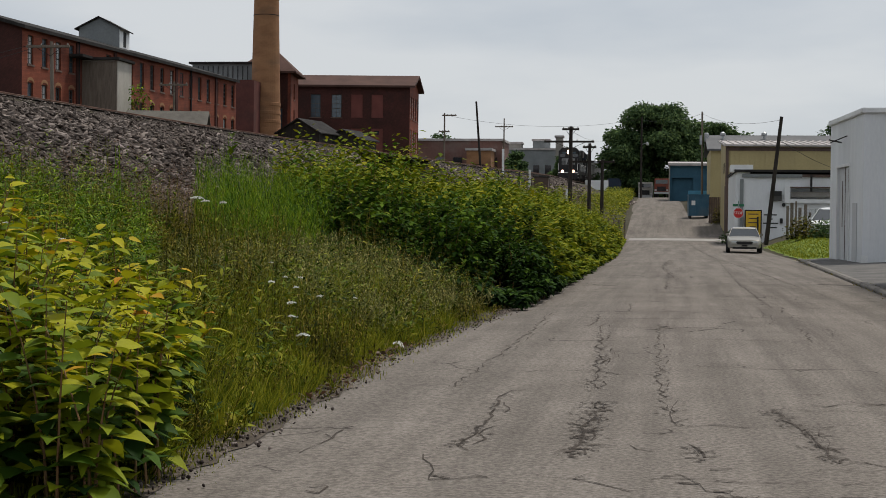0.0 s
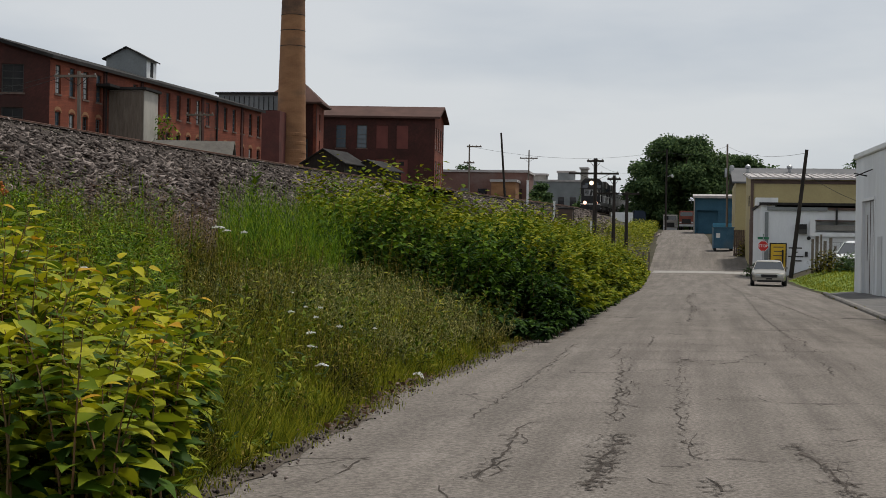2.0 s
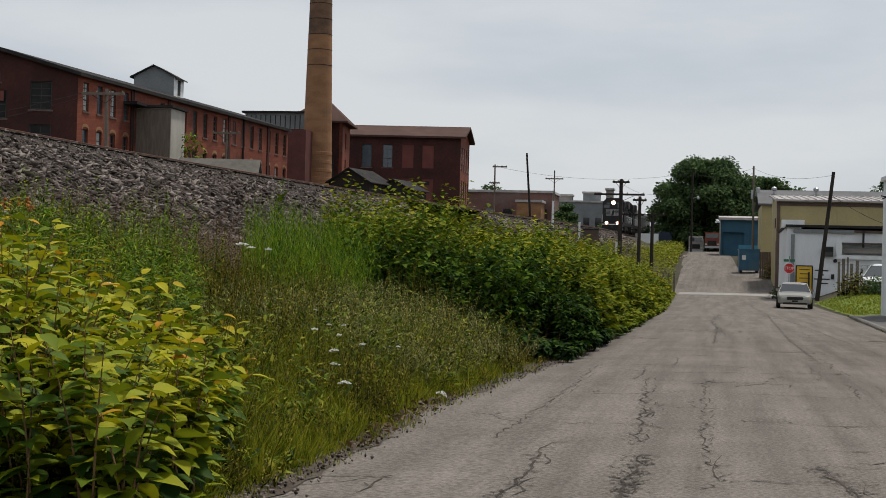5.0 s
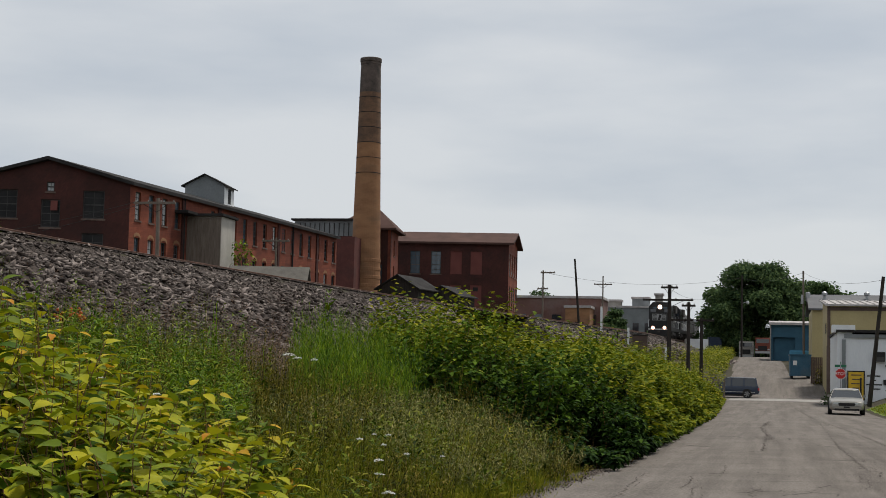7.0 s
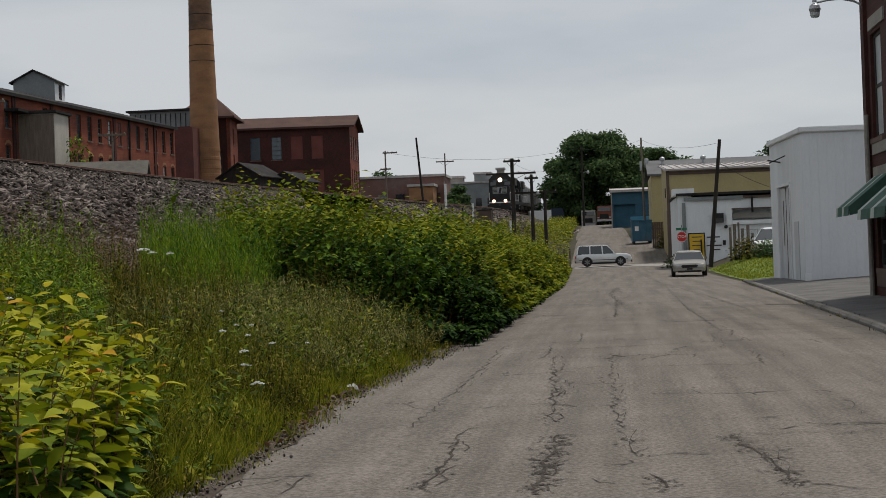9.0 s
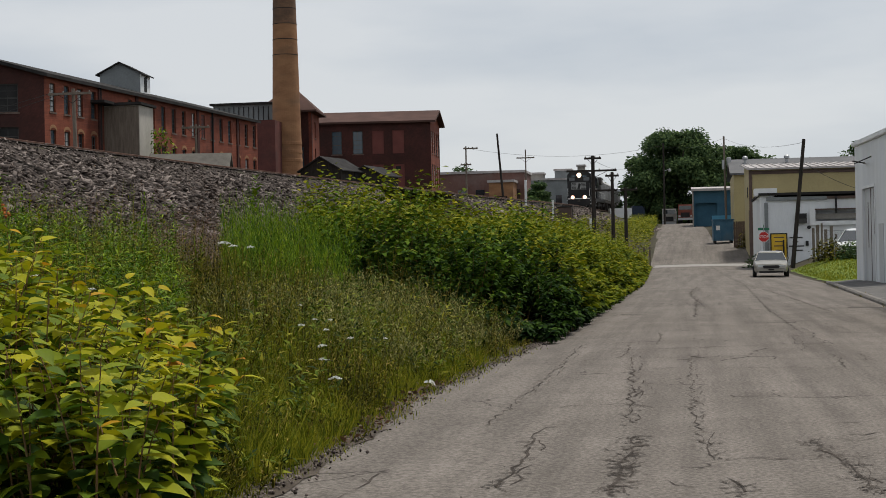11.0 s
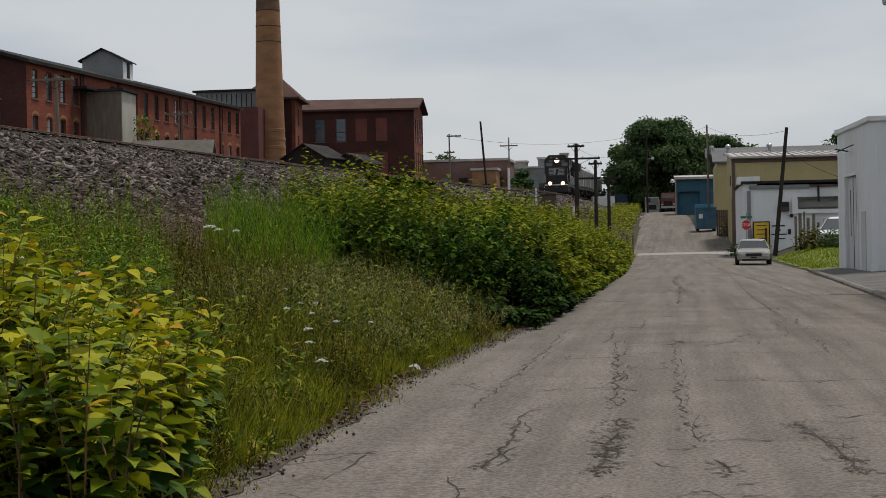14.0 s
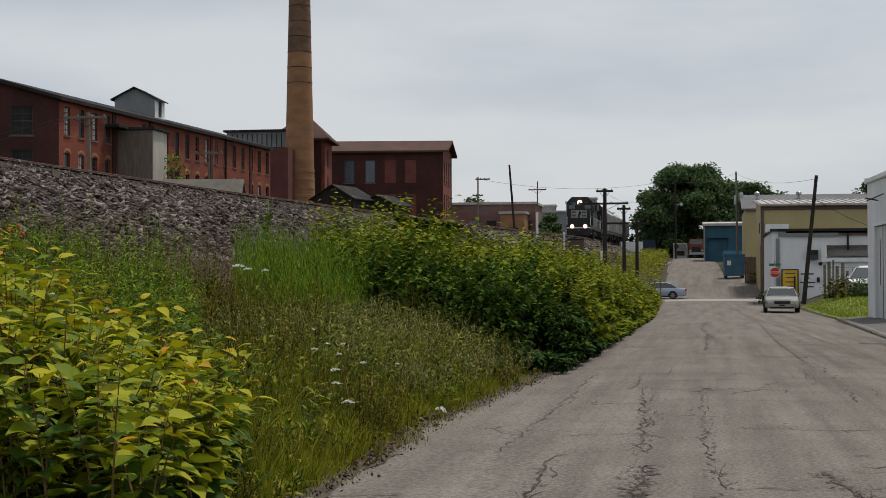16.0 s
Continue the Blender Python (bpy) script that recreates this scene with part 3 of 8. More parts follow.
def grid_sheet(name, xs, ys, zfun, material, lift=0.0):
    gx, gy = np.meshgrid(xs, ys)
    v = np.stack([gx.ravel(), gy.ravel(), (zfun(gx, gy) + lift).ravel()], -1)
    i = np.arange(len(xs) * len(ys)).reshape(len(ys), len(xs))
    f = np.stack([i[:-1, :-1].ravel(), i[:-1, 1:].ravel(), i[1:, 1:].ravel(), i[1:, :-1].ravel()], -1)
    return mesh_of(name, v, f, material, smooth=True)


def steps(*rows):
    return np.unique(np.concatenate([np.arange(a, b, s) for a, b, s in rows]).round(3))


land_x = steps((-1600, -200, 140), (-200, -60, 14), (-60, -40, 2.5), (-40, 14, 0.6), (14, 60, 4), (60, 200, 20), (200, 1700, 150))
land_y = steps((-1500, -60, 120), (-60, 0, 8), (0, 150, 1.2), (150, 320, 4), (320, 600, 20), (600, 3200, 200))
ground = grid_sheet("ground", land_x, land_y, lambda x, y: ground_z(x, y) - np.where((x > np.interp(y, EDGE_Y, EDGE_L) + 0.1) & (x < np.interp(y, EDGE_Y, EDGE_R) - 0.1) & (y < 330), 0.05, 0.0), M_SOIL)
tagged(ground, "weedy brown-green earth of bank and yards", "ground", kind="structure")


def strip(name, y_rows, left, right, material, lift, across=12, zfun=None):
    """A road-like sheet between two edges given as functions of y."""
    t = np.linspace(0, 1, across)
    ys = np.asarray(y_rows, float)
    gx = left(ys)[:, None] * (1 - t) + right(ys)[:, None] * t
    gy = np.repeat(ys[:, None], across, 1)
    gz = (zfun or ground_z)(gx, gy) + lift
    v = np.stack([gx.ravel(), gy.ravel(), gz.ravel()], -1)
    i = np.arange(len(ys) * across).reshape(len(ys), across)
    f = np.stack([i[:-1, :-1].ravel(), i[:-1, 1:].ravel(), i[1:, 1:].ravel(), i[1:, :-1].ravel()], -1)
    return mesh_of(name, v, f, material, smooth=True)


def ragged(ys, k, amount):
    return np.array([noise.noise(Vector((y * 0.6, k, 0))) * amount + noise.noise(Vector((y * 2.3, k + 9, 0))) * amount * 0.5 for y in ys])


road_rows = steps((-40, 60, 0.4), (60, 150, 1.0), (150, 330, 3.0))
road = strip("road", road_rows, lambda y: np.interp(y, EDGE_Y, EDGE_L) + ragged(y, 3, 0.12), lambda y: np.interp(y, EDGE_Y, EDGE_R), M_ROAD, 0.012, 14, lambda x, y: road_z(y) + 0.03 - 0.0022 * (x - 1) ** 2)
tagged(road, "worn cracked grey-brown asphalt street", "road", kind="structure")

# the side street, level out to both sides
for x_from, x_to in ((-23.0, -3.4), (5.0, 95.0)):
    sx = np.linspace(x_from, x_to, 24)
    gx, gy = np.meshgrid(sx, np.array([129.2, 131.6, 134.4, 136.8]))
    v = np.stack([gx.ravel(), gy.ravel(), road_z(gy.ravel()) + 0.022], -1)
    i = np.arange(v.shape[0]).reshape(4, 24)
    f = np.stack([i[:-1, :-1].ravel(), i[:-1, 1:].ravel(), i[1:, 1:].ravel(), i[1:, :-1].ravel()], -1)
    tagged(mesh_of("side_road", v, f, M_ROAD), "asphalt side street crossing at the dip", "road", kind="structure")
crossing = strip("crossing_pavement", steps((128.6, 134.1, 0.5)), lambda y: np.interp(y, EDGE_Y, EDGE_L) + 0.05, lambda y: np.interp(y, EDGE_Y, EDGE_R) - 0.05, M_LINE, 0.018, 14, lambda x, y: road_z(y) + 0.03 - 0.0022 * (x - 1) ** 2)
tagged(crossing, "worn pale concrete pavement across the junction", "pavement", kind="structure")

# pavement, kerb and apron on the built-up side
apron = strip("pavement", steps((20, 66, 0.6), (66, 74.01, 0.6)), lambda y: np.interp(y, EDGE_Y, EDGE_R) + 0.16, lambda y: np.full_like(y, 7.6) + np.clip(y - 45, 0, 1) * 6, M_APRON, 0.045, 10)
tagged(apron, "dark grey asphalt forecourt with worn edge", "pavement", kind="structure")


yard = strip("yard_pavement", steps((137.4, 162, 1.0)), lambda y: np.interp(y, EDGE_Y, EDGE_R) - 0.1, lambda y: np.full_like(y, 4.7), M_ROAD, 0.02, 8)
tagged(yard, "patched grey asphalt yard in front of the dumpster", "pavement", kind="structure")


def kerb_run(y0, y1, step, top):
    y = y0
    while y < y1:
        x, z = float(np.interp(y, EDGE_Y, EDGE_R)), float(road_z(y))
        x2 = float(np.interp(y + step, EDGE_Y, EDGE_R))
        bm = bmesh.new()
        prism(bm, [(x, y + 0.02, z - 0.1), (x + 0.17, y + 0.02, z - 0.1), (x + 0.17, y + 0.02, z + top), (x + 0.04, y + 0.02, z + top), (x, y + 0.02, z + top - 0.05)], (x2 - x, step - 0.04, float(road_z(y + step)) - z))
        part("kerb_stone", bm, M_CONC, kerb)
        y += step


kerb = base("kerb", 0, 0, 0)
tagged(kerb, "low worn concrete kerb along the forecourt", "kerb", kind="structure")
kerb_run(21, 72, 1.8, 0.12)

lawn = strip("lawn", steps((74.6, 103, 0.8)), lambda y: np.interp(y, EDGE_Y, EDGE_R) + 0.25 + ragged(y, 7, 0.2), lambda y: np.full_like(y, 15.0), M_LAWN, 0.03, 16)
tagged(lawn, "bright mown grass strip beside the street", "lawn", kind="structure")


# ---------------------------------------------------------------- cracks and patches in the road
def crack(points, width, seed, branches=0):
    """A jagged ribbon through (x, y) points, lying on the road."""
    rnd = random.Random(seed)
    pts = []
    for (x0, y0), (x1, y1) in zip(points, points[1:]):
        n = max(2, int(math.hypot(x1 - x0, (y1 - y0) * 0.6) / 0.11))
        pts += [(x0 + (x1 - x0) * k / n + rnd.gauss(0, 0.028), y0 + (y1 - y0) * k / n + rnd.gauss(0, 0.06)) for k in range(n)]
    v, f = [], []
    for k, (x, y) in enumerate(pts):
        a, b = pts[max(k - 1, 0)], pts[min(k + 1, len(pts) - 1)]
        d = Vector((b[0] - a[0], b[1] - a[1]))
        d = d.normalized() if d.length else Vector((0, 1))
        w = width * rnd.choice((0.12, 0.25, 0.4, 0.6)) / 2
        for s in (-1, 1):
            px, py = x - d.y * w * s, y + d.x * w * s
            v.append((px, py, float(road_z(py)) + 0.03 - 0.0022 * (px - 1) ** 2 + 0.017))
        if k:
            f.append((2 * k - 2, 2 * k - 1, 2 * k + 1, 2 * k))
    for _ in range(branches):
        x, y = rnd.choice(pts)
        s = rnd.choice((-1, 1))
        e = [(x, y), (x + s * rnd.uniform(0.04, 0.16), y + rnd.gauss(0, 0.09))]
        k = len(v)
        for px, py in e:
            z = float(road_z(py)) + 0.049 - 0.0022 * (px - 1) ** 2
            v += [(px, py - 0.008, z), (px, py + 0.012, z)]
        f.append((k, k + 1, k + 3, k + 2))
    return v, f


all_v, all_f = [], []
LONG_CRACKS = [
    ([(-2.04, 14.8), (-2.0, 19.6), (-2.0, 22.7), (-2.07, 27.8)], 0.07, 8),
    ([(-1.49, 14.3), (-1.43, 12.1), (-1.41, 11.3), (-1.51, 10.6)], 0.09, 9),
    ([(-1.04, 24.5), (-0.86, 19.9), (-0.75, 16.8), (-0.71, 14.5)], 0.09, 16),
    ([(-0.6, 13.6), (-0.61, 11.9), (-0.65, 10.3)], 0.1, 24),
    ([(-1.63, 10.3), (-1.41, 9.3), (-1.01, 9.4)], 0.06, 4),
    ([(0.12, 9.8), (0.23, 9.3), (0.36, 9.0)], 0.07, 6),
    ([(0.85, 13.3), (1.04, 11.9), (1.07, 10.4)], 0.08, 16),
    ([(-0.15, 24.4), (-0.11, 16.8), (-0.04, 13.4), (0.07, 12.0)], 0.06, 8),
    ([(0.13, 11.0), (0.22, 10.7), (0.24, 10.3)], 0.06, 4),
    ([(2.24, 16.1), (2.2, 15.3), (2.18, 14.6)], 0.07, 2),
    ([(-1.96, 9.0), (-1.98, 8.5)], 0.05, 2),
    ([(2.15, 73.6), (1.83, 41.5), (1.93, 29.9)], 0.1, 0),
]
CROSS_CRACKS = [
    ([(-2.26, 27.0), (-1.03, 25.7), (0.94, 26.4), (2.4, 27.0)], 0.1, 4),
    ([(0.36, 9.0), (0.53, 8.9), (0.86, 9.0), (1.29, 9.1)], 0.08, 6),
    ([(0.21, 8.8), (0.4, 8.9), (1.37, 8.9)], 0.05, 4),
    ([(-0.81, 9.6), (-0.45, 9.4), (-0.24, 9.3)], 0.05, 3),
    ([(0.11, 15.0), (0.94, 14.6), (2.36, 14.9)], 0.03, 2),
    ([(0.33, 12.2), (0.77, 12.3), (1.97, 12.5)], 0.03, 2),
    ([(0.13, 11.0), (0.33, 11.1), (0.66, 11.3)], 0.03, 0),
    ([(-1.41, 11.1), (-0.67, 10.9)], 0.03, 0),
    ([(-1.79, 9.1), (-1.41, 9.3)], 0.03, 0),
    ([(-0.87, 21.2), (-0.11, 21.9)], 0.05, 2),
    ([(-0.75, 17.7), (-0.46, 17.6)], 0.05, 2),
    ([(2.47, 32.7), (3.29, 31.8), (4.37, 31.5)], 0.16, 2),
    ([(0.57, 18.9), (1.61, 19.2), (2.53, 18.6)], 0.04, 2),
    ([(1.33, 10.4), (1.58, 10.2)], 0.05, 2),
]
FAR_CRACKS = [
    ([(-0.1, 38), (0.0, 52)], 0.14, 8),
    ([(3.3, 40), (2.9, 55), (2.1, 75), (1.6, 100), (1.3, 120)], 0.16, 0),
    ([(0.2, 44), (-0.3, 58), (0.0, 70)], 0.18, 10),
    ([(-2, 36), (1, 37), (4, 41)], 0.09, 0),
    ([(-2.3, 50), (2, 51), (5, 54)], 0.1, 0),
]
CRACKS = LONG_CRACKS + CROSS_CRACKS + FAR_CRACKS
for k, (pts, w, br) in enumerate(CRACKS):
    for strand in range(2 if br > 3 else 1):
        shift = (0.0, 0.09, -0.07)[strand] * (1.0 if w > 0.05 else 0.5)
        v, f = crack([(x + shift, y + shift) for x, y in pts], w * (0.5, 0.36, 0.3)[strand], k + 50 * strand, br if strand == 0 else br // 2)
        f = [q for n_, q in enumerate(f) if strand == 0 or (noise.noise(Vector((n_ * 0.23, k, strand))) > 0.02)]
        all_f += [tuple(i + len(all_v) for i in q) for q in f]
        all_v += v


def rubble(points, reach, count, seed):
    """Short broken hairlines across a worn line of the road."""
    rnd = random.Random(seed)
    v, f = [], []
    for _ in range(count):
        k = rnd.randrange(len(points) - 1)
        t = rnd.random()
        cx = points[k][0] + (points[k + 1][0] - points[k][0]) * t + rnd.gauss(0, reach)
        cy = points[k][1] + (points[k + 1][1] - points[k][1]) * t
        half, thick, skew = rnd.uniform(0.008, 0.032), rnd.uniform(0.008, 0.03) * (1 + cy / 30), rnd.gauss(0, 0.05)
        n0 = len(v)
        for sx, sy in ((-1, -0.3), (0.1, -1), (1, -0.2), (0.9, 0.3), (0, 1), (-0.9, 0.3)):
            x, y = cx + sx * half, cy + sx * skew + sy * thick * 0.5
            v.append((x, y, float(road_z(y)) + 0.048 - 0.0022 * (x - 1) ** 2))
        f += [(n0, n0 + 1, n0 + 4, n0 + 5), (n0 + 1, n0 + 2, n0 + 3, n0 + 4)]
    return v, f


for k, (pts, reach, count) in enumerate(((LONG_CRACKS[0][0], 0.04, 40), (LONG_CRACKS[1][0], 0.04, 60), (LONG_CRACKS[2][0], 0.06, 140), (LONG_CRACKS[3][0], 0.075, 260), (LONG_CRACKS[6][0], 0.06, 150), (LONG_CRACKS[7][0], 0.05, 50), (LONG_CRACKS[8][0], 0.05, 30), (CROSS_CRACKS[0][0], 0.1, 30), (CROSS_CRACKS[1][0], 0.06, 90), (CROSS_CRACKS[11][0], 0.2, 30), (FAR_CRACKS[2][0], 0.12, 40))):
    v, f = rubble(pts, reach, count, 900 + k)
    all_f += [tuple(i + len(all_v) for i in q) for q in f]
    all_v += v
rc = random.Random(77)
for k in range(75):
    y = 9.5 + 55 * rc.random() ** 1.6
    x = rc.uniform(-2.6, 4.2)
    ln = rc.uniform(0.4, 2.4)
    along = rc.random() < 0.2
    v, f = crack([(x, y), (x + (0.1 if along else ln * 0.5), y + (ln if along else rc.gauss(0, 0.12))), (x + (0.0 if along else ln), y + (2 * ln if along else rc.gauss(0, 0.25)))], rc.uniform(0.012, 0.03) * (1 + y / 35), 300 + k, 1)
    all_f += [tuple(i + len(all_v) for i in q) for q in f]
    all_v += v
tagged(mesh_of("road_cracks", np.array(all_v), np.array(all_f), M_CRACK), "dark jagged cracks in the asphalt", "cracks", kind="stuff")


def patch(points, material, lift):
    bm = bmesh.new()
    vs = [bm.verts.new((x, y, float(road_z(y)) + 0.03 - 0.0022 * (x - 1) ** 2 + lift)) for x, y in points]
    bm.faces.new(vs)
    return bm


def blotch(cx, cy, rx, ry, seed, n=22):
    rnd = random.Random(seed)
    return [(cx + rx * math.cos(k * math.tau / n) * rnd.uniform(0.7, 1.15), cy + ry * math.sin(k * math.tau / n) * rnd.uniform(0.7, 1.15)) for k in range(n)]


tagged(part("road_patch", patch([(-1.25, 6.0), (3.9, 6.0), (3.9, 9.2), (2.2, 9.45), (0.6, 9.35), (-0.5, 9.7), (-1.15, 9.4)], M_CONC, 0.008), M_CONC), "smooth grey asphalt repair patch", "patch", kind="structure")
for k, (cx, cy, rx, ry) in enumerate([(-0.66, 10.4, 0.11, 0.45), (1.05, 11.4, 0.1, 0.5), (-0.3, 25.5, 0.2, 2.2), (0.15, 57, 0.25, 4)]):
    tagged(part("road_patch", patch(blotch(cx, cy, rx, ry, k), M_PATCH, 0.009), M_PATCH), "dark worn patch of broken asphalt", "patch", kind="structure")

# ---------------------------------------------------------------- railway
track = base("railway_track", 0, 0, 0)
tagged(track, "single railway track on grey stone ballast bank", "railway track", kind="structure")
ty = steps((-20, 330, 2.0))


def track_strip(name, u0, z0, u1, z1, material):
    tx, tz = track_at(ty)
    v = np.concatenate([np.stack([tx + u0, ty, tz + z0], -1), np.stack([tx + u1, ty, tz + z1], -1)])
    k = len(ty)
    i = np.arange(k - 1)
    return mesh_of(name, v, np.stack([i, i + 1, i + 1 + k, i + k], -1), material, track)


def rail(u):
    prof = [(-0.07, -0.17), (-0.07, -0.14), (-0.015, -0.11), (-0.015, -0.04), (-0.036, -0.03), (-0.036, 0.0), (0.036, 0.0), (0.036, -0.03), (0.015, -0.04), (0.015, -0.11), (0.07, -0.14), (0.07, -0.17)]
    tx, tz = track_at(ty)
    k, m = len(ty), len(prof)
    v = np.stack([np.stack([tx + u + a, ty, tz + b], -1) for a, b in prof], 1).reshape(-1, 3)
    f = [(r * m + c, r * m + (c + 1) % m, (r + 1) * m + (c + 1) % m, (r + 1) * m + c) for r in range(k - 1) for c in range(m)]
    return mesh_of("rail", v, np.array(f), M_RAIL, track)


rail(0.72), rail(-0.72)
track_strip("ballast_top", -2.3, -0.4, 2.3, -0.37, M_BALLAST)
sl = bmesh.new()
for y in np.arange(45, 240, 0.62):
    tx, tz = track_at(y)
    box(sl, float(tx) - 1.3, float(tx) + 1.3, y - 0.11, y + 0.11, float(tz) - 0.33, float(tz) - 0.172)
part("sleepers", sl, M_TIE, track, "dark wooden sleepers")["kind"] = "stuff"

# loose stones over the slope and shoulder
ico = bmesh.new()
bmesh.ops.create_icosphere(ico, subdivisions=1, radius=1)
ROCK_V = np.array([v.co[:] for v in ico.verts])
ROCK_F = np.array([[v.index for v in f.verts] for f in ico.faces])
ico.free()
rs = np.random.RandomState(4)
FLAKE_V = np.array([(1, 0.1, 0.1), (-0.9, 0.3, -0.1), (0.2, 1, 0.2), (-0.1, -1, 0), (0.3, -0.1, 1), (-0.3, 0.2, -1)], float)
FLAKE_F = np.array([(0, 2, 4), (2, 1, 4), (1, 3, 4), (3, 0, 4), (2, 0, 5), (1, 2, 5), (3, 1, 5), (0, 3, 5)])
n = 45000
yy = 44 + (rs.rand(n) ** 1.25) * 150
txs, tzs = track_at(yy)
uu = 1.0 + rs.rand(n) ** 1.25 * 9.4
xx = txs + uu
zz = np.where(uu < 2.3, tzs - 0.36, ground_z(xx, yy) + 0.03)
size = (0.058 + 0.145 * rs.rand(n) ** 2.4) * (1 + 0.3 * (uu > 4)) * np.where(uu < 2.8, 0.55, 1.0)
sizes = size[:, None] * rs.uniform(0.5, 1.5, (n, 3)) * [1.5, 0.95, 0.38]
v, f = spread(FLAKE_V, FLAKE_F, np.stack([xx, yy, zz], -1), turns_of(rs.rand(n) * 6.3, rs.normal(0, 0.4, n), rs.normal(0.25, 0.4, n)), sizes)
tagged(mesh_of("ballast_stones", v, f, M_STONE), "loose grey-brown ballast stones on the bank", "ballast", kind="stuff")
bed_rows = steps((30, 215, 1.0))
bed = strip("ballast_slope", bed_rows, lambda y: track_at(y)[0] + 2.2, lambda y: track_at(y)[0] + 9.4 + ragged(y, 21, 1.0), M_BALLAST, 0.03, 12)
tagged(bed, "steep slope of grey railway ballast", "embankment", kind="structure")

# flat drift planks and a pipe on the ballast
for y, u, ln, tl in ((68, 4.2, 2.2, 20), (74, 3.0, 1.6, 10), (58, 5.0, 1.4, -30)):
    tx, tz = track_at(y)
    b = part("old_plank", boxes((-ln / 2, ln / 2, -0.1, 0.1, 0, 0.06), bevel=0.01), M_TIE)
    b.matrix_world = pose(float(tx) + u, y, float(ground_z(float(tx) + u, y)) + 0.09, 0, 24, tl)
    tagged(b, "dark weathered plank lying on the ballast", "plank")


# ---------------------------------------------------------------- the mills
def wall_frame(a, b):
    """Origin, unit along, outward normal (to the right of a->b) and length of a wall foot line."""
    a, b = Vector((a[0], a[1], 0)), Vector((b[0], b[1], 0))
    d = (b - a).normalized()
    return a, d, Vector((d.y, -d.x, 0)), (b - a).length


def wall_with_holes(name, a, b, z0, z1, holes, material, parent, thick=0.4, gable=0.0, label=""):
    """A wall from a to b with real openings: holes (s0, s1, za, zb) along it; gable: height of a pointed top."""
    o, d, nrm, ln = wall_frame(a, b)
    ss = sorted({0.0, ln, *[h[0] for h in holes], *[h[1] for h in holes]})
    zs = sorted({z0, z1, *[h[2] for h in holes], *[h[3] for h in holes]})
    bm = bmesh.new()

    def at(s, z, t):
        return o + d * s - nrm * t + Vector((0, 0, z))
    for i in range(len(ss) - 1):
        run = None
        for j in range(len(zs) - 1):
            cs, cz = (ss[i] + ss[i + 1]) / 2, (zs[j] + zs[j + 1]) / 2
            solid = not any(h[0] < cs < h[1] and h[2] < cz < h[3] for h in holes)
            if solid:
                run = [zs[j], zs[j + 1]] if run is None else [run[0], zs[j + 1]]
            if run and (not solid or j == len(zs) - 2):
                prism(bm, [at(ss[i], run[0], 0), at(ss[i + 1], run[0], 0), at(ss[i + 1], run[1], 0), at(ss[i], run[1], 0)], -nrm * thick)
                run = None
    if gable:
        prism(bm, [at(0, z1, 0), at(ln, z1, 0), at(ln / 2, z1 + gable, 0)], -nrm * thick)
    return part(name, bm, material, parent, label)


def sash(parent, a, b, s0, s1, za, zb, pane_mat, cols=2, rows=4, deep=0.16, arch=None, name="window"):
    """A window in an opening: frame, glazing bars, panes, sill and a brick arch above."""
    o, d, nrm, ln = wall_frame(a, b)
    m = Matrix((( d.x, -nrm.x, 0, o.x + d.x * s0), (d.y, -nrm.y, 0, o.y + d.y * s0), (0, 0, 1, za), (0, 0, 0, 1)))
    w, h = s1 - s0, zb - za
    bm = bmesh.new()
    loops = [[bm.verts.new((x_, y_, z_)) for x_, z_ in ((e, e), (w - e, e), (w - e, h - e), (e, h - e))] for e, y_ in ((0, deep + 0.09), (0, deep), (0.09, deep), (0.09, deep + 0.09))]
    for i in range(4):
        for k in range(4):
            bm.faces.new((loops[i][k], loops[i][(k + 1) % 4], loops[(i + 1) % 4][(k + 1) % 4], loops[(i + 1) % 4][k]))
    bm.transform(m)
    win = part(name, bm, M_FRAME, parent)
    bars = [(w * c / cols - 0.025, w * c / cols + 0.025, deep + 0.02, deep + 0.07, 0.09, h - 0.09) for c in range(1, cols)]
    for r in range(1, rows):
        t = 0.05 if r == rows // 2 else 0.025
        bars.append((0.09, w - 0.09, deep + 0.015, deep + 0.075, h * r / rows - t, h * r / rows + t))
    for row in bars:
        bar = boxes(row)
        bar.transform(m)
        part("glazing_bar", bar, M_FRAME, win)
    pn = boxes((0.05, w - 0.05, deep + 0.04, deep + 0.052, 0.05, h - 0.05))
    pn.transform(m)
    part("pane", pn, pane_mat, win)
    sl = boxes((-0.12, w + 0.12, -0.07, deep, -0.14, -0.003))
    sl.transform(m)
    part("sill", sl, M_SILL, win)
    if arch:
        ab = bmesh.new()
        n = 8
        for k in range(n):
            a0, a1 = math.pi * k / n, math.pi * (k + 1) / n
            p = [(w / 2 - math.cos(t) * r * w, -0.03, h - 0.05 + math.sin(t) * rz) for t, r, rz in ((a0, 0.52, 0.22), (a1, 0.52, 0.22), (a1, 0.66, 0.48), (a0, 0.66, 0.48))]
            prism(ab, p, (0, 0.1, 0))
        ab.transform(m)
        part("arch", ab, arch, win, "lighter brick arch")
    return win


def slab_between(name, quad, thick, material, parent, label=""):
    """A roof slab: four corners of its upper face, thickness downwards."""
    bm = bmesh.new()
    prism(bm, [Vector(p) for p in quad], (0, 0, -thick))
    return part(name, bm, material, parent, label)


MILL_Z = 7.2
# long mill: gable corners and far end
G_L, G_R, E_R, E_L = (-64.3, 115.2), (-51.5, 118.3), (-47.6, 166.5), (-60.3, 168.0)
EAVE = 17.0
mill = base("brick_mill", 0, 0, 0)
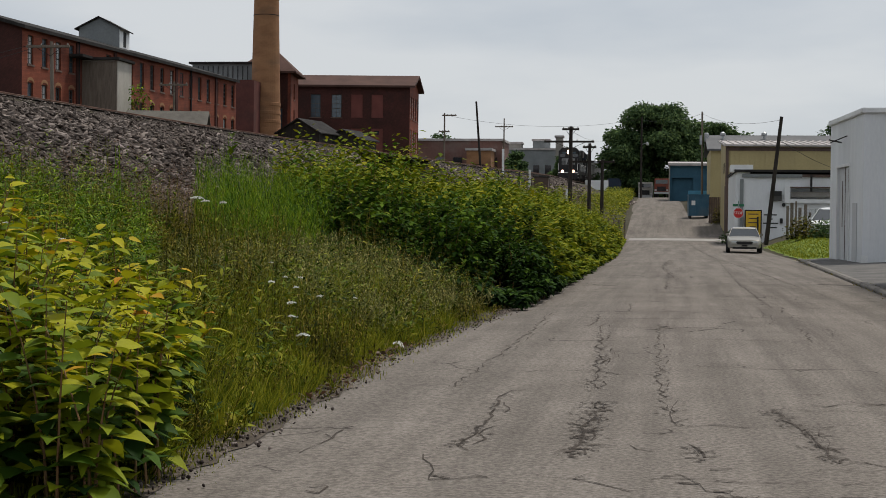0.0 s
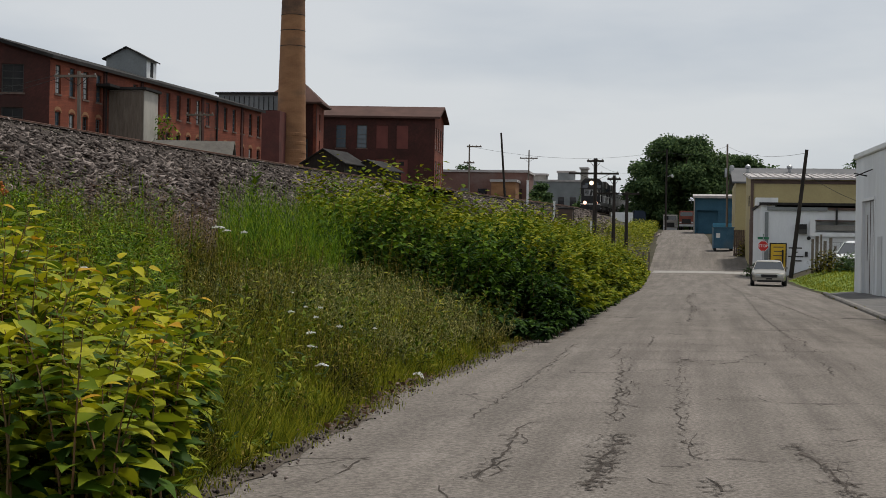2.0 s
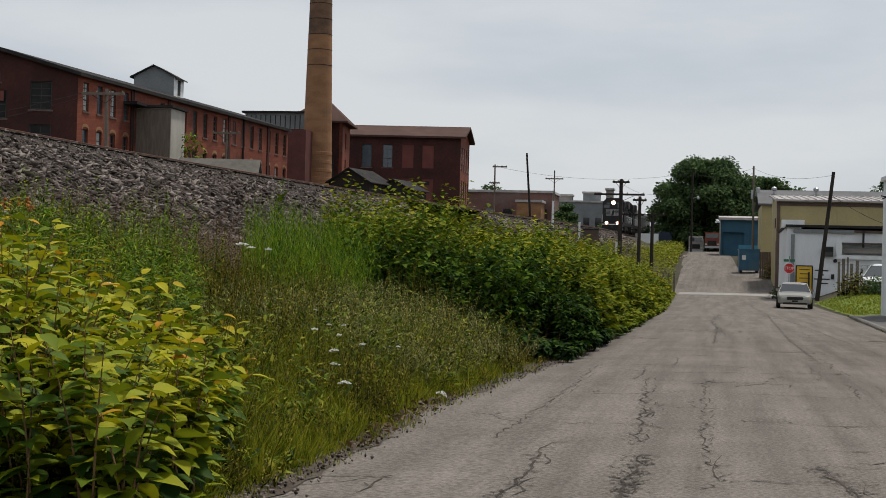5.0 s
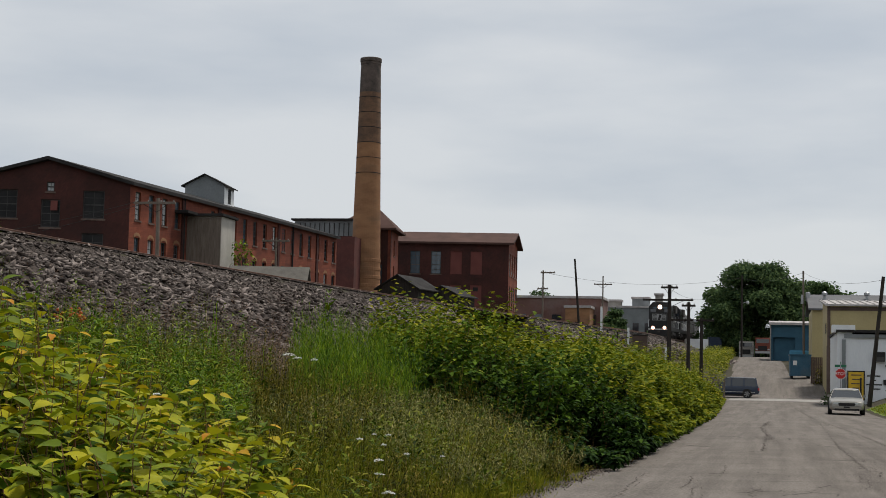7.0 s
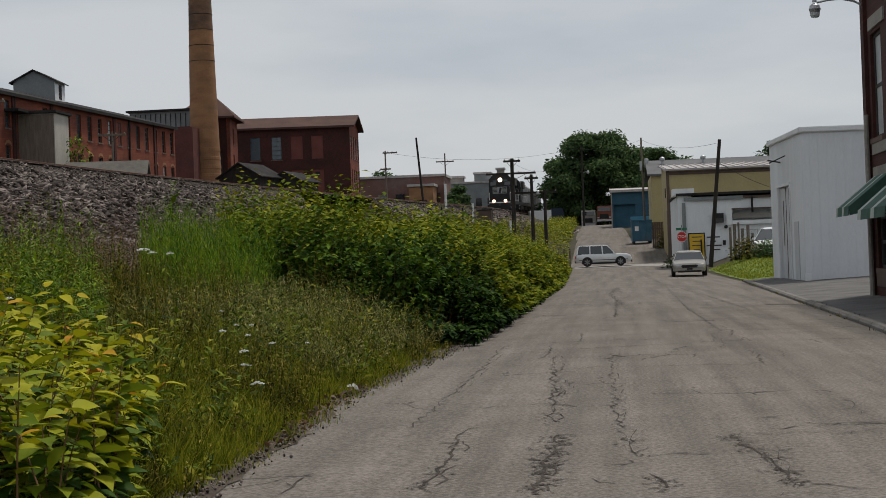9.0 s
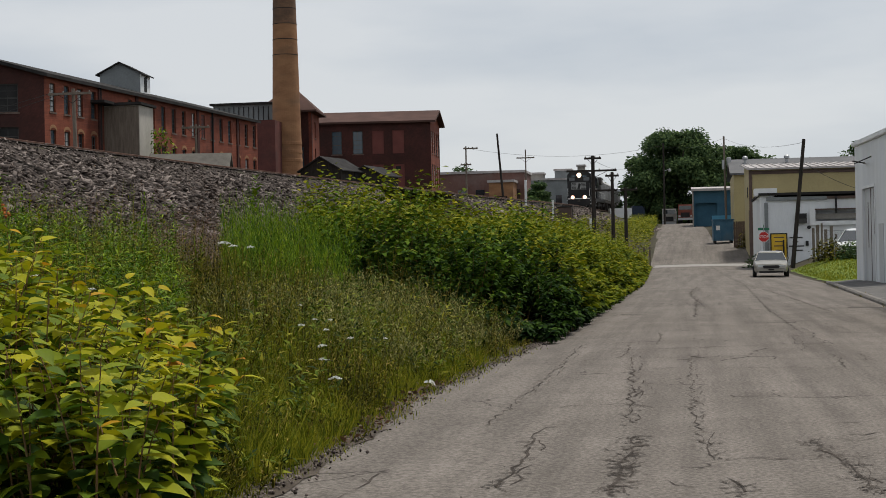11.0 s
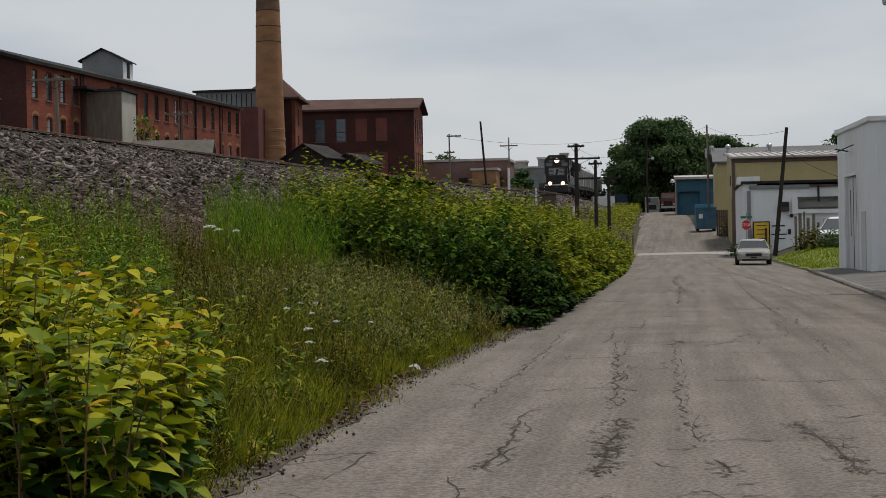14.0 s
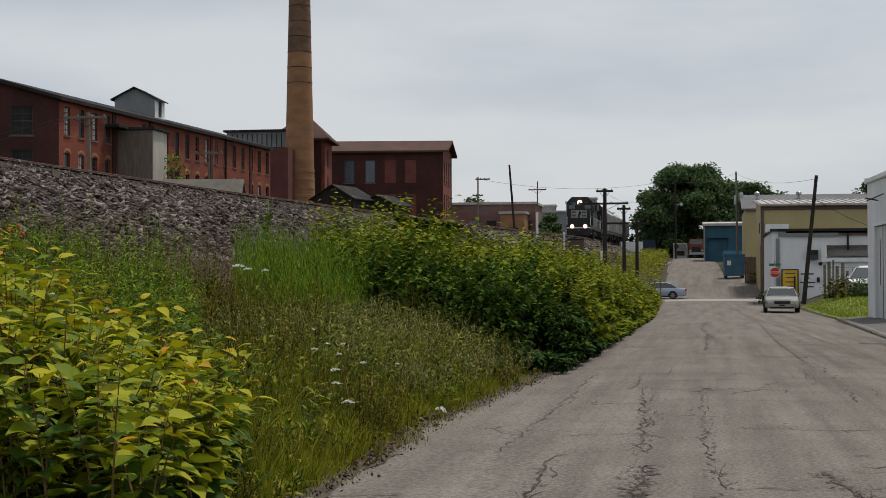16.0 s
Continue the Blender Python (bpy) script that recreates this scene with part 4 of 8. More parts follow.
tagged(mill, "long two-storey red brick mill, dark gable end, low-pitched roof", "mill building")
_, _, _, g_len = wall_frame(G_L, G_R)
_, _, _, s_len = wall_frame(G_R, E_R)
gable_holes = [(2.3, 4.0, 13.8, 16.15), (5.95, 7.5, 13.1, 15.4), (9.35, 11.1, 13.9, 16.2), (9.35, 11.1, 9.7, 12.7), (6.35, 6.98, 16.05, 16.85), (2.3, 4.0, 9.7, 12.3), (5.95, 7.5, 9.7, 12.3)]
# gable in the darker brick, its shade put into the colour along with soot
wall_with_holes("gable_wall", G_L, G_R, MILL_Z - 1, EAVE, gable_holes, M_BRICK_DARK, mill, 0.45, 1.75, "gable wall, darkened for soot and painted shade")
for k, h in enumerate(gable_holes):
    sash(mill, G_L, G_R, *h, M_PANE_PALE if k == 4 else M_DARK, 2, 2 if k == 4 else 4, 0.12)
broken = part("window_board", boxes((-57.75, -57.15, 116.74, 116.78, 14.5, 15.3)), M_BRICK_PAINT, mill, "reddish board in the sash")
bays = [0.95 + 2.42 * k for k in range(20)]
side_holes, kinds = [], []
for k, s in enumerate(bays):
    if 9.4 < s < 14.6 or s + 1.3 > s_len:
        continue
    side_holes += [(s, s + 0.95, 14.0, 16.35), (s, s + 0.95, 10.2, 12.55)]
    kinds += [k, k + 100]
wall_with_holes("side_wall", G_R, E_R, MILL_Z - 1, EAVE, side_holes, M_BRICK, mill, 0.45, 0, "weathered orange-red brick side wall")
for h, k in zip(side_holes, kinds):
    boarded = k in (13, 14, 113, 114)
    sash(mill, G_R, E_R, *h, M_BRICK_PAINT if boarded else M_PANE_PALE if k in (0, 2, 8, 12, 101, 118) else M_GLASS_BLUE if k in (1, 3, 9, 100, 16) else M_DARK if k in (10, 15, 109) else M_GLASS, 2, 5 if k < 100 else 3, 0.05 if boarded else 0.15, M_CHIMNEY if k >= 100 and not boarded else None)
wall_with_holes("back_wall", E_L, G_L, MILL_Z - 1, EAVE, [], M_BRICK, mill)
wall_with_holes("end_wall", E_R, E_L, MILL_Z - 1, EAVE, [], M_BRICK_DARK, mill, 0.45, 1.75)
# pilasters and drain pipes
o, d, nrm, ln = wall_frame(G_R, E_R)
for s in (9.5, 17.0, 31.2, 42.0):
    bm = boxes((0, 0.5, -0.12, 0, MILL_Z - 1, EAVE - 0.3))
    bm.transform(Matrix(((d.x, -nrm.x, 0, o.x + d.x * s), (d.y, -nrm.y, 0, o.y + d.y * s), (0, 0, 1, 0), (0, 0, 0, 1))))
    part("pilaster", bm, M_BRICK_DARK, mill)
for s in (9.9, 35.2):
    p = o + d * s + nrm * 0.1
    part("drain_pipe", tubes(((p.x, p.y, MILL_Z), (p.x, p.y, EAVE - 0.2), 0.09)), M_DARK, mill)


def over(p, q, t):
    return (p[0] + (q[0] - p[0]) * t, p[1] + (q[1] - p[1]) * t)


r0, r1 = over(G_L, G_R, 0.5), over(E_L, E_R, 0.5)
for eg, ee, nm in ((G_R, E_R, "roof"), (G_L, E_L, "roof")):
    out_g, out_e = over(r0, eg, 1.07), over(r1, ee, 1.07)
    f = ((out_g[0] - 0.02, out_g[1] - 0.5), (r0[0] - 0.02, r0[1] - 0.5))
    slab_between(nm, [(*f[0], EAVE - 0.02), (*f[1], EAVE + 1.93), (*r1, EAVE + 1.93), (*out_e, EAVE - 0.02)], 0.28, M_ROOF_DARK, mill, "dark low-pitched roof with deep eaves")

# cupola on the ridge
cup = base("roof_cupola", -55.1, 146.0, EAVE + 1.0, 4)
tagged(cup, "grey sheet-metal cupola with gabled roof on the mill", "cupola")
part("body", boxes((-2.0, 2.0, -1.7, 1.7, -0.4, 2.05)), M_GREY_SIDING, cup)
bm = bmesh.new()
prism(bm, [(-2.0, -1.7, 2.05), (2.0, -1.7, 2.05), (0, -1.7, 3.05)], (0, 3.4, 0))
part("gable", bm, M_GREY_SIDING, cup)
for sgn in (-1, 1):
    slab_between("roof", [(sgn * 2.35, -2.0, 1.98), (0, -2.0, 3.18), (0, 2.0, 3.18), (sgn * 2.35, 2.0, 1.98)], 0.12, M_ROOF_DARK, cup)
part("side_cladding", boxes((2.003, 2.05, -1.68, 1.68, -0.4, 2.0)), M_WHITE_TRIM, cup, "pale side cladding")
part("louvre", boxes((2.052, 2.09, -0.45, 0.45, 0.35, 1.8)), M_DARK, cup, "dark opening")

# lift shaft on the long side
shaft = base("lift_shaft", 0, 0, 0)
tagged(shaft, "plain grey rendered lift shaft against the mill", "shaft")
part("tower_block", boxes((-50.9, -47.45, 129.0, 132.5, MILL_Z - 1, 15.3)), M_SHAFT, shaft)
part("canopy", boxes((-51.2, -49.6, 126.4, 128.9, 15.35, 15.6), bevel=0.03), M_ROOF_DARK, shaft, "dark canopy beside the shaft")
# dark sheet puts the front's shade into colour beside the paler lit side
part("shaded_face", boxes((-50.8, -47.5, 128.93, 128.997, MILL_Z - 1, 15.2)), M_POLE_GREY, shaft, "dull brown-grey front sheet, darker as the shaded face")
part("cap", boxes((-51.0, -47.2, 128.7, 132.8, 15.3, 15.55), bevel=0.04), M_ROOF_DARK, shaft)

# stack
stack = base("mill_chimney", -51.8, 195.0, MILL_Z - 1)
tagged(stack, "tall tapering buff brick factory chimney, sooty top, iron bands", "chimney")
H = 37.0


def stack_r(z):
    return 2.12 + (1.29 - 2.12) * z / H


part("shaft", lathe(bmesh.new(), [(stack_r(0) + 0.1, 0), (stack_r(4) + 0.03, 4), *[(stack_r(z), z) for z in np.linspace(5, H - 11.2, 14)]], 40), M_CHIMNEY, stack)
part("upper_shaft", lathe(bmesh.new(), [(stack_r(z), z) for z in np.linspace(H - 11.2, H - 4.6, 6)], 40), M_CHIMNEY_MID, stack, "smoke-browned upper brickwork")
part("head", lathe(bmesh.new(), [(stack_r(H - 4.6), H - 4.6), (stack_r(H - 1), H - 0.9), (1.36, H - 0.85), (1.36, H - 0.55), (1.42, H - 0.5), (1.42, H - 0.1), (1.36, H)], 40), M_CHIMNEY_TOP, stack, "soot-blackened head")
for k in range(12):
    z = H - 5.3 - 2.0 * k
    if k < 6:
        part("iron_band", lathe(bmesh.new(), [(stack_r(z) + 0.01, z), (stack_r(z) + 0.03, z + 0.01), (stack_r(z) + 0.03, z + 0.08), (stack_r(z) + 0.01, z + 0.09)], 32), M_DARK, stack)
for k in range(7):
    z = 3.5 + 1.1 * k
    part("brick_band", lathe(bmesh.new(), [(stack_r(z) + 0.02, z), (stack_r(z) + 0.04, z + 0.03), (stack_r(z) + 0.035, z + 0.4), (stack_r(z) + 0.01, z + 0.43)], 32), M_CHIMNEY, stack, "paler ring of brick")

# boiler house with flat clerestory behind the long mill
boiler = base("boiler_house", 0, 0, 0)
tagged(boiler, "flat-roofed brick boiler house with dark metal clerestory", "mill building")
part("shell", boxes((-62.6, -54.5, 198.0, 214.0, MILL_Z - 1, 20.0)), M_BRICK_DARK, boiler)
part("clerestory", boxes((-63.5, -53.0, 201.0, 214.0, 20.0, 22.4)), M_GREY_SIDING, boiler, "ribbed metal clerestory")
for k in range(16):
    part("rib", boxes((-63.4 + 0.68 * k, -63.3 + 0.68 * k, 200.93, 201.0, 20.05, 22.1)), M_ROOF_DARK, boiler)
part("roof", boxes((-63.9, -52.8, 200.6, 214.4, 22.4, 22.65)), M_ROOF_DARK, boiler)
part("front_annexe", boxes((-57.6, -52.0, 190.0, 198.0, MILL_Z - 1, 19.2)), M_ANNEXE, boiler, "plain painted brick annexe")

# stair tower with pyramid roof
T0, T1, T2, T3 = (-57.8, 205.0), (-51.0, 205.0), (-51.9, 213.0), (-58.7, 213.0)
tower = base("stair_tower", 0, 0, 0)
tagged(tower, "square brick stair tower with brown pyramid roof", "tower")
th = [(4.6, 5.7, 13.5, 16.8), (4.6, 5.7, 9.0, 12.0)]
# tower front takes the shade-darkened brick, its sides the plain one
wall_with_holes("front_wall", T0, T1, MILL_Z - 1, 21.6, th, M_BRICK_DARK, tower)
for h in th:
    sash(tower, T0, T1, *h, M_GLASS_BLUE, 2, 5)
ths = [(3.2, 4.3, 13.5, 16.8), (3.2, 4.3, 18.2, 20.4), (3.2, 4.3, 9.0, 12.0)]
wall_with_holes("side_wall", T1, T2, MILL_Z - 1, 21.6, ths, M_BRICK, tower)
for h in ths:
    sash(tower, T1, T2, *h, M_PANE_PALE, 2, 5)
wall_with_holes("side_wall", T3, T0, MILL_Z - 1, 21.6, [], M_BRICK, tower)
wall_with_holes("back_wall", T2, T3, MILL_Z - 1, 21.6, [], M_BRICK, tower)
bm = bmesh.new()
eaves = [bm.verts.new((x, y, z)) for z in (21.5, 21.75) for x, y in ((-58.9, 204.2), (-50.1, 204.2), (-51.0, 213.9), (-59.6, 213.9))]
top = bm.verts.new((-54.6, 209.0, 25.6))
bm.faces.new(eaves[:4][::-1])
for k in range(4):
    bm.faces.new((eaves[k], eaves[(k + 1) % 4], eaves[4 + (k + 1) % 4], eaves[4 + k]))
    bm.faces.new((eaves[4 + k], eaves[4 + (k + 1) % 4], top))
part("roof", bm, M_ROOF, tower)

# second mill
A, B, C, D_ = (-55.5, 223.75), (-38.2, 226.0), (-38.6, 236.5), (-55.9, 234.25)
EAVE2 = 21.75
mill_b = base("brick_mill", 0, 0, 0)
tagged(mill_b, "two-storey dark red brick mill with bricked-up windows", "mill building")
_, _, _, l2 = wall_frame(A, B)
h2 = [(a + 1.9, b + 1.9, c, d) for a, b, c, d in ((0.9, 2.4, 16.9, 20.3), (4.0, 5.5, 16.9, 20.3), (6.9, 8.6, 16.9, 20.3), (9.9, 11.6, 16.9, 20.3), (1.0, 2.3, 12.0, 14.6), (4.0, 5.4, 12.0, 14.6), (6.9, 8.6, 11.4, 15.3), (9.9, 11.6, 11.4, 15.3))]
# front turned from the sun gets the shade-darkened brick, the gable end not
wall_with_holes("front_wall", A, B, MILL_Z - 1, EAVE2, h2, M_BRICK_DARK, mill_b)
for k, h in enumerate(h2):
    if k in (0, 1, 4, 5):
        sash(mill_b, A, B, *h, M_GLASS_BLUE if k < 2 else M_GLASS, 2, 5)
    else:
        o, d, nrm, ln = wall_frame(A, B)
        bm = boxes((h[0], h[1], 0.08, 0.25, h[2], h[3]))
        m = Matrix(((d.x, -nrm.x, 0, o.x), (d.y, -nrm.y, 0, o.y), (0, 0, 1, 0), (0, 0, 0, 1)))
        bm.transform(m)
        fill = part("bricked_window", bm, M_BRICK_PAINT, mill_b, "window filled with painted brick")
        if k in (6, 7):
            bm = boxes((h[0] + 0.45, h[0] + 1.15, 0.05, 0.078, h[3] - 0.9, h[3] - 0.3))
            bm.transform(m)
            part("vent", bm, M_DARK, fill)
sh = [(1.0 + 2.55 * k, 2.2 + 2.55 * k, z, z + 3.3) for k in range(4) for z in (12.0, 16.9) if 2.2 + 2.55 * k < 10.2]
wall_with_holes("gable_wall", B, C, MILL_Z - 1, EAVE2, sh, M_BRICK, mill_b, 0.4, 1.7)
for h in sh:
    sash(mill_b, B, C, *h, M_PANE_PALE, 2, 4, 0.08)
wall_with_holes("back_wall", C, D_, MILL_Z - 1, EAVE2, [], M_BRICK_DARK, mill_b)
wall_with_holes("end_wall", D_, A, MILL_Z - 1, EAVE2, [], M_BRICK_DARK, mill_b, 0.4, 1.7)
ra, rb = over(A, D_, 0.5), over(B, C, 0.5)
for p, q in ((A, B), (D_, C)):
    oa, ob_ = over(ra, p, 1.1), over(rb, q, 1.1)
    slab_between("roof", [(oa[0], oa[1], EAVE2 - 0.1), (ra[0], ra[1], EAVE2 + 1.85), (rb[0] + 0.8, rb[1], EAVE2 + 1.85), (ob_[0] + 0.8, ob_[1], EAVE2 - 0.1)], 0.3, M_ROOF, mill_b, "brown felt roof")

# low sheds beyond the track


def shed(x, y, w, dp, h, rise, z, turn, wall_m, roof_m, label):
    s = base("shed", x, y, z, turn)
    tagged(s, label, "shed", group="low sheds by the railway")
    part("shell", boxes((-w / 2, w / 2, -dp / 2, dp / 2, 0, h)), wall_m, s)
    g = bmesh.new()
    prism(g, [(-w / 2, -dp / 2, h), (-w / 2, dp / 2, h), (-w / 2, 0, h + rise)], (w, 0, 0))
    part("gable", g, wall_m, s)
    for sg in (-1, 1):
        slab_between("roof", [(-w / 2 - 0.3, sg * (dp / 2 + 0.35), h - 0.1), (-w / 2 - 0.3, 0, h + rise + 0.05), (w / 2 + 0.3, 0, h + rise + 0.05), (w / 2 + 0.3, sg * (dp / 2 + 0.35), h - 0.1)], 0.12, roof_m, s)
    part("door", boxes((w * 0.1, w * 0.1 + 1.0, -dp / 2 - 0.04, -dp / 2 - 0.003, 0, h - 0.3)), M_DARK, s)
    return s


low_shed = shed(-37.9, 114, 5.6, 4.6, 1.2, 1.5, MILL_Z - 0.1, 12, M_POLE_GREY, M_OLD_FELT, "low shed with grey felt roof and white gable")
g_ = bmesh.new()
prism(g_, [(2.803, -2.3, 1.2), (2.803, 2.3, 1.2), (2.803, 0, 2.65)], (0.04, 0, 0))
part("gable_board", g_, M_WHITE_TRIM, low_shed, "white gable boards")
shed(-40.5, 172, 6.0, 5.0, 4.3, 1.5, MILL_Z, 78, M_POLE, M_ROOF_DARK, "dark timber shed with sagging slate roof")
shed(-36.6, 176, 4.6, 4.4, 4.4, 1.1, MILL_Z - 0.6, 78, M_POLE, M_ROOF_DARK, "small dark timber lean-to shed")


# ---------------------------------------------------------------- far factories along the skyline
def far_block(x, y, w, dp, z0, z1, m, label, windows=0):
    s = base("factory_building", x, y, 0)
    tagged(s, label, "building", group="far factories")
    part("shell", boxes((-w / 2, w / 2, -dp / 2, dp / 2, z0, z1)), m, s)
    part("roof", boxes((-w / 2 - 0.3, w / 2 + 0.3, -dp / 2 - 0.3, dp / 2 + 0.3, z1, z1 + 0.5)), M_SILVER_ROOF, s)
    for k in range(windows):
        x0 = -w / 2 + w * (k + 0.25) / windows
        part("window", boxes((x0, x0 + w / windows * 0.5, -dp / 2 - 0.08, -dp / 2 - 0.005, z0 + (z1 - z0) * 0.45, z0 + (z1 - z0) * 0.75)), M_GLASS, s)


far_block(-48, 330, 26, 14, 5, 18.7, M_FAR_BRICK, "low dull red brick factory with pale roof, far off", 7)
far_block(-39, 322, 5, 12, 5, 16.4, M_CHIMNEY, "tan brick factory end, far off", 1)
far_block(-37, 420, 19, 16, 5, 21.1, M_GREY_SIDING, "large grey factory block, far off", 6)
far_block(-43.3, 431, 4.5, 5, 5, 23.6, M_CONCRETE_OLD, "rooftop plant room of a grey factory")
far_block(-35.6, 431, 4.5, 5, 5, 24.4, M_GREY_SIDING, "rooftop lift house of a grey factory")
far_block(-28.8, 405, 1.8, 3, 5, 24.0, M_CONCRETE_OLD, "stub factory vent shaft")

# ---------------------------------------------------------------- street side buildings
white = base("metal_garage", 7.7, 64.6, 0.0, 3.2)
tagged(white, "tall white painted metal garage with worn sliding doors", "garage")
gz = -0.1
part("front_wall", boxes((0, 10, 0, 0.2, gz, 6.2)), M_WHITE, white)
for row in ((0.0, 0.2, 0.203, 3.2, gz, 6.2), (0, 0.2, 3.203, 6.297, 4.2, 6.2), (0, 0.2, 6.3, 8.4, gz, 6.2)):
    part("wall_panel", boxes(row), M_WHITE, white)
part("back_wall", boxes((0.2, 10, 8.2, 8.4, gz, 6.2)), M_WHITE, white)
part("end_wall", boxes((9.8, 10, 0.2, 8.2, gz, 6.2)), M_WHITE, white)
part("roof", boxes((-0.12, 10.1, -0.12, 8.5, 6.2, 6.42), bevel=0.03), M_WHITE_TRIM, white, "white roof edge")
for k, (y0, y1) in enumerate(((3.22, 4.72), (4.76, 6.28))):
    d = part("sliding_door", boxes((0.1, 0.16, y0, y1, 0.05, 4.18)), M_DOOR_WHITE, white, "white boarded sliding door")
    for q in range(5):
        part("board", boxes((0.08, 0.098, y0 + 0.02 + 0.3 * q, y0 + 0.29 + 0.3 * q, 0.06, 4.17)), M_DOOR_WHITE, d)
for y0, y1, z0, z1 in ((4.723, 4.757, 0.05, 4.18), (3.86, 3.95, 2.2, 4.1), (5.42, 5.48, 1.6, 3.6)):
    part("board_gap", boxes((0.06, 0.079, y0, y1, z0, z1)), M_STOREFRONT, white, "dark gap between worn boards")
part("base_gap", boxes((-0.012, -0.003, 0.2, 3.0, -0.08, 0.09)), M_DARK, white)
part("door_jamb", boxes((-0.05, -0.003, 3.08, 3.2, 0, 4.3), (-0.05, -0.003, 6.3, 6.42, 0, 4.3), (-0.05, -0.003, 3.2, 6.3, 4.2, 4.32)), M_WHITE_TRIM, white)
part("small_door", boxes((-0.04, -0.003, 1.3, 2.3, 0.1, 2.6)), M_DOOR_WHITE, white)
for k in range(28):
    part("seam", boxes((0.3 + 0.35 * k, 0.33 + 0.35 * k, -0.014, -0.002, gz, 6.15)), M_WHITE, white)
part("broken_lamp_bracket", tubes(((-0.03, 5.4, 5.3), (-0.7, 4.4, 5.35), 0.03), ((-0.03, 3.9, 5.5), (-0.6, 4.7, 5.25), 0.025)), M_DARK, white)
part("corner_plinth", boxes((-0.08, 0.2, -0.14, -0.04, -0.1, 0.45)), M_WHITE_TRIM, white)
part("base_gap", boxes((0.3, 9.6, -0.045, -0.037, -0.08, 0.1)), M_DARK, white)
part("aerial", tubes(((6, 2, 6.4), (6, 2, 7.3), 0.02), n=5), M_DARK, white)

# brick shop house with awnings
shop = base("shop_house", 0, 0, 0)
tagged(shop, "two-storey dark brick shop house with striped awnings", "shop house")
SA, SB = (7.25, 45.3), (7.25, 27.0)
sho = [(0.9, 2.6, 4.5, 7.4), (5.0, 6.8, 4.5, 7.4), (9.5, 11.3, 4.5, 7.4), (1.0, 3.0, 0.9, 2.35), (4.3, 5.4, 0.1, 2.35), (6.5, 9.5, 0.9, 2.35)]
wall_with_holes("street_wall", SA, SB, -0.05, 9.3, sho, M_BRICK_DARK, shop)
for k, (a, b, c, e) in enumerate(sho):
    sash(shop, SA, SB, a, b, c, e, M_PANE_PALE if k in (0, 1) else M_GLASS, 1, 2, 0.1)
wall_with_holes("end_wall", (17, 45.3), SA, -0.05, 9.3, [], M_BRICK_DARK, shop)
wall_with_holes("end_wall", SB, (17, 27), -0.05, 9.3, [], M_BRICK_DARK, shop)
part("roof", boxes((7.15, 17.1, 26.9, 45.4, 9.3, 9.55), bevel=0.03), M_ROOF_DARK, shop)
for z0, z1, m in ((3.35, 3.7, M_CONCRETE_OLD), (4.05, 4.35, M_CONCRETE_OLD), (7.5, 7.85, M_CONCRETE_OLD)):
    part("stone_course", boxes((7.2, 7.247, 42.0, 44.4, z0, z1)), m, shop, "pale stone course")
part("corner_quoin", boxes((7.14, 7.246, 44.75, 45.28, 0, 9.2)), M_BRICK_DARK, shop)
part("drain_pipe", tubes(((7.1, 44.6, 0.1), (7.1, 44.6, 5.2), 0.07)), M_CONCRETE_OLD, shop, "pale downpipe")
part("lower_panel", boxes((7.2, 7.246, 41.6, 44.4, 0.4, 0.88)), M_STOREFRONT, shop)


def awning(y0, y1, out, z_top, z_low):
    a = base("shop_awning", 7.2, (y0 + y1) / 2, z_low)
    tagged(a, "green and pale striped cloth shop awning", "awning", group="awnings on the shop house")
    w = (y1 - y0)
    n = 8
    for k in range(n):
        ya, yb = -w / 2 + w * k / n, -w / 2 + w * (k + 1) / n
        bm = bmesh.new()
        prism(bm, [(0, ya, z_top - z_low), (-out, ya, 0.25), (-out, yb, 0.25), (0, yb, z_top - z_low)], (0.0, 0, -0.03))
        prism(bm, [(-out, ya, 0.25), (-out - 0.02, ya, 0.0), (-out - 0.02, yb, 0.0), (-out, yb, 0.25)], (-0.015, 0, 0))
        part("stripe", bm, M_AWN_PALE if k % 4 == 3 else M_AWN_GREEN, a)
    for s in (-1, 1):
        bm = bmesh.new()
        prism(bm, [(0, s * w / 2, z_top - z_low), (-out, s * w / 2, 0.25), (-out, s * w / 2, 0.0), (0, s * w / 2, 0.25)], (0, 0.02 * s, 0))
        part("side_cloth", bm, M_AWN_GREEN, a)
        part("strut", tubes(((0, s * w / 2.05, 0.1), (-out, s * w / 2.05, 0.1), 0.02), n=6), M_STEEL, a)


awning(41.9, 44.2, 1.05, 3.45, 2.35)
awning(36.4, 40.4, 1.05, 3.35, 2.2)

wall_lamp = base("street_lamp", 7.14, 45.0, 8.3)
tagged(wall_lamp, "grey street lamp on a curved arm from the shop wall", "street lamp")
arm = bmesh.new()
pts = [(0.1, 0, 0.0), (-0.2, 0, 0.17), (-0.55, 0, 0.25), (-0.9, 0, 0.24), (-1.22, 0, 0.18)]
for a, b in zip(pts, pts[1:]):
    tube(arm, a, b, 0.03)
part("arm", arm, M_STEEL, wall_lamp)
part("photocell", tubes(((-1.28, 0, 0.2), (-1.28, 0, 0.34), 0.07, 0.05), n=10), M_STEEL, wall_lamp)
part("head", lathe(bmesh.new(), [(0.14, -0.1), (0.17, 0.0), (0.14, 0.1), (0.06, 0.16)], 16, -1.28), M_STEEL, wall_lamp)
part("lens", lathe(bmesh.new(), [(0.1, -0.24), (0.135, -0.18), (0.14, -0.102)], 16, -1.28), M_PANE_PALE, wall_lamp, "cloudy lens")

# white workshop beyond the lawn
ws = base("workshop", 4.55, 112.0, 0.3)
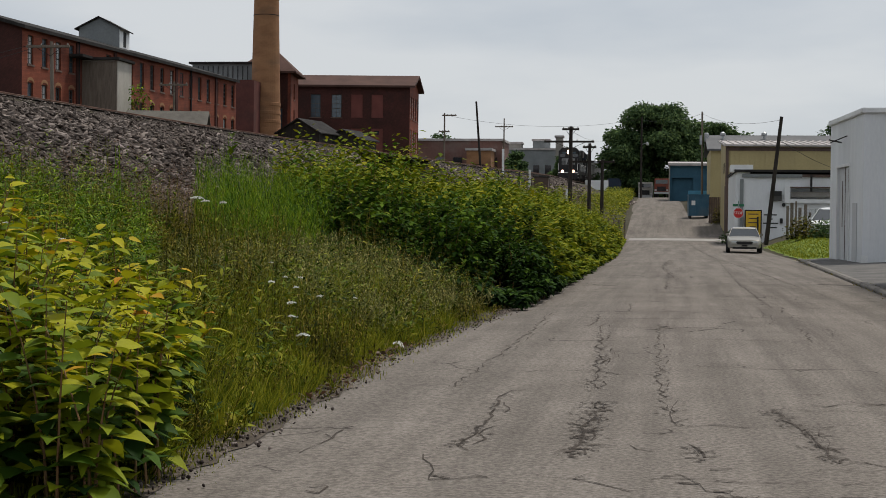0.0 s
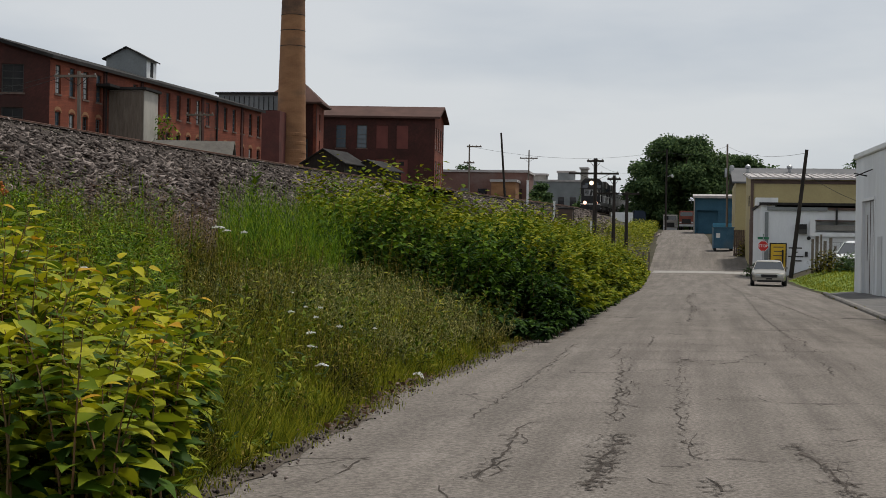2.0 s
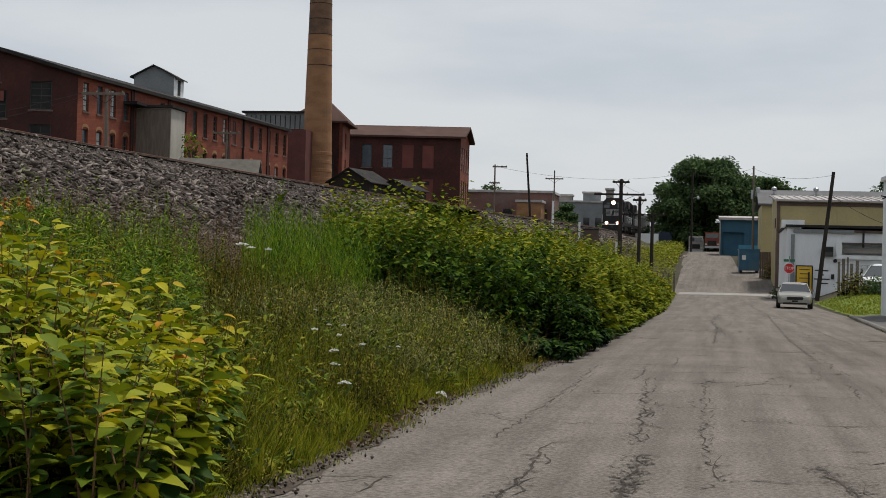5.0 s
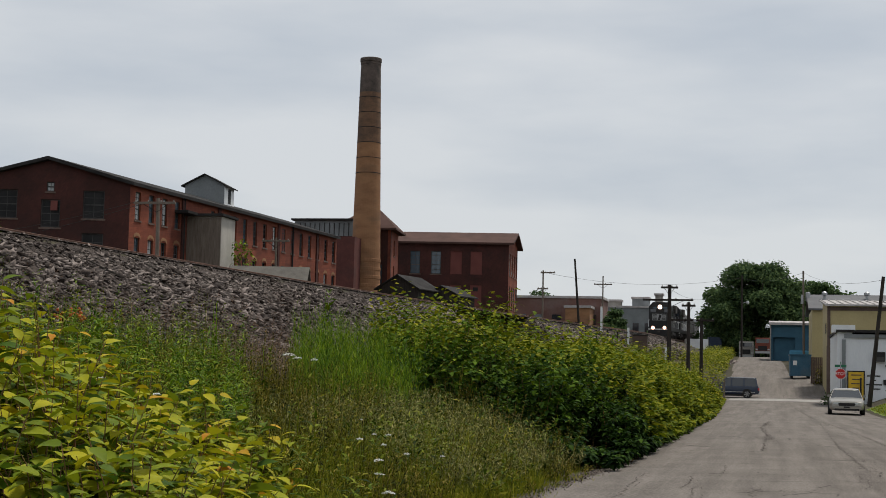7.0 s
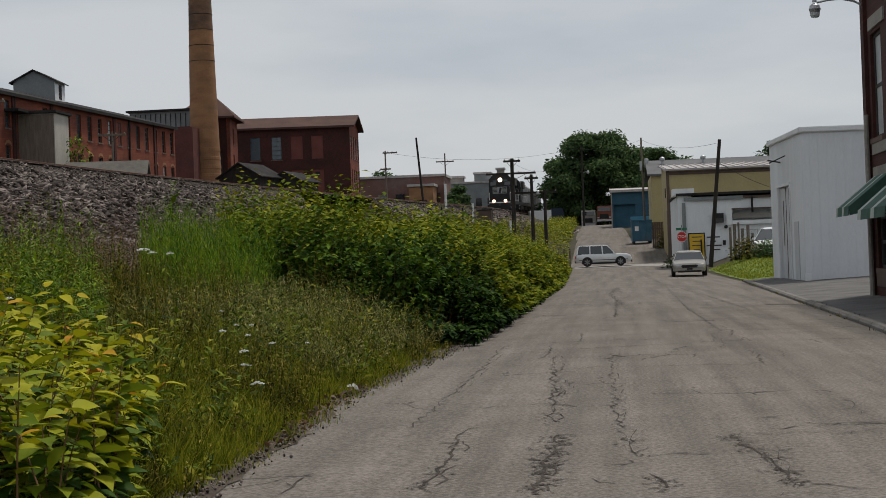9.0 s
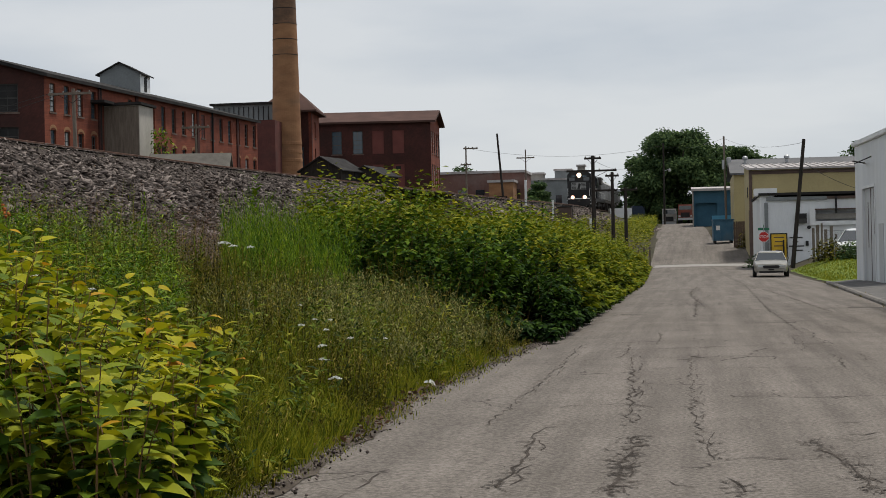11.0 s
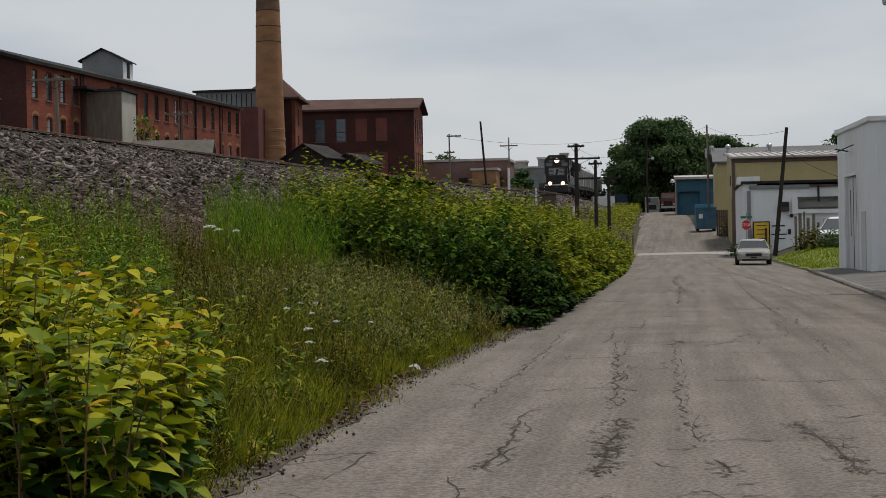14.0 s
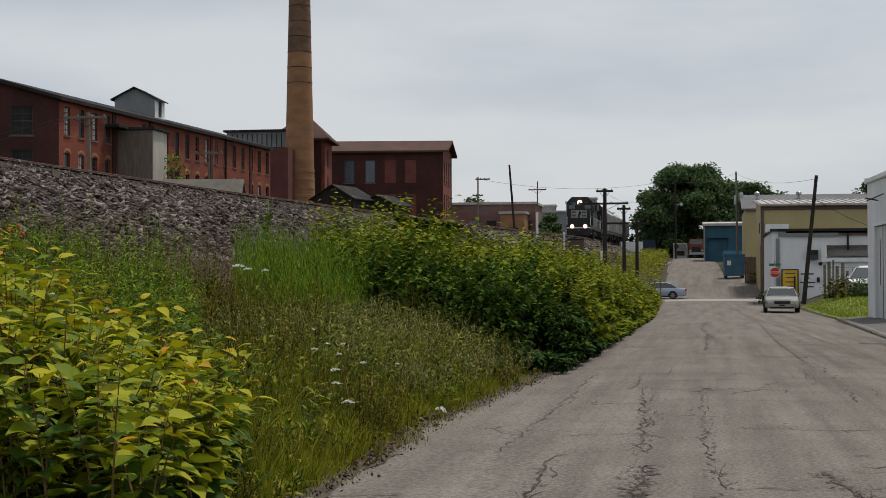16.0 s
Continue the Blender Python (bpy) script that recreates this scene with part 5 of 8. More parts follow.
tagged(ws, "low white block workshop with flat dark-edged roof", "workshop")
wa, wb = (0.0, 0.0), (12.0, 0.6)


def loc(ob, *rows, m=M_WHITE, name="wall", label="", bevel=0.0):
    return part(name, boxes(*rows, bevel=bevel), m, ob, label)


for row in ((0, 1.0, 0, 14, -0.8, 5.1), (1.003, 3.75, 0.05, 14, -0.8, 4.9), (3.753, 14, 0.05, 14, -0.8, 2.9), (3.753, 14, 0.05, 14, 4.1, 4.9), (3.753, 14, 1.2, 14, 2.903, 4.097)):
    loc(ws, row, name="wall_block")
loc(ws, (-0.1, 14.2, -0.25, 14.2, 5.1, 5.28), m=M_ROOF_DARK, name="roof", label="dark flat roof edge")
loc(ws, (0.45, 4.6, -0.12, 0.045, 4.72, 4.98), m=M_GREY_SIDING, name="gutter_board")
loc(ws, (4.603, 14, -0.1, 0.045, 4.78, 4.96), m=M_STOREFRONT, name="gutter_board")
loc(ws, (3.85, 14, 0.3, 0.4, 3.36, 3.74), m=M_CONCRETE_OLD, name="bay_board", label="weathered board in the loading bay")
loc(ws, (3.8, 14, -0.14, 0.048, 2.93, 3.22), m=M_WHITE_TRIM, name="ledge")
loc(ws, (3.4, 3.8, -0.1, 0.045, 2.93, 4.12), m=M_WHITE_TRIM, name="bay_jamb")
loc(ws, (3.78, 14, -0.13, 0.046, 4.0, 4.09), m=M_STOREFRONT, name="bay_lintel", label="rusty lintel")
loc(ws, (5.15, 5.3, -0.16, -0.135, 3.75, 4.95), m=M_DARK, name="post")
loc(ws, (2.47, 3.2, -0.3, 0.04, 3.1, 3.78), m=M_FRAME, name="air_conditioner", label="grey window air conditioner")
loc(ws, (2.52, 3.15, -0.315, -0.303, 3.42, 3.72), m=M_DARK, name="air_conditioner_grille")
loc(ws, (0.3, 0.55, -0.16, -0.003, 0.9, 4.6), m=M_GREY_SIDING, name="drain_pipe")
part("meter", tubes(((3.35, 0.04, 2.8), (3.35, -0.14, 2.8), 0.13), n=14), M_DARK, ws)
loc(ws, (3.1, 3.3, -0.1, 0.04, 1.5, 1.85), m=M_DARK, name="meter_box")
for k, (x0, x1, z) in enumerate(((2.0, 2.9, 2.05), (2.2, 2.6, 1.75), (1.95, 3.0, 1.45), (2.25, 2.9, 1.15))):
    loc(ws, (x0, x1, 0.034, 0.047, z, z + 0.09), m=M_FRAME, name="lettering_bar")
loc(ws, (-0.35, 1.2, -0.1, 2.2, 5.1, 5.62), m=M_WHITE_TRIM, name="parapet")

tan = base("tan_warehouse", 4.85, 138.0, 0.9, 1.0)
tagged(tan, "tan metal-sided warehouse with rusty silver roof", "warehouse")
loc(tan, (0, 30, 0, 11, -1, 7.7), m=M_YELLOW, name="shell")
bm = bmesh.new()
prism(bm, [(0, 0.3, 7.7), (0, 11, 7.7), (0, 11, 8.4)], (30, 0, 0))
part("upper_wall", bm, M_YELLOW, tan)
slab_between("roof", [(-0.3, -0.5, 7.78), (-0.3, 11.2, 8.72), (30.3, 11.2, 8.72), (30.3, -0.5, 7.78)], 0.16, M_SILVER_ROOF, tan, "weathered ribbed silver roof")
for k in range(46):
    bm = bmesh.new()
    prism(bm, [(-0.2 + 0.66 * k, -0.5, 7.785), (-0.12 + 0.66 * k, -0.5, 7.785), (-0.12 + 0.66 * k, -0.5, 7.86), (-0.2 + 0.66 * k, -0.5, 7.86)], (0, 11.7, 0.94))
    part("roof_rib", bm, M_SILVER_ROOF, tan)
for k in range(70):
    part("siding_rib", boxes((0.2 + 0.43 * k, 0.26 + 0.43 * k, -0.04, -0.002, -1, 7.55)), M_YELLOW, tan)
loc(tan, (-0.14, 0.12, -0.14, 0.02, -1, 7.6), m=M_STOREFRONT, name="corner_post", label="dark brown corner trim")
loc(tan, (-0.1, 30, -0.1, -0.04, 7.25, 7.55), m=M_STOREFRONT, name="fascia")
loc(tan, (-0.05, -0.003, 4.2, 5.0, 5.4, 6.3), m=M_DARK, name="window")
loc(tan, (-0.06, -0.003, 1.6, 2.7, -0.2, 4.2), m=M_STOREFRONT, name="door")

grey = base("grey_warehouse", 3.9, 165, 3.0)
tagged(grey, "grey-roofed pale warehouse behind the tan one", "warehouse")
loc(grey, (0.2, 40, 0, 16, -3, 6.6), m=M_YELLOW, name="shell")
slab_between("roof", [(-0.2, -0.4, 6.6), (-0.2, 9, 8.55), (40, 9, 8.55), (40, -0.4, 6.6)], 0.2, M_GREY_ROOF, grey, "dull grey sloping roof")
slab_between("roof", [(-0.2, 16.4, 6.6), (-0.2, 9, 8.55), (40, 9, 8.55), (40, 16.4, 6.6)], 0.2, M_GREY_ROOF, grey)
for x in (1.6, 6.0):
    part("roof_vent", lathe(bmesh.new(), [(0.15, 7.4), (0.15, 8.3), (0.3, 8.35), (0.3, 8.6), (0.1, 8.75)], 12, x, 6.0), M_STEEL, grey)

blue = base("blue_shed", -0.1, 200, 5.0)
tagged(blue, "blue metal shed with open dark bay and rusty roof", "shed")
for row in ((0, 0.25, 0, 8, -0.8, 4.4), (0.253, 5.2, 0, 0.2, 2.6, 4.4), (2.9, 5.2, 0, 0.2, -0.8, 2.597), (5, 5.2, 0.203, 8, -0.8, 4.4), (0.253, 4.997, 7.8, 8, -0.8, 4.4)):
    loc(blue, row, m=M_BLUE, name="wall_panel")
slab_between("roof", [(-0.3, -0.6, 4.45), (-0.3, 8.3, 5.0), (5.5, 8.3, 5.0), (5.5, -0.6, 4.45)], 0.3, M_SILVER_ROOF, blue)
loc(blue, (0.3, 2.9, 0.5, 0.6, -0.5, 2.55), m=M_BLUE, name="roller_door")
loc(blue, (-0.16, 0.0, -0.3, -0.1, -0.8, 4.3), m=M_CONCRETE_OLD, name="post")
tarp = base("blue_container", 2.0, 182, 3.7)
tagged(tarp, "light blue steel container beside the street", "container")
loc(tarp, (0, 3.2, 0, 2.4, 0, 1.9), m=M_BLUE_LIGHT, name="body", bevel=0.03)
for k in range(10):
    loc(tarp, (0.15 + 0.3 * k, 0.25 + 0.3 * k, -0.04, -0.002, 0.1, 1.8), m=M_BLUE_LIGHT, name="rib")

dump = base("dumpster", 2.7, 155.6, 2.42, 4)
tagged(dump, "blue rusty steel dumpster with pale label", "dumpster")
bm = bmesh.new()
prism(bm, [(-0.95, -0.9, 0.12), (0.95, -0.9, 0.12), (0.98, -0.9, 2.1), (-0.98, -0.9, 2.1)], (0, 1.8, 0))
part("body", bm, M_DUMP, dump)
loc(dump, (-1.04, 1.04, -0.98, 0.98, 2.1, 2.22), m=M_DUMP, name="lid", bevel=0.02)
for x in (-0.95, -0.3, 0.35, 0.9):
    loc(dump, (x - 0.04, x + 0.04, -0.98, -0.9, 0.1, 2.1), m=M_DUMP, name="rib")
loc(dump, (-0.72, -0.35, -0.925, -0.905, 1.15, 1.6), m=M_SIGN_WHITE, name="label_plate", label="pale paper label")
for x in (-0.8, 0.8):
    loc(dump, (x - 0.1, x + 0.1, -0.8, 0.8, -0.25, 0.12), m=M_DARK, name="skid")

# slatted screen beside the tan warehouse
screen = base("timber_screen", 3.6, 150, 1.6)
tagged(screen, "dark slatted timber screen at the warehouse corner", "fence")
for k in range(9):
    loc(screen, (0.02 + 0.2 * k, 0.2 + 0.2 * k, 0, 0.04, -0.6, 2.7), m=M_STOREFRONT, name="slat")
loc(screen, (0, 1.85, 0.045, 0.1, 0.3, 0.4), (0, 1.85, 0.045, 0.1, 2.0, 2.1), m=M_POLE, name="rail")


# ---------------------------------------------------------------- plants
def stalk_points(bases, heights, lean_dir, lean, t):
    """Points at share t of arching stalks: bases (n, 3), lean_dir (n,) radians, lean (n,) metres at the tip."""
    x = bases[:, 0] + np.cos(lean_dir) * lean * t ** 1.8
    y = bases[:, 1] + np.sin(lean_dir) * lean * t ** 1.8
    z = bases[:, 2] + heights * (t - 0.08 * t ** 3)
    return np.stack([x, y, z], -1)


def stalk_ribbons(bases, heights, lean_dir, lean, width, rs, k=4):
    """Three-sided thin stems in k pieces."""
    ts = np.linspace(0, 1, k + 1)
    n = len(bases)
    ring = []
    for t in ts:
        p = stalk_points(bases, heights, lean_dir, lean, t)
        w = width * (1.0 - 0.75 * t)
        ring.append(np.stack([p + np.stack([np.cos(a) * w, np.sin(a) * w, 0 * w], -1) for a in (0.3, 2.4, 4.5)], 1))
    v = np.stack(ring, 1).reshape(n, -1, 3)
    f = []
    for i in range(k):
        for j in range(3):
            f.append((i * 3 + j, i * 3 + (j + 1) % 3, i * 3 + 3 + (j + 1) % 3, i * 3 + 3 + j))
    f = np.array(f)
    fs = f[None] + (np.arange(n) * v.shape[1])[:, None, None]
    return v.reshape(-1, 3), fs.reshape(-1, 4)


def stalk_leaves(bases, heights, lean_dir, lean, per, size, droop, rs, tpl=(LEAF_V, LEAF_F), t0=0.25, wide=1.0, taper=0.35, spin=None, wob=0.28, up_shares=False):
    """Leaves in turn round stalks. Returns verts and faces, on request also each leaf's share of the way up its stalk.
    """
    n = len(bases)
    places, yaw, pit, rol, sz, up = [], [], [], [], [], []
    start = rs.rand(n) * 6.28
    for j in range(per):
        t = t0 + (1 - t0) * (j + rs.rand(n)) / per
        t = np.clip(t, 0, 1)
        p = np.stack([bases[:, 0] + np.cos(lean_dir) * lean * t ** 1.8, bases[:, 1] + np.sin(lean_dir) * lean * t ** 1.8, bases[:, 2] + heights * (t - 0.08 * t ** 3)], -1)
        places.append(p)
        up.append(t)
        yaw.append(start + j * (2.4 if spin is None else spin) + rs.normal(0, 0.35, n))
        pit.append(rs.normal(droop, wob, n))
        rol.append(rs.normal(0, wob, n))
        sz.append(size * rs.uniform(0.65, 1.2, n) * (1 - taper * t))
    sz = np.concatenate(sz)
    sizes = np.stack([sz * wide, sz, sz], -1)
    made = spread(tpl[0], tpl[1], np.concatenate(places), turns_of(np.concatenate(yaw), np.concatenate(pit), np.concatenate(rol)), sizes)
    return (*made, np.concatenate(up)) if up_shares else made


def field(rs, n, x0, x1, y0, y1):
    x, y = rs.uniform(x0, x1, n), rs.uniform(y0, y1, n)
    return x, y


def rough_field(x, y, s, seed):
    """Slow random height for plant growth, about -0.5 to 0.5."""
    return np.array([noise.noise(Vector((a * s, b * s, seed))) for a, b in zip(x, y)])


def on_ground(x, y):
    return np.stack([x, y, ground_z(x, y) - 0.02], -1)


# the broad-leaved shrub nearest the street corner, turning yellow
rs = np.random.RandomState(11)
x, y = field(rs, 1700, -9.5, -2.9, 7.6, 14.5)
edge = -3.0 - 0.27 * (y - 8.9)
keep = (x < edge) & (rs.rand(1700) < 0.75)
x, y = x[keep], y[keep]
dist = np.clip((edge[keep] - x), 0, 4)
h = (0.86 + 0.34 * dist) * (1 + 0.42 * rough_field(x, y, 0.9, 3)) * rs.uniform(0.66, 1.08, len(x)) * np.clip(1.22 - 0.03 * (y - 9), 0.8, 1.2)
bs = on_ground(x, y)
ld, ln_ = rs.rand(len(x)) * 6.28, rs.uniform(0.08, 0.45, len(x))
shrub = base("knotweed_shrub", -5.5, 10.5, 0)
tagged(shrub, "broad-leaved green shrub with yellow and orange leaves", "shrub")
inv = np.array([-5.5, 10.5, 0])
v, f = stalk_ribbons(bs - inv, h, ld, ln_, 0.012, rs)
mesh_of("stem", v, f, M_STEM_RED, shrub, "thin reddish stems")["kind"] = "stuff"
v, f, up = stalk_leaves(bs - inv, h, ld, ln_, 22, 0.232, 0.06, rs, (OVAL_V, OVAL_F), t0=0.1, wide=0.84, wob=0.26, up_shares=True)
# low leaves coloured darker, as shade inside the shrub would show them
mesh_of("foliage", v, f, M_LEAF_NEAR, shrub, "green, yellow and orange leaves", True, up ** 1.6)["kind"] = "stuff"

# the great knotweed thicket along the street
rs = np.random.RandomState(12)
n = 19000
y = 26 + 100 * rs.rand(n) ** 1.25
el = np.interp(y, EDGE_Y, EDGE_L)
d = 0.05 + 10.5 * rs.rand(n) ** 1.3
x = el + 0.25 - d
front = 27.5 + 0.75 * np.clip(d - 0.3, 0, 12) + rough_field(x, y, 0.5, 8) * 2.0
keep = (y > front) & (y < 121) & (x / y > -0.25 + 0.012 * rough_field(x, y, 0.4, 77) * 3)
x, y, d = x[keep], y[keep], d[keep]
gap = rough_field(x, y, 0.75, 61) + 0.4 * rough_field(x, y, 1.9, 62) > -0.2
x, y, d, front, keep = x[gap], y[gap], d[gap], front[keep][gap], slice(None)
lump = rough_field(x, y, 0.33, 5) * 1.1 + rough_field(x, y, 0.8, 6) * 0.85
gz_ = ground_z(x, y)
top = 0.34 + 3.2 * (1 - np.exp(-d / 2.0)) + lump * 1.6 - 0.35
top *= np.clip((y - front[keep] + 1.0) / 3.0, 0.45, 1)
h = np.clip(top - np.clip(gz_ - road_z(y), 0, 2.0) * 0.6, 0.4, 5) * rs.uniform(0.7, 1.04, len(x))
bs = np.stack([x, y, gz_ - 0.02], -1)
ld = np.where(d < 2.5, rs.normal(-0.4, 0.7, len(x)), rs.rand(len(x)) * 6.28)
ln_ = rs.uniform(0.2, 0.7, len(x)) * np.clip(h / 2, 0.4, 1.2)
near = y < 37
v, f, up = stalk_leaves(bs[near], h[near], ld[near], ln_[near], 28, 0.19, -0.12, rs, t0=0.42, taper=0.3, wob=0.24, up_shares=True)
# leaves near the ground pushed to dark tones, imitating shade under the canopy
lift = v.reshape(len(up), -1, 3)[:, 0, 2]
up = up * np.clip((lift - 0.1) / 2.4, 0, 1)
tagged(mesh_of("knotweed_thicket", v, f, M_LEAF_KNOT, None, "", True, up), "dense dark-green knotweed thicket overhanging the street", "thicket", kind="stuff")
far_ = ~near
v, f, up = stalk_leaves(bs[far_], h[far_], ld[far_], ln_[far_], 20, 0.30, -0.1, rs, (SPRAY_V, SPRAY_F), t0=0.22, wide=0.95, wob=0.24, taper=0.3, up_shares=True)
# same height tone here: bright tops, shade painted into the lower leaves
tagged(mesh_of("knotweed_thicket", v, f, M_LEAF_SUN, young_lit=up ** 1.5), "yellow-green knotweed thicket farther along the street", "thicket", kind="stuff")
pick = near & (rs.rand(len(x)) < 0.5)
v, f = stalk_ribbons(bs[pick], h[pick], ld[pick], ln_[pick], 0.014, rs, 3)
tagged(mesh_of("knotweed_canes", v, f, M_STEM_RED), "brown-red canes inside the thicket", "canes", kind="stuff")

def clumped(rs, cx, cy, ch, each, wide):
    """Stalks in clumps round (cx, cy) that lean outwards: bases, heights, lean direction, lean."""
    x = np.repeat(cx, each) + rs.normal(0, wide, len(cx) * each)
    y = np.repeat(cy, each) + rs.normal(0, wide, len(cx) * each)
    h = np.clip(np.repeat(ch, each), 0.12, 4) * rs.uniform(0.4, 1.1, len(x))
    ld = np.arctan2(y - np.repeat(cy, each), x - np.repeat(cx, each))
    return on_ground(x, y), h, ld, rs.uniform(0.1, 0.5, len(x)) * np.clip(h, 0.3, 1.1)


# dry thin weeds on the verge, in clumps
rs = np.random.RandomState(13)
clumps = 560
cy = 10.5 + 24 * rs.rand(clumps)
cd = 0.2 + 9 * rs.rand(clumps) ** 1.1
cx = np.interp(cy, EDGE_Y, EDGE_L) - cd
keep = (cy < 29 + 0.8 * cd) & ~((cx < -3.3 - 0.22 * (cy - 8.5)) & (cy < 12.6))
cx, cy, cd = cx[keep], cy[keep], cd[keep]
ch = (0.2 + 1.35 * (1 - np.exp(-cd / 1.5)) + 0.6 * rough_field(cx, cy, 0.5, 14)) * rs.uniform(0.6, 1.25, len(cx))
bs, h, ld, ln_ = clumped(rs, cx, cy, ch, 20, 0.15)
v, f = stalk_ribbons(bs, h, ld, ln_ * 0.7, 0.0055, rs, 2)
tagged(mesh_of("weed_stems", v, f, M_WEED), "thin dry brownish weed stems on the verge", "weeds", kind="stuff")
v, f = stalk_leaves(bs, h, ld, ln_ * 0.7, 15, 0.095, 0.6, rs, (SPRAY_V, SPRAY_F), t0=0.1, wide=0.36, taper=0.4)
tagged(mesh_of("verge_weeds", v, f, M_WEED), "brownish-green thin-leaved weeds on the verge", "weeds", kind="stuff")
cy = 10.0 + 20 * rs.rand(520)
cx = np.interp(cy, EDGE_Y, EDGE_L) - 0.3 - 8 * rs.rand(520)
keep = ~((cx < -3.3 - 0.22 * (cy - 8.5)) & (cy < 12.6))
bs, h, ld, ln_ = clumped(rs, cx[keep], cy[keep], rs.uniform(0.3, 1.15, 520)[keep] * np.clip(0.3 + (-3 - cx[keep]) * 0.5, 0.3, 1.2), 9, 0.12)
v, f = stalk_leaves(bs, h, ld, ln_, 13, 0.2, 0.35, rs, (SPRAY_V, SPRAY_F), t0=0.1, wide=0.42, taper=0.4)
tagged(mesh_of("leafy_weeds", v, f, M_BANK), "green leafy weeds among the dry stems", "weeds", kind="stuff")

# pale seeding weeds below the thicket
n = 1700
y = 19 + 10 * rs.rand(n)
x = np.interp(y, EDGE_Y, EDGE_L) - 0.3 - 3.4 * rs.rand(n)
h = rs.uniform(0.5, 1.0, n) * np.clip(0.4 + (-3 - x) * 0.4, 0.4, 1.3)
bs, ld, ln_ = on_ground(x, y), rs.rand(n) * 6.28, rs.uniform(0.1, 0.3, n)
v, f = stalk_leaves(bs, h, ld, ln_ * 0.6, 24, 0.085, 0.8, rs, (SPRAY_V, SPRAY_F), t0=0.3, wide=0.42, taper=0.3)
tagged(mesh_of("seeding_weeds", v, f, M_PALE_WEED), "pale grey-green seeding weeds below the thicket", "weeds", kind="stuff")

# grass at the foot of the bank
n = 24000
y = 8 + 24 * rs.rand(n) ** 1.1
x = np.interp(y, EDGE_Y, EDGE_L) + 0.12 - 3.2 * rs.rand(n) ** 1.6 + 0.15 * rs.normal(0, 1, n)
h = rs.uniform(0.05, 0.34, n) * np.clip(0.35 + (-3 - x) * 0.9, 0.15, 1.5) * (0.8 + 1.2 * rough_field(x, y, 1.6, 41))
h = np.clip(h, 0.03, 0.6)
v, f = spread(BLADE_V, BLADE_F, on_ground(x, y), turns_of(rs.rand(n) * 6.28, rs.normal(0, 0.3, n), rs.normal(0, 0.3, n)), np.stack([np.full(n, 0.012), h, h], -1))
tagged(mesh_of("verge_grass", v, f, M_GRASS), "yellow-green rough grass along the asphalt edge", "grass", kind="stuff")

# long arching grass in tufts on the verge
tufts = 1000
cy = 8.6 + 15 * rs.rand(tufts) ** 1.1
cd = 0.12 + 2.6 * rs.rand(tufts) ** 1.3
cx = np.interp(cy, EDGE_Y, EDGE_L) - cd
bs, h, ld, ln_ = clumped(rs, cx, cy, rs.uniform(0.35, 1.0, tufts) * np.clip(0.35 + cd * 0.55, 0.3, 1.15), 22, 0.06)
m = len(bs)
v, f = spread(BLADE_V, BLADE_F, bs, turns_of(ld - 1.57, rs.normal(-0.12, 0.2, m), rs.normal(0, 0.25, m)), np.stack([np.full(m, 0.011), h * 1.2, h], -1))
tagged(mesh_of("long_grass", v, f, M_GRASS), "long arching yellow-green grass tufts on the verge", "grass", kind="stuff")

# bright tall weeds against the thicket
n = 3000
x, y = rs.uniform(-12.5, -6.4, n), rs.uniform(27.5, 40, n)
keep = (np.abs(x / y + 0.267) < 0.036 + 0.012 * rs.rand(n))
x, y = x[keep], y[keep]
h = rs.uniform(1.3, 2.5, len(x)) * np.clip(0.75 + 0.04 * (y - 28), 0.7, 1.15)
bs, ld, ln_ = on_ground(x, y), rs.rand(len(x)) * 6.28, rs.uniform(0.02, 0.2, len(x))
v, f = stalk_leaves(bs, h, ld, ln_, 26, 0.34, 1.12, rs, (SPRAY_V, SPRAY_F), t0=0.03, wide=0.11, taper=0.55)
tagged(mesh_of("tall_green_weeds", v, f, M_GOLDEN), "stand of tall bright-green upright weeds", "weeds", kind="stuff")

# tall leafy weeds standing above the shrub, towards the ballast
rq = np.random.RandomState(41)
cy = rq.uniform(15.5, 25, 230)
cx = -cy * rq.uniform(0.34, 0.6, 230)
top = 2.3 + 0.7 * rough_field(cx, cy, 0.5, 91) + 0.012 * (cy - 15) * 4 + rq.normal(0, 0.16, 230) + 1.1 * np.clip(-cx / cy - 0.5, 0, 0.1) * 6
bs, h, ld, ln_ = clumped(rq, cx, cy, np.clip(top - ground_z(cx, cy), 0.8, 2.6), 3, 0.09)
v, f = stalk_leaves(bs, h, ld, ln_ * 0.3, 60, 0.17, 0.35, rq, (SPRAY_V, SPRAY_F), t0=0.12, wide=0.3, taper=0.45)
tagged(mesh_of("leafy_tall_weeds", v, f, M_GOLDEN), "tall leafy green weeds above the shrub", "weeds", kind="stuff")

# upright green weeds on the upper bench, plant by plant
cx, cy = rs.uniform(-27, -6.5, 2500), rs.uniform(15, 52, 2500)
keep = (cx / cy < -0.25) & (cx / cy > -0.72) & (cx > -26 + 0.05 * cy) & ~((cx > -9.6) & (cy < 14.5))
# a bare hollow of dead stalks runs down from the ballast
hollow = np.clip(1 - np.abs(cx / cy + 0.322) / 0.045, 0, 1)
keep &= ~((hollow > 0.2) & (cy > 29)) & (rough_field(cx, cy, 0.45, 37) > -0.22)
cx, cy, hollow = cx[keep], cy[keep], hollow[keep]
ch = np.clip(1.15 + 1.6 * rough_field(cx, cy, 0.4, 31) + 0.55 * rs.normal(0, 1, len(cx)), 0.3, 2.6) * (1 - 0.55 * hollow)
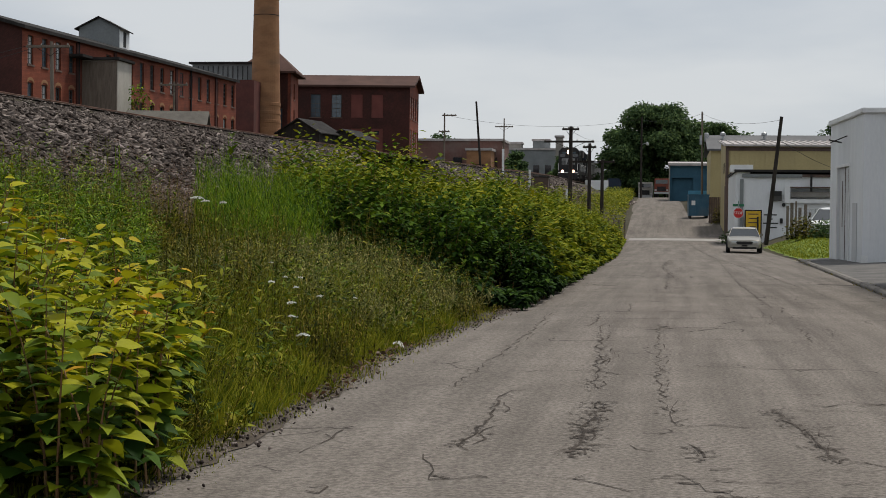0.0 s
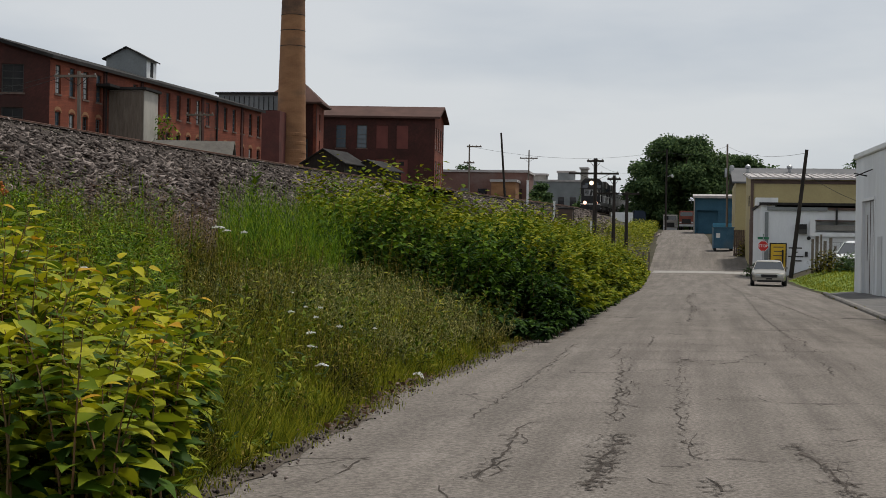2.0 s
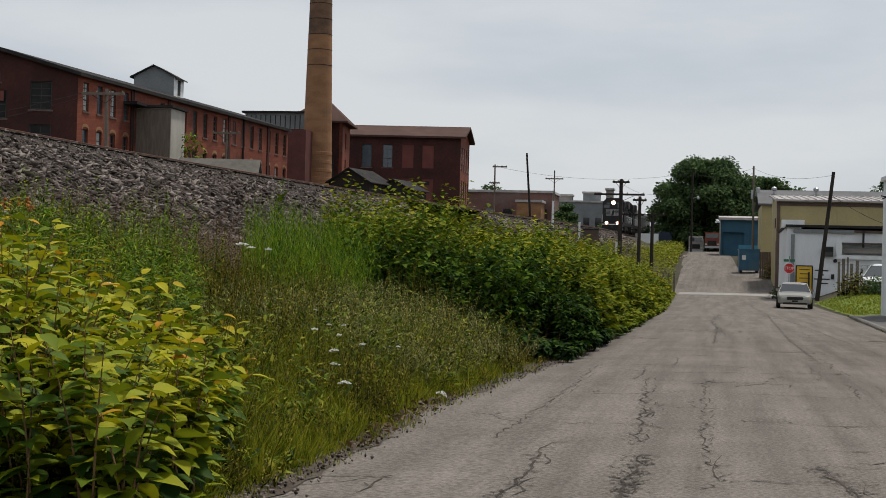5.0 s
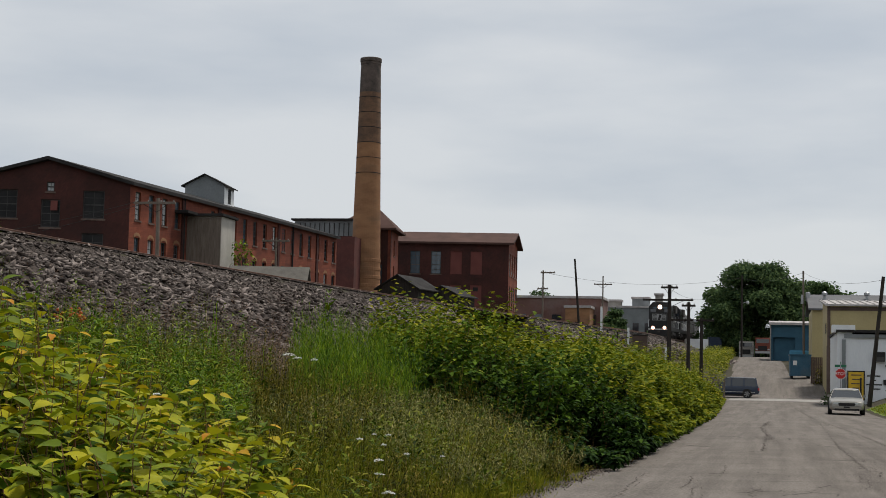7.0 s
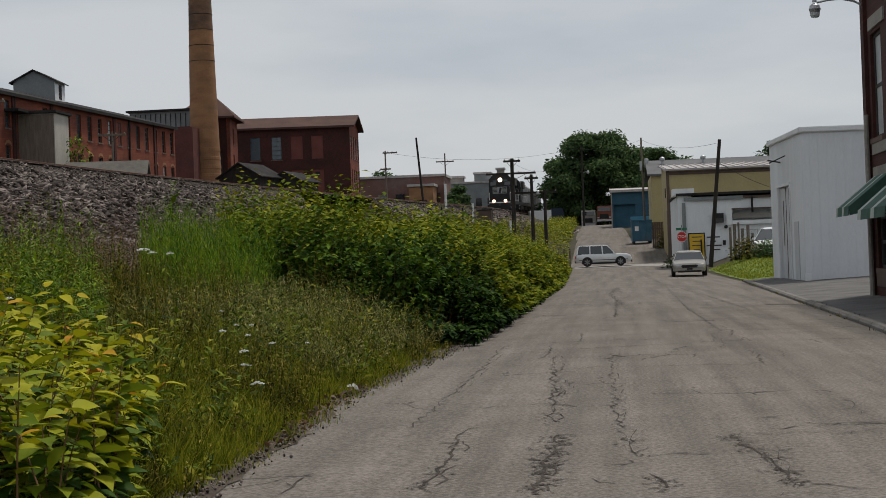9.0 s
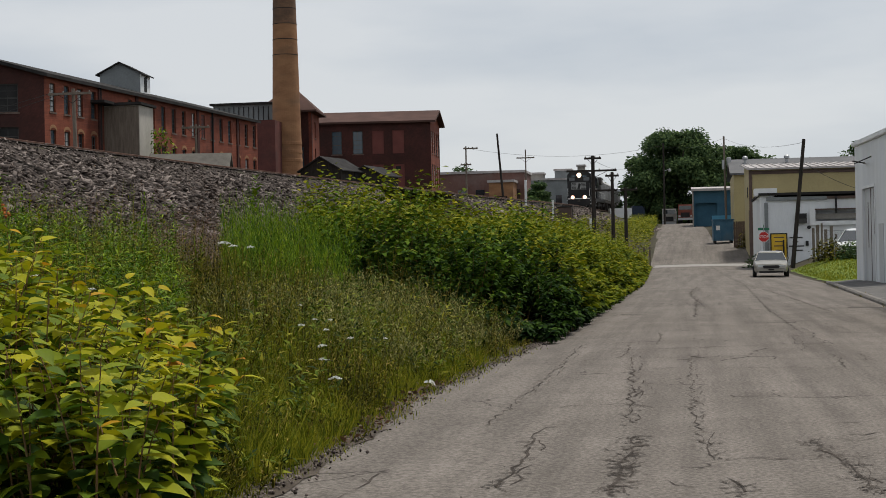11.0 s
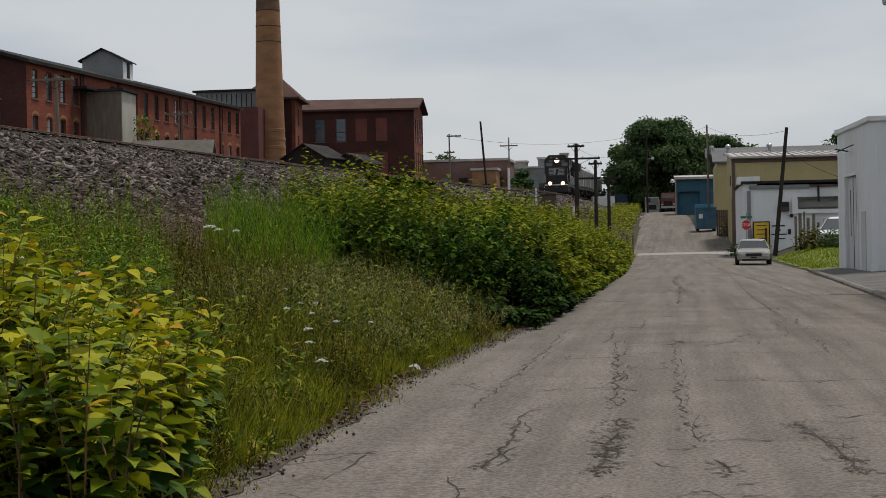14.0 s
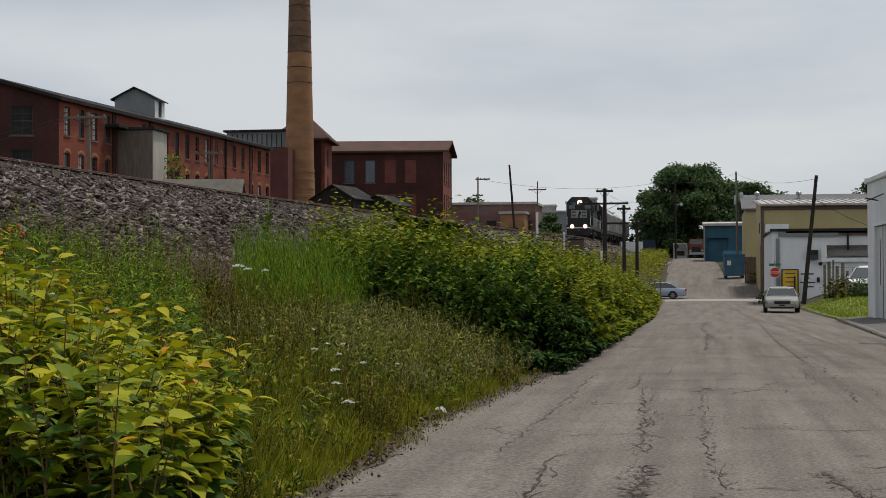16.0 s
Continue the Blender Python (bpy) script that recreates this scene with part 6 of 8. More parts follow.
bs, h, ld, ln_ = clumped(rs, cx, cy, ch, 4, 0.07)
v, f = stalk_leaves(bs, h, ld, ln_ * 0.5, 27, 0.21, 0.45, rs, (SPRAY_V, SPRAY_F), t0=0.06, wide=0.36, taper=0.6)
tagged(mesh_of("bank_weeds", v, f, M_BANK), "upright green weeds on the bank below the ballast", "weeds", kind="stuff")
v, f = stalk_ribbons(bs, h, ld, ln_ * 0.5, 0.008, rs, 2)
tagged(mesh_of("bank_weed_stems", v, f, M_WEED), "thin stems of the bank weeds", "weeds", kind="stuff")
n = 1500
y = rs.uniform(35, 110, n)
x = track_at(y)[0] + 8.4 + rs.normal(0, 0.8, n) - 3.0 * rs.rand(n) ** 8
h = rs.uniform(0.2, 0.8, n)
v, f = stalk_leaves(on_ground(x, y), h, rs.rand(n) * 6.28, rs.uniform(0.1, 0.4, n), 9, 0.22, 0.2, rs, (SPRAY_V, SPRAY_F), t0=0.1, wide=0.5)
tagged(mesh_of("toe_weeds", v, f, M_DEAD), "dead brown scrub at the foot of the ballast", "weeds", kind="stuff")
# dead brown stalks and low brambles in the hollow
n = 3600
y = 27 + 55 * rs.rand(n) ** 1.2
x = -y * (0.322 + rs.uniform(-0.05, 0.05, n))
keep = x > track_at(y)[0] + 7.5
x, y = x[keep], y[keep]
h = rs.uniform(0.15, 0.65, len(x)) * (1 + 0.8 * rough_field(x, y, 0.4, 53))
v, f = stalk_leaves(on_ground(x, y), h, rs.rand(len(x)) * 6.28, rs.uniform(0.1, 0.4, len(x)), 9, 0.18, 0.3, rs, (SPRAY_V, SPRAY_F), t0=0.05, wide=0.5)
tagged(mesh_of("dead_stalks", v, f, M_DEAD), "dead brown stalks in the hollow below the ballast", "weeds", kind="stuff")
n = 1800
y = rs.uniform(95, 215, n)
x = np.maximum(track_at(y)[0] + 6.5, -20) + rs.rand(n) * np.maximum(np.interp(y, EDGE_Y, EDGE_L) - 0.5 - np.maximum(track_at(y)[0] + 6.5, -20), 0.5)
keep = np.abs(y - 133) > 5.5
x, y = x[keep], y[keep]
h = rs.uniform(0.6, 1.7, len(x))
v, f = stalk_leaves(on_ground(x, y), h, rs.rand(len(x)) * 6.28, rs.uniform(0.1, 0.5, len(x)), 13, 0.46, 0.1, rs, (SPRAY_V, SPRAY_F), t0=0.1, wide=0.6)
tagged(mesh_of("far_bank_scrub", v, f, M_GRASS), "light-green scrub on the bank beyond the side street", "scrub", kind="stuff")


def tall_weed(x, y, h, leaf, per, material, label, spike=False, orange=False):
    w = base("tall_weed", x, y, float(ground_z(x, y)))
    tagged(w, label, "weed", group="single tall weeds")
    rw = np.random.RandomState(int(abs(x * 37 + y * 11)) % 9999)
    b0, one = np.zeros((1, 3)), np.ones(1)
    v, f = stalk_ribbons(b0, one * h, one * rw.rand() * 6, one * 0.08, 0.02, rw, 5)
    mesh_of("stem", v, f, M_GOLDEN, w)
    v, f = stalk_leaves(b0, one * h, one * 0, one * 0.08, per, leaf, 0.5, rw, (SPRAY_V, SPRAY_F), t0=0.03, wide=0.7, taper=0.7 if spike else 0.35)
    mesh_of("foliage", v, f, material, w, young_lit=np.linspace(0.2, 1, per))["kind"] = "stuff"
    if orange:
        bm = bmesh.new()
        for k in range(26):
            p = Vector((rw.normal(0, 0.16), rw.normal(0, 0.16), h + rw.normal(0, 0.08)))
            bmesh.ops.create_icosphere(bm, subdivisions=1, radius=0.035, matrix=Matrix.Translation(p))
        part("flower_cluster", bm, M_ORANGE, w, "orange-red leaf and flower cluster")


for x, y, h, lf, per in ((-14.2, 26.5, 3.1, 0.3, 90), (-12.3, 24.5, 2.0, 0.2, 60), (-11.5, 25.2, 2.1, 0.2, 60), (-9.6, 26.0, 2.2, 0.18, 40), (-14.8, 27.0, 2.4, 0.24, 60)):
    tall_weed(x, y, h * 1.1, lf * 1.25, per * 2, M_LEAF_KNOT if h > 2.3 else M_GOLDEN, "single tall dark-green spiky weed", True)
rp = random.Random(8)
for k in range(16):
    y = rp.uniform(21, 33)
    tall_weed(-y * rp.uniform(0.3, 0.56), y, rp.uniform(1.5, 2.4), rp.uniform(0.16, 0.26), 70, M_BANK, "single upright leafy green weed on the bank", True)
for k in range(14):
    y = rp.uniform(17, 24)
    tall_weed(-y * rp.uniform(0.42, 0.57), y, rp.uniform(1.5, 2.3), rp.uniform(0.2, 0.3), 90, M_LEAF_SUN if k % 3 else M_GOLDEN, "upright leafy yellow-green weed above the shrub", True)
tall_weed(-12.2, 25.8, 1.6, 0.22, 40, M_LEAF_KNOT, "weed with orange-red top on the bank", False, True)
tall_weed(-11.2, 24.6, 1.75, 0.3, 60, M_GOLDEN, "rounded yellow-green weed on the bank")
tall_weed(-11.9, 41.0, 3.2, 0.4, 60, M_LEAF_KNOT, "dark sapling at the foot of the ballast")


def wild_carrot(x, y, z_top, r):
    z0 = float(ground_z(x, y))
    w = base("wild_carrot", x, y, z0)
    tagged(w, "white wild carrot umbel on a thin stem", "wild flower", group="wild carrots on the verge")
    h = z_top - z0
    part("stem", tubes(((0, 0, 0), (0.03, 0.02, h * 0.6), 0.006), ((0.03, 0.02, h * 0.6), (0, 0, h - 0.06), 0.004), n=5), M_GRASS, w)
    rw = random.Random(int(x * 100 + y * 10))
    um = bmesh.new()
    for k in range(30):
        a, q = rw.random() * 6.28, math.sqrt(rw.random())
        p = (math.cos(a) * q * r, math.sin(a) * q * r, h - 0.12 * q * q * r * 8 * 0.3 + rw.gauss(0, 0.004))
        bmesh.ops.create_icosphere(um, subdivisions=1, radius=0.17 * r, matrix=Matrix.Translation(p) @ Matrix.Diagonal((1, 1, 0.5, 1)))
    part("flower_head", um, M_LACE, w, "flat white flower head")


for x, y, z, r in ((-3.32, 13.9, 0.56, 0.06), (-3.72, 15.1, 0.65, 0.055), (-3.75, 15.2, 0.78, 0.05), (-3.55, 15.6, 0.83, 0.035), (-3.9, 16.0, 0.9, 0.035), (-4.2, 16.1, 0.95, 0.04), (-4.0, 16.6, 0.98, 0.03), (-5.37, 17.2, 1.86, 0.07), (-5.3, 17.3, 1.82, 0.05), (-5.0, 17.0, 1.8, 0.04), (-6.3, 15.5, 1.38, 0.06), (-7.9, 16.0, 1.75, 0.06), (-4.4, 17.5, 0.95, 0.03), (-5.9, 13.2, 1.55, 0.05), (-3.45, 16.9, 0.75, 0.03), (-4.7, 18.0, 1.1, 0.03)):
    wild_carrot(x, y, z, r)

# crumbled dirt where the asphalt gives way to the verge
dirt = strip("edge_dirt", steps((7, 60, 0.25)), lambda y: np.interp(y, EDGE_Y, EDGE_L) - 0.35, lambda y: np.interp(y, EDGE_Y, EDGE_L) + 0.1 + ragged(y, 15, 0.22), M_DIRT, 0.02, 4, lambda x, y: road_z(y) + 0.03 - 0.0022 * (x - 1) ** 2)
tagged(dirt, "crumbled brown dirt along the asphalt edge", "dirt", kind="structure")

# litter and grit at the asphalt edge
lit = bmesh.new()
rl = random.Random(5)
vs = [lit.verts.new((0.16 * math.cos(k * 0.7) * rl.uniform(0.6, 1.1), 0.12 * math.sin(k * 0.7) * rl.uniform(0.6, 1.1), rl.uniform(0.0, 0.09))) for k in range(9)]
c = lit.verts.new((0, 0, 0.12))
for k in range(9):
    lit.faces.new((vs[k], vs[(k + 1) % 9], c))
bmesh.ops.solidify(lit, geom=lit.faces[:], thickness=0.006)
pp = part("paper_cup", lit, M_SIGN_WHITE)
pp.matrix_world = pose(-3.35, 19.1, 0.04, 10, 15, 40) @ Matrix.Scale(0.62, 4)
tagged(pp, "crushed white paper cup on the asphalt edge", "litter")
n = 900
y = 8.5 + 22 * rs.rand(n)
x = np.interp(y, EDGE_Y, EDGE_L) + 0.0 + rs.normal(0.02, 0.12, n)
v, f = spread(ROCK_V, ROCK_F, np.stack([x, y, road_z(y) + 0.03], -1), turns_of(rs.rand(n) * 6, rs.rand(n) * 6, rs.rand(n) * 6), rs.uniform(0.005, 0.018, (n, 3)))
tagged(mesh_of("edge_grit", v, f, M_STONE), "loose grit and crumbs along the asphalt edge", "grit", kind="stuff")
n = 260
y = 13 + 6 * rs.rand(n)
x = np.interp(y, EDGE_Y, EDGE_L) - 0.05 + rs.normal(0, 0.12, n)
v, f = spread(SPRAY_V, SPRAY_F, np.stack([x, y, road_z(y) + 0.06], -1), turns_of(rs.rand(n) * 6, rs.normal(0, 0.5, n), rs.normal(0, 0.5, n)), rs.uniform(0.04, 0.09, n))
tagged(mesh_of("dead_leaves", v, f, M_DEAD), "reddish dead leaves at the asphalt edge", "leaves", kind="stuff")


# trees
def tree(x, y, z, height, width, seed, lumps, label, leaf=0.55, per=420, low=0.12):
    rt = np.random.RandomState(seed)
    t = base("tree", x, y, z)
    tagged(t, label, "tree", group="trees")
    tr = bmesh.new()
    tube(tr, (0, 0, -0.5), (0.2, 0, height * 0.35), height * 0.035, height * 0.022, 10)
    for k in range(9):
        a = rt.rand() * 6.28
        s = height * rt.uniform(0.18, 0.4)
        tip = (math.cos(a) * width * 0.33 * rt.uniform(0.5, 1), math.sin(a) * width * 0.33, s + height * rt.uniform(0.2, 0.45))
        tube(tr, (0.15, 0, s), tip, height * 0.014, height * 0.004, 6)
    part("trunk", tr, M_BARK, t)
    places, norm = [], []
    for k in range(lumps):
        a, q = rt.rand() * 6.28, rt.rand() ** 0.5
        zc = low + (0.93 - low) * rt.rand()
        prof = math.sin(math.pi * min(1, (zc - low * 0.4) / (1.02 - low * 0.4)) ** 0.8) ** 0.6
        c = np.array([math.cos(a) * q * width * 0.42 * prof, math.sin(a) * q * width * 0.42 * prof, zc * height])
        r = height * rt.uniform(0.07, 0.14)
        u = rt.normal(0, 1, (per, 3))
        u /= np.linalg.norm(u, axis=1)[:, None]
        places.append(c + u * r * rt.uniform(0.55, 1.12, (per, 1)) * [1.15, 1.15, 0.85])
        norm.append(u)
    p, u = np.concatenate(places), np.concatenate(norm)
    m = len(p)
    v, f = spread(SPRAY_V, SPRAY_F, p, turns_of(np.arctan2(u[:, 1], u[:, 0]) - 1.57 + rt.normal(0, 0.5, m), rt.normal(-0.35, 0.5, m), rt.normal(0, 0.5, m)), leaf * rt.uniform(0.6, 1.3, m) * np.array([1.0]))
    mesh_of("crown", v, f, M_TREE, t)["kind"] = "stuff"
    return t


tree(-2.8, 262, 5.4, 16.4, 19.0, 1, 135, "large dense dark-green broadleaf tree at the street's end", 0.56, 540, 0.03)
tree(-9.0, 275, 5.6, 12.5, 8.0, 2, 26, "dark-green broadleaf tree beside the railway", 0.7, 300, 0.02)
tree(7.6, 285, 6, 14.2, 15.0, 3, 60, "dark-green tree behind the blue shed", 0.55, 480, 0.05)
tree(13.0, 292, 6, 12.6, 8.0, 4, 24, "dark-green tree behind the warehouses", 0.75, 300)
for k, (x, y, h, w) in enumerate(((20, 240, 11.0, 12), (26.5, 243, 13.0, 11), (34, 240, 12, 12))):
    tree(x, y, 5, h, w, 20 + k, 26, "dark-green tree beyond the warehouses", 0.7, 260)
tree(-58, 395, 5, 19.5, 13, 31, 26, "hazy green tree beyond the mill", 0.9, 260)
tree(-26.5, 262, 6.5, 7.6, 4.6, 33, 16, "green tree beside the far factory", 0.6, 260)
tree(-19.5, 300, 6.5, 9.5, 9, 34, 22, "green tree beside the railway", 0.7, 260)
tree(-30, 300, 6.5, 6.5, 7, 35, 16, "green tree below the far factory", 0.7, 260)
tree(0.6, 232, 5.5, 3.4, 3.5, 36, 12, "small rounded green tree behind the trucks", 0.4, 160)
sap = tree(-46.2, 131.4, MILL_Z, 6.6, 1.9, 37, 10, "thin yellow-green sapling against the mill wall", 0.3, 60)
for o_ in sap.children:
    if o_.name.startswith("crown"):
        o_.data.materials[0] = M_GOLDEN


def bush(x, y, w, h, seed, material, label, leaf=0.2, count=900):
    rb = np.random.RandomState(seed)
    b = base("bush", x, y, float(ground_z(x, y)))
    tagged(b, label, "bush", group="yard bushes")
    u = rb.normal(0, 1, (count, 3))
    u /= np.linalg.norm(u, axis=1)[:, None]
    u[:, 2] = np.abs(u[:, 2])
    p = u * rb.uniform(0.5, 1.1, (count, 1)) * [w / 2, w / 3, h]
    v, f = spread(SPRAY_V, SPRAY_F, p, turns_of(rb.rand(count) * 6.28, rb.normal(0.1, 0.5, count), rb.normal(0, 0.4, count)), leaf * rb.uniform(0.6, 1.3, count))
    mesh_of("foliage", v, f, material, b)["kind"] = "stuff"
    part("stem", tubes(*[((0, 0, -0.05), (rb.normal(0, w / 6), rb.normal(0, w / 8), h * 0.7), 0.02, 0.008) for k in range(7)], n=5), M_BARK, b)


bush(8.1, 97, 2.4, 1.3, 1, M_WEED, "dull green scrubby bush by the fence")
bush(9.6, 96, 2.6, 1.1, 2, M_TREE, "low dark bush beside the parked van")
bush(11.3, 95.5, 2.6, 0.9, 5, M_TREE, "low dark bush at the lawn's edge")
bush(4.6, 118, 2.0, 1.0, 3, M_TREE, "dark scrub at the side street corner", 0.2, 600)
bush(4.7, 149, 1.6, 1.6, 4, M_WEED, "green scrub beside the dumpster", 0.2, 500)

# lawn blades
n = 16000
y = rs.uniform(75, 102, n)
x = np.interp(y, EDGE_Y, EDGE_R) + 0.3 + rs.rand(n) * 7.5
v, f = spread(BLADE_V, BLADE_F, on_ground(x, y) + [0, 0, 0.03], turns_of(rs.rand(n) * 6.28, rs.normal(0, 0.4, n), rs.normal(0, 0.4, n)), np.stack([np.full(n, 0.035), *[rs.uniform(0.05, 0.16, n)] * 2], -1))
tagged(mesh_of("lawn_grass", v, f, M_GRASS), "short bright grass blades of the lawn", "grass", kind="stuff")

# weeds in the kerb line
n = 2600
y = rs.uniform(27, 74, n)
x = np.interp(y, EDGE_Y, EDGE_R) + 0.1 + rs.normal(0.06, 0.1, n)
keep = np.array([noise.noise(Vector((b * 0.35, 3.3, 0))) for b in y]) > -0.05
x, y = x[keep], y[keep]
v, f = spread(BLADE_V, BLADE_F, np.stack([x, y, road_z(y) + 0.02], -1), turns_of(rs.rand(len(x)) * 6.28, rs.normal(0, 0.5, len(x)), rs.normal(0, 0.5, len(x))), np.stack([np.full(len(x), 0.02), *[rs.uniform(0.03, 0.12, len(x))] * 2], -1))
tagged(mesh_of("kerb_weeds", v, f, M_WEED), "dry tufts of grass in the kerb line", "weeds", kind="stuff")


# ---------------------------------------------------------------- poles, wires, signs
def pole(x, y, z0, z1, r, label, arms=(), lean=(0, 0), material=None, braces=True, turn=0):
    """arms: (height below the top, half length left, right)."""
    p = base("utility_pole", x, y, z0, turn)
    tagged(p, label, "utility pole", group="poles along the railway and street")
    h = z1 - z0
    part("shaft", tubes(((0, 0, -0.5), (lean[0], lean[1], h), r, r * 0.72), n=10), material or M_POLE, p)
    for below, a, b in arms:
        t = (h - below) / h
        c = (lean[0] * t, lean[1] * t)
        arm_ = part("crossarm", boxes((c[0] - a, c[0] + b, c[1] - r - 0.11, c[1] - r * 0.7, h - below - 0.085, h - below + 0.085), bevel=0.01), material or M_POLE, p)
        for k in range(4):
            q = c[0] - a + 0.12 + (a + b - 0.24) * k / 3
            part("insulator", lathe(bmesh.new(), [(0.035, h - below + 0.06), (0.06, h - below + 0.1), (0.045, h - below + 0.16), (0.02, h - below + 0.2)], 8, q, c[1] - r - 0.04), M_CONCRETE_OLD, arm_)
        if braces and a > 0.4 and b > 0.4:
            part("brace", tubes(((c[0] - a * 0.6, c[1] - r - 0.03, h - below - 0.06), (c[0], c[1] - r - 0.03, h - below - 0.65), 0.02), ((c[0] + b * 0.6, c[1] - r - 0.03, h - below - 0.06), (c[0], c[1] - r - 0.03, h - below - 0.65), 0.02), n=5), M_POLE, p)
    return p


pa = pole(-8.85, 138.5, 3.6, 10.25, 0.21, "dark wooden line pole with two crossarms by the railway", ((0.25, 0.75, 0.75), (1.35, 2.35, 2.1)))
pb = pole(-7.15, 138.2, 2.0, 8.75, 0.18, "dark wooden line pole with short crossarm", ((0.35, 0.6, 0.6),))
pc = pole(-6.05, 139, 1.4, 7.35, 0.18, "short dark pole with long crossarm and lamp", ((0.2, 2.7, 1.1),))
part("lamp_head", lathe(bmesh.new(), [(0.12, 5.55), (0.26, 5.62), (0.2, 5.85), (0.07, 5.95)], 14, -0.6, -0.1), M_STEEL, pc)
pole(-29.2, 200, 7.0, 15.8, 0.13, "grey wooden pole with crossarm and box beyond the track", ((0.3, 0.3, 1.6), (2.4, 0.7, 0.7)), material=M_POLE_GREY)
pole(-22.7, 187, 7.0, 16.3, 0.16, "leaning bare wooden pole beyond the track", (), (-0.75, 0), M_POLE)
pole(-25.8, 241, 7.2, 17.9, 0.13, "grey pole with white-tipped crossarm", ((1.3, 1.4, 1.4),), (0, 0), M_POLE_GREY)
pole(-41.5, 100.5, 7.0, 13.55, 0.16, "weathered wooden pole with wide crossarm beside the mill", ((0.35, 1.7, 1.35),), (-0.15, 0), M_POLE_GREY)
pole(-44.0, 134, 7.0, 13.9, 0.13, "weathered pole with crossarm against the mill", ((0.3, 1.3, 1.3),), (0, 0), M_POLE_GREY)
lp = pole(6.0, 100, 0.9, 8.5, 0.15, "leaning dark wooden pole beside the lawn", (), (0.85, 0))
pd = pole(-4.1, 218, 5.3, 16.6, 0.15, "wooden pole with a lamp at the street's end", (), (-0.0, 0), M_POLE)
part("lamp_arm", tubes(((0, 0, 7.4), (0.7, 0, 7.7), 0.04), n=6), M_STEEL, pd)
part("lamp_head", lathe(bmesh.new(), [(0.14, 7.35), (0.2, 7.5), (0.1, 7.8)], 12, 0.8), M_PANE_PALE, pd)
pe = pole(3.4, 172, 3.2, 14.0, 0.14, "wooden pole with transformer and wires by the blue container", (), (-0.1, 0), M_POLE_GREY)
part("transformer", lathe(bmesh.new(), [(0.2, 7.5), (0.25, 7.55), (0.25, 8.4), (0.18, 8.5)], 12, 0.4), M_STEEL, pe)
part("meter_box", boxes((-0.35, -0.1, -0.3, -0.1, 7.2, 8.2)), M_STEEL, pe)


def wire(a, b, sag, r=0.011):
    cu = bpy.data.curves.new("wire", "CURVE")
    cu.dimensions, cu.bevel_depth, cu.bevel_resolution = "3D", r, 1
    sp = cu.splines.new("POLY")
    sp.points.add(16)
    for k in range(17):
        t = k / 16
        p = Vector(a).lerp(Vector(b), t)
        sp.points[k].co = (p.x, p.y, p.z - sag * 4 * t * (1 - t), 1)
    cu.materials.append(M_WIRE)
    ob = new("overhead_wire", cu)
    return tagged(ob, "thin black overhead wire between poles", "wire", group="overhead wires")


wire((-28.4, 200, 15.4), (-4.1, 218, 16.3), 1.2, 0.016)
wire((-4.1, 218, 16.2), (3.3, 172, 13.8), 0.6)
wire((3.3, 172, 13.8), (6.85, 100, 8.3), 0.6)
wire((6.8, 100, 7.0), (14, 112, 5.2), 0.5, 0.015)
wire((-8.85, 138.4, 9.9), (-9, 240, 15), 0.8)
wire((-42.9, 100.3, 13.35), (-66, 108, 10.8), 0.4, 0.016)
wire((-42.0, 100.3, 13.35), (-66, 108.6, 10.2), 0.5, 0.016)

# stop sign with street-name blades
stop = base("stop_sign", 4.62, 108.5, 0.62)
tagged(stop, "red octagonal stop sign with green street-name blades", "road sign")
part("post", tubes(((0, 0, -0.2), (0, 0, 2.5), 0.035), n=8), M_STEEL, stop)


def disc(r, n, y0, y1, cz, off=0.0):
    bm = bmesh.new()
    prism(bm, [(r * math.cos(off + k * math.tau / n), y0, cz + r * math.sin(off + k * math.tau / n)) for k in range(n)], (0, y1 - y0, 0))
    return bm


part("sign_rim", disc(0.38, 8, -0.05, -0.035, 1.85, math.pi / 8), M_SIGN_WHITE, stop)
part("sign_plate", disc(0.35, 8, -0.056, -0.051, 1.85, math.pi / 8), M_RED, stop)


def text(body, size, material, parent, m, name="lettering"):
    cu = bpy.data.curves.new(name, "FONT")
    cu.body, cu.size, cu.extrude, cu.align_x, cu.align_y = body, size, 0.004, "CENTER", "CENTER"
    cu.materials.append(material)
    ob = new(name, cu)
    ob.parent = parent
    ob.matrix_basis = m
    return ob


text("STOP", 0.27, M_SIGN_WHITE, stop, pose(0, -0.064, 1.85, 90))
part("street_blade", boxes((-0.38, 0.38, -0.012, 0.012, 2.3, 2.47)), M_SIGN_GREEN, stop)
part("street_blade", boxes((-0.012, 0.012, -0.38, 0.38, 2.5, 2.67)), M_SIGN_GREEN, stop)

board = base("notice_board", 5.3, 111.6, 0.9)
tagged(board, "large yellow board with dark lettering bars at the workshop", "sign board")
part("panel", boxes((-0.02, 1.0, 0, 0.08, -0.2, 1.75)), M_SIGN_YELLOW, board)
part("edge_frame", boxes((-0.1, -0.023, -0.02, 0.1, -0.2, 1.83), (1.003, 1.08, -0.02, 0.1, -0.2, 1.83), (-0.02, 1.0, -0.02, 0.1, 1.753, 1.83)), M_DARK, board)
for x0, x1, z in ((0.15, 0.85, 1.5), (0.2, 0.75, 1.2), (0.15, 0.8, 0.9), (0.25, 0.7, 0.6)):
    part("lettering_bar", boxes((x0, x1, -0.012, -0.002, z, z + 0.07)), M_STOREFRONT, board)
part("post", tubes(((0.8, -0.12, -0.5), (0.8, -0.12, 1.35), 0.06), n=8), M_DARK, board)

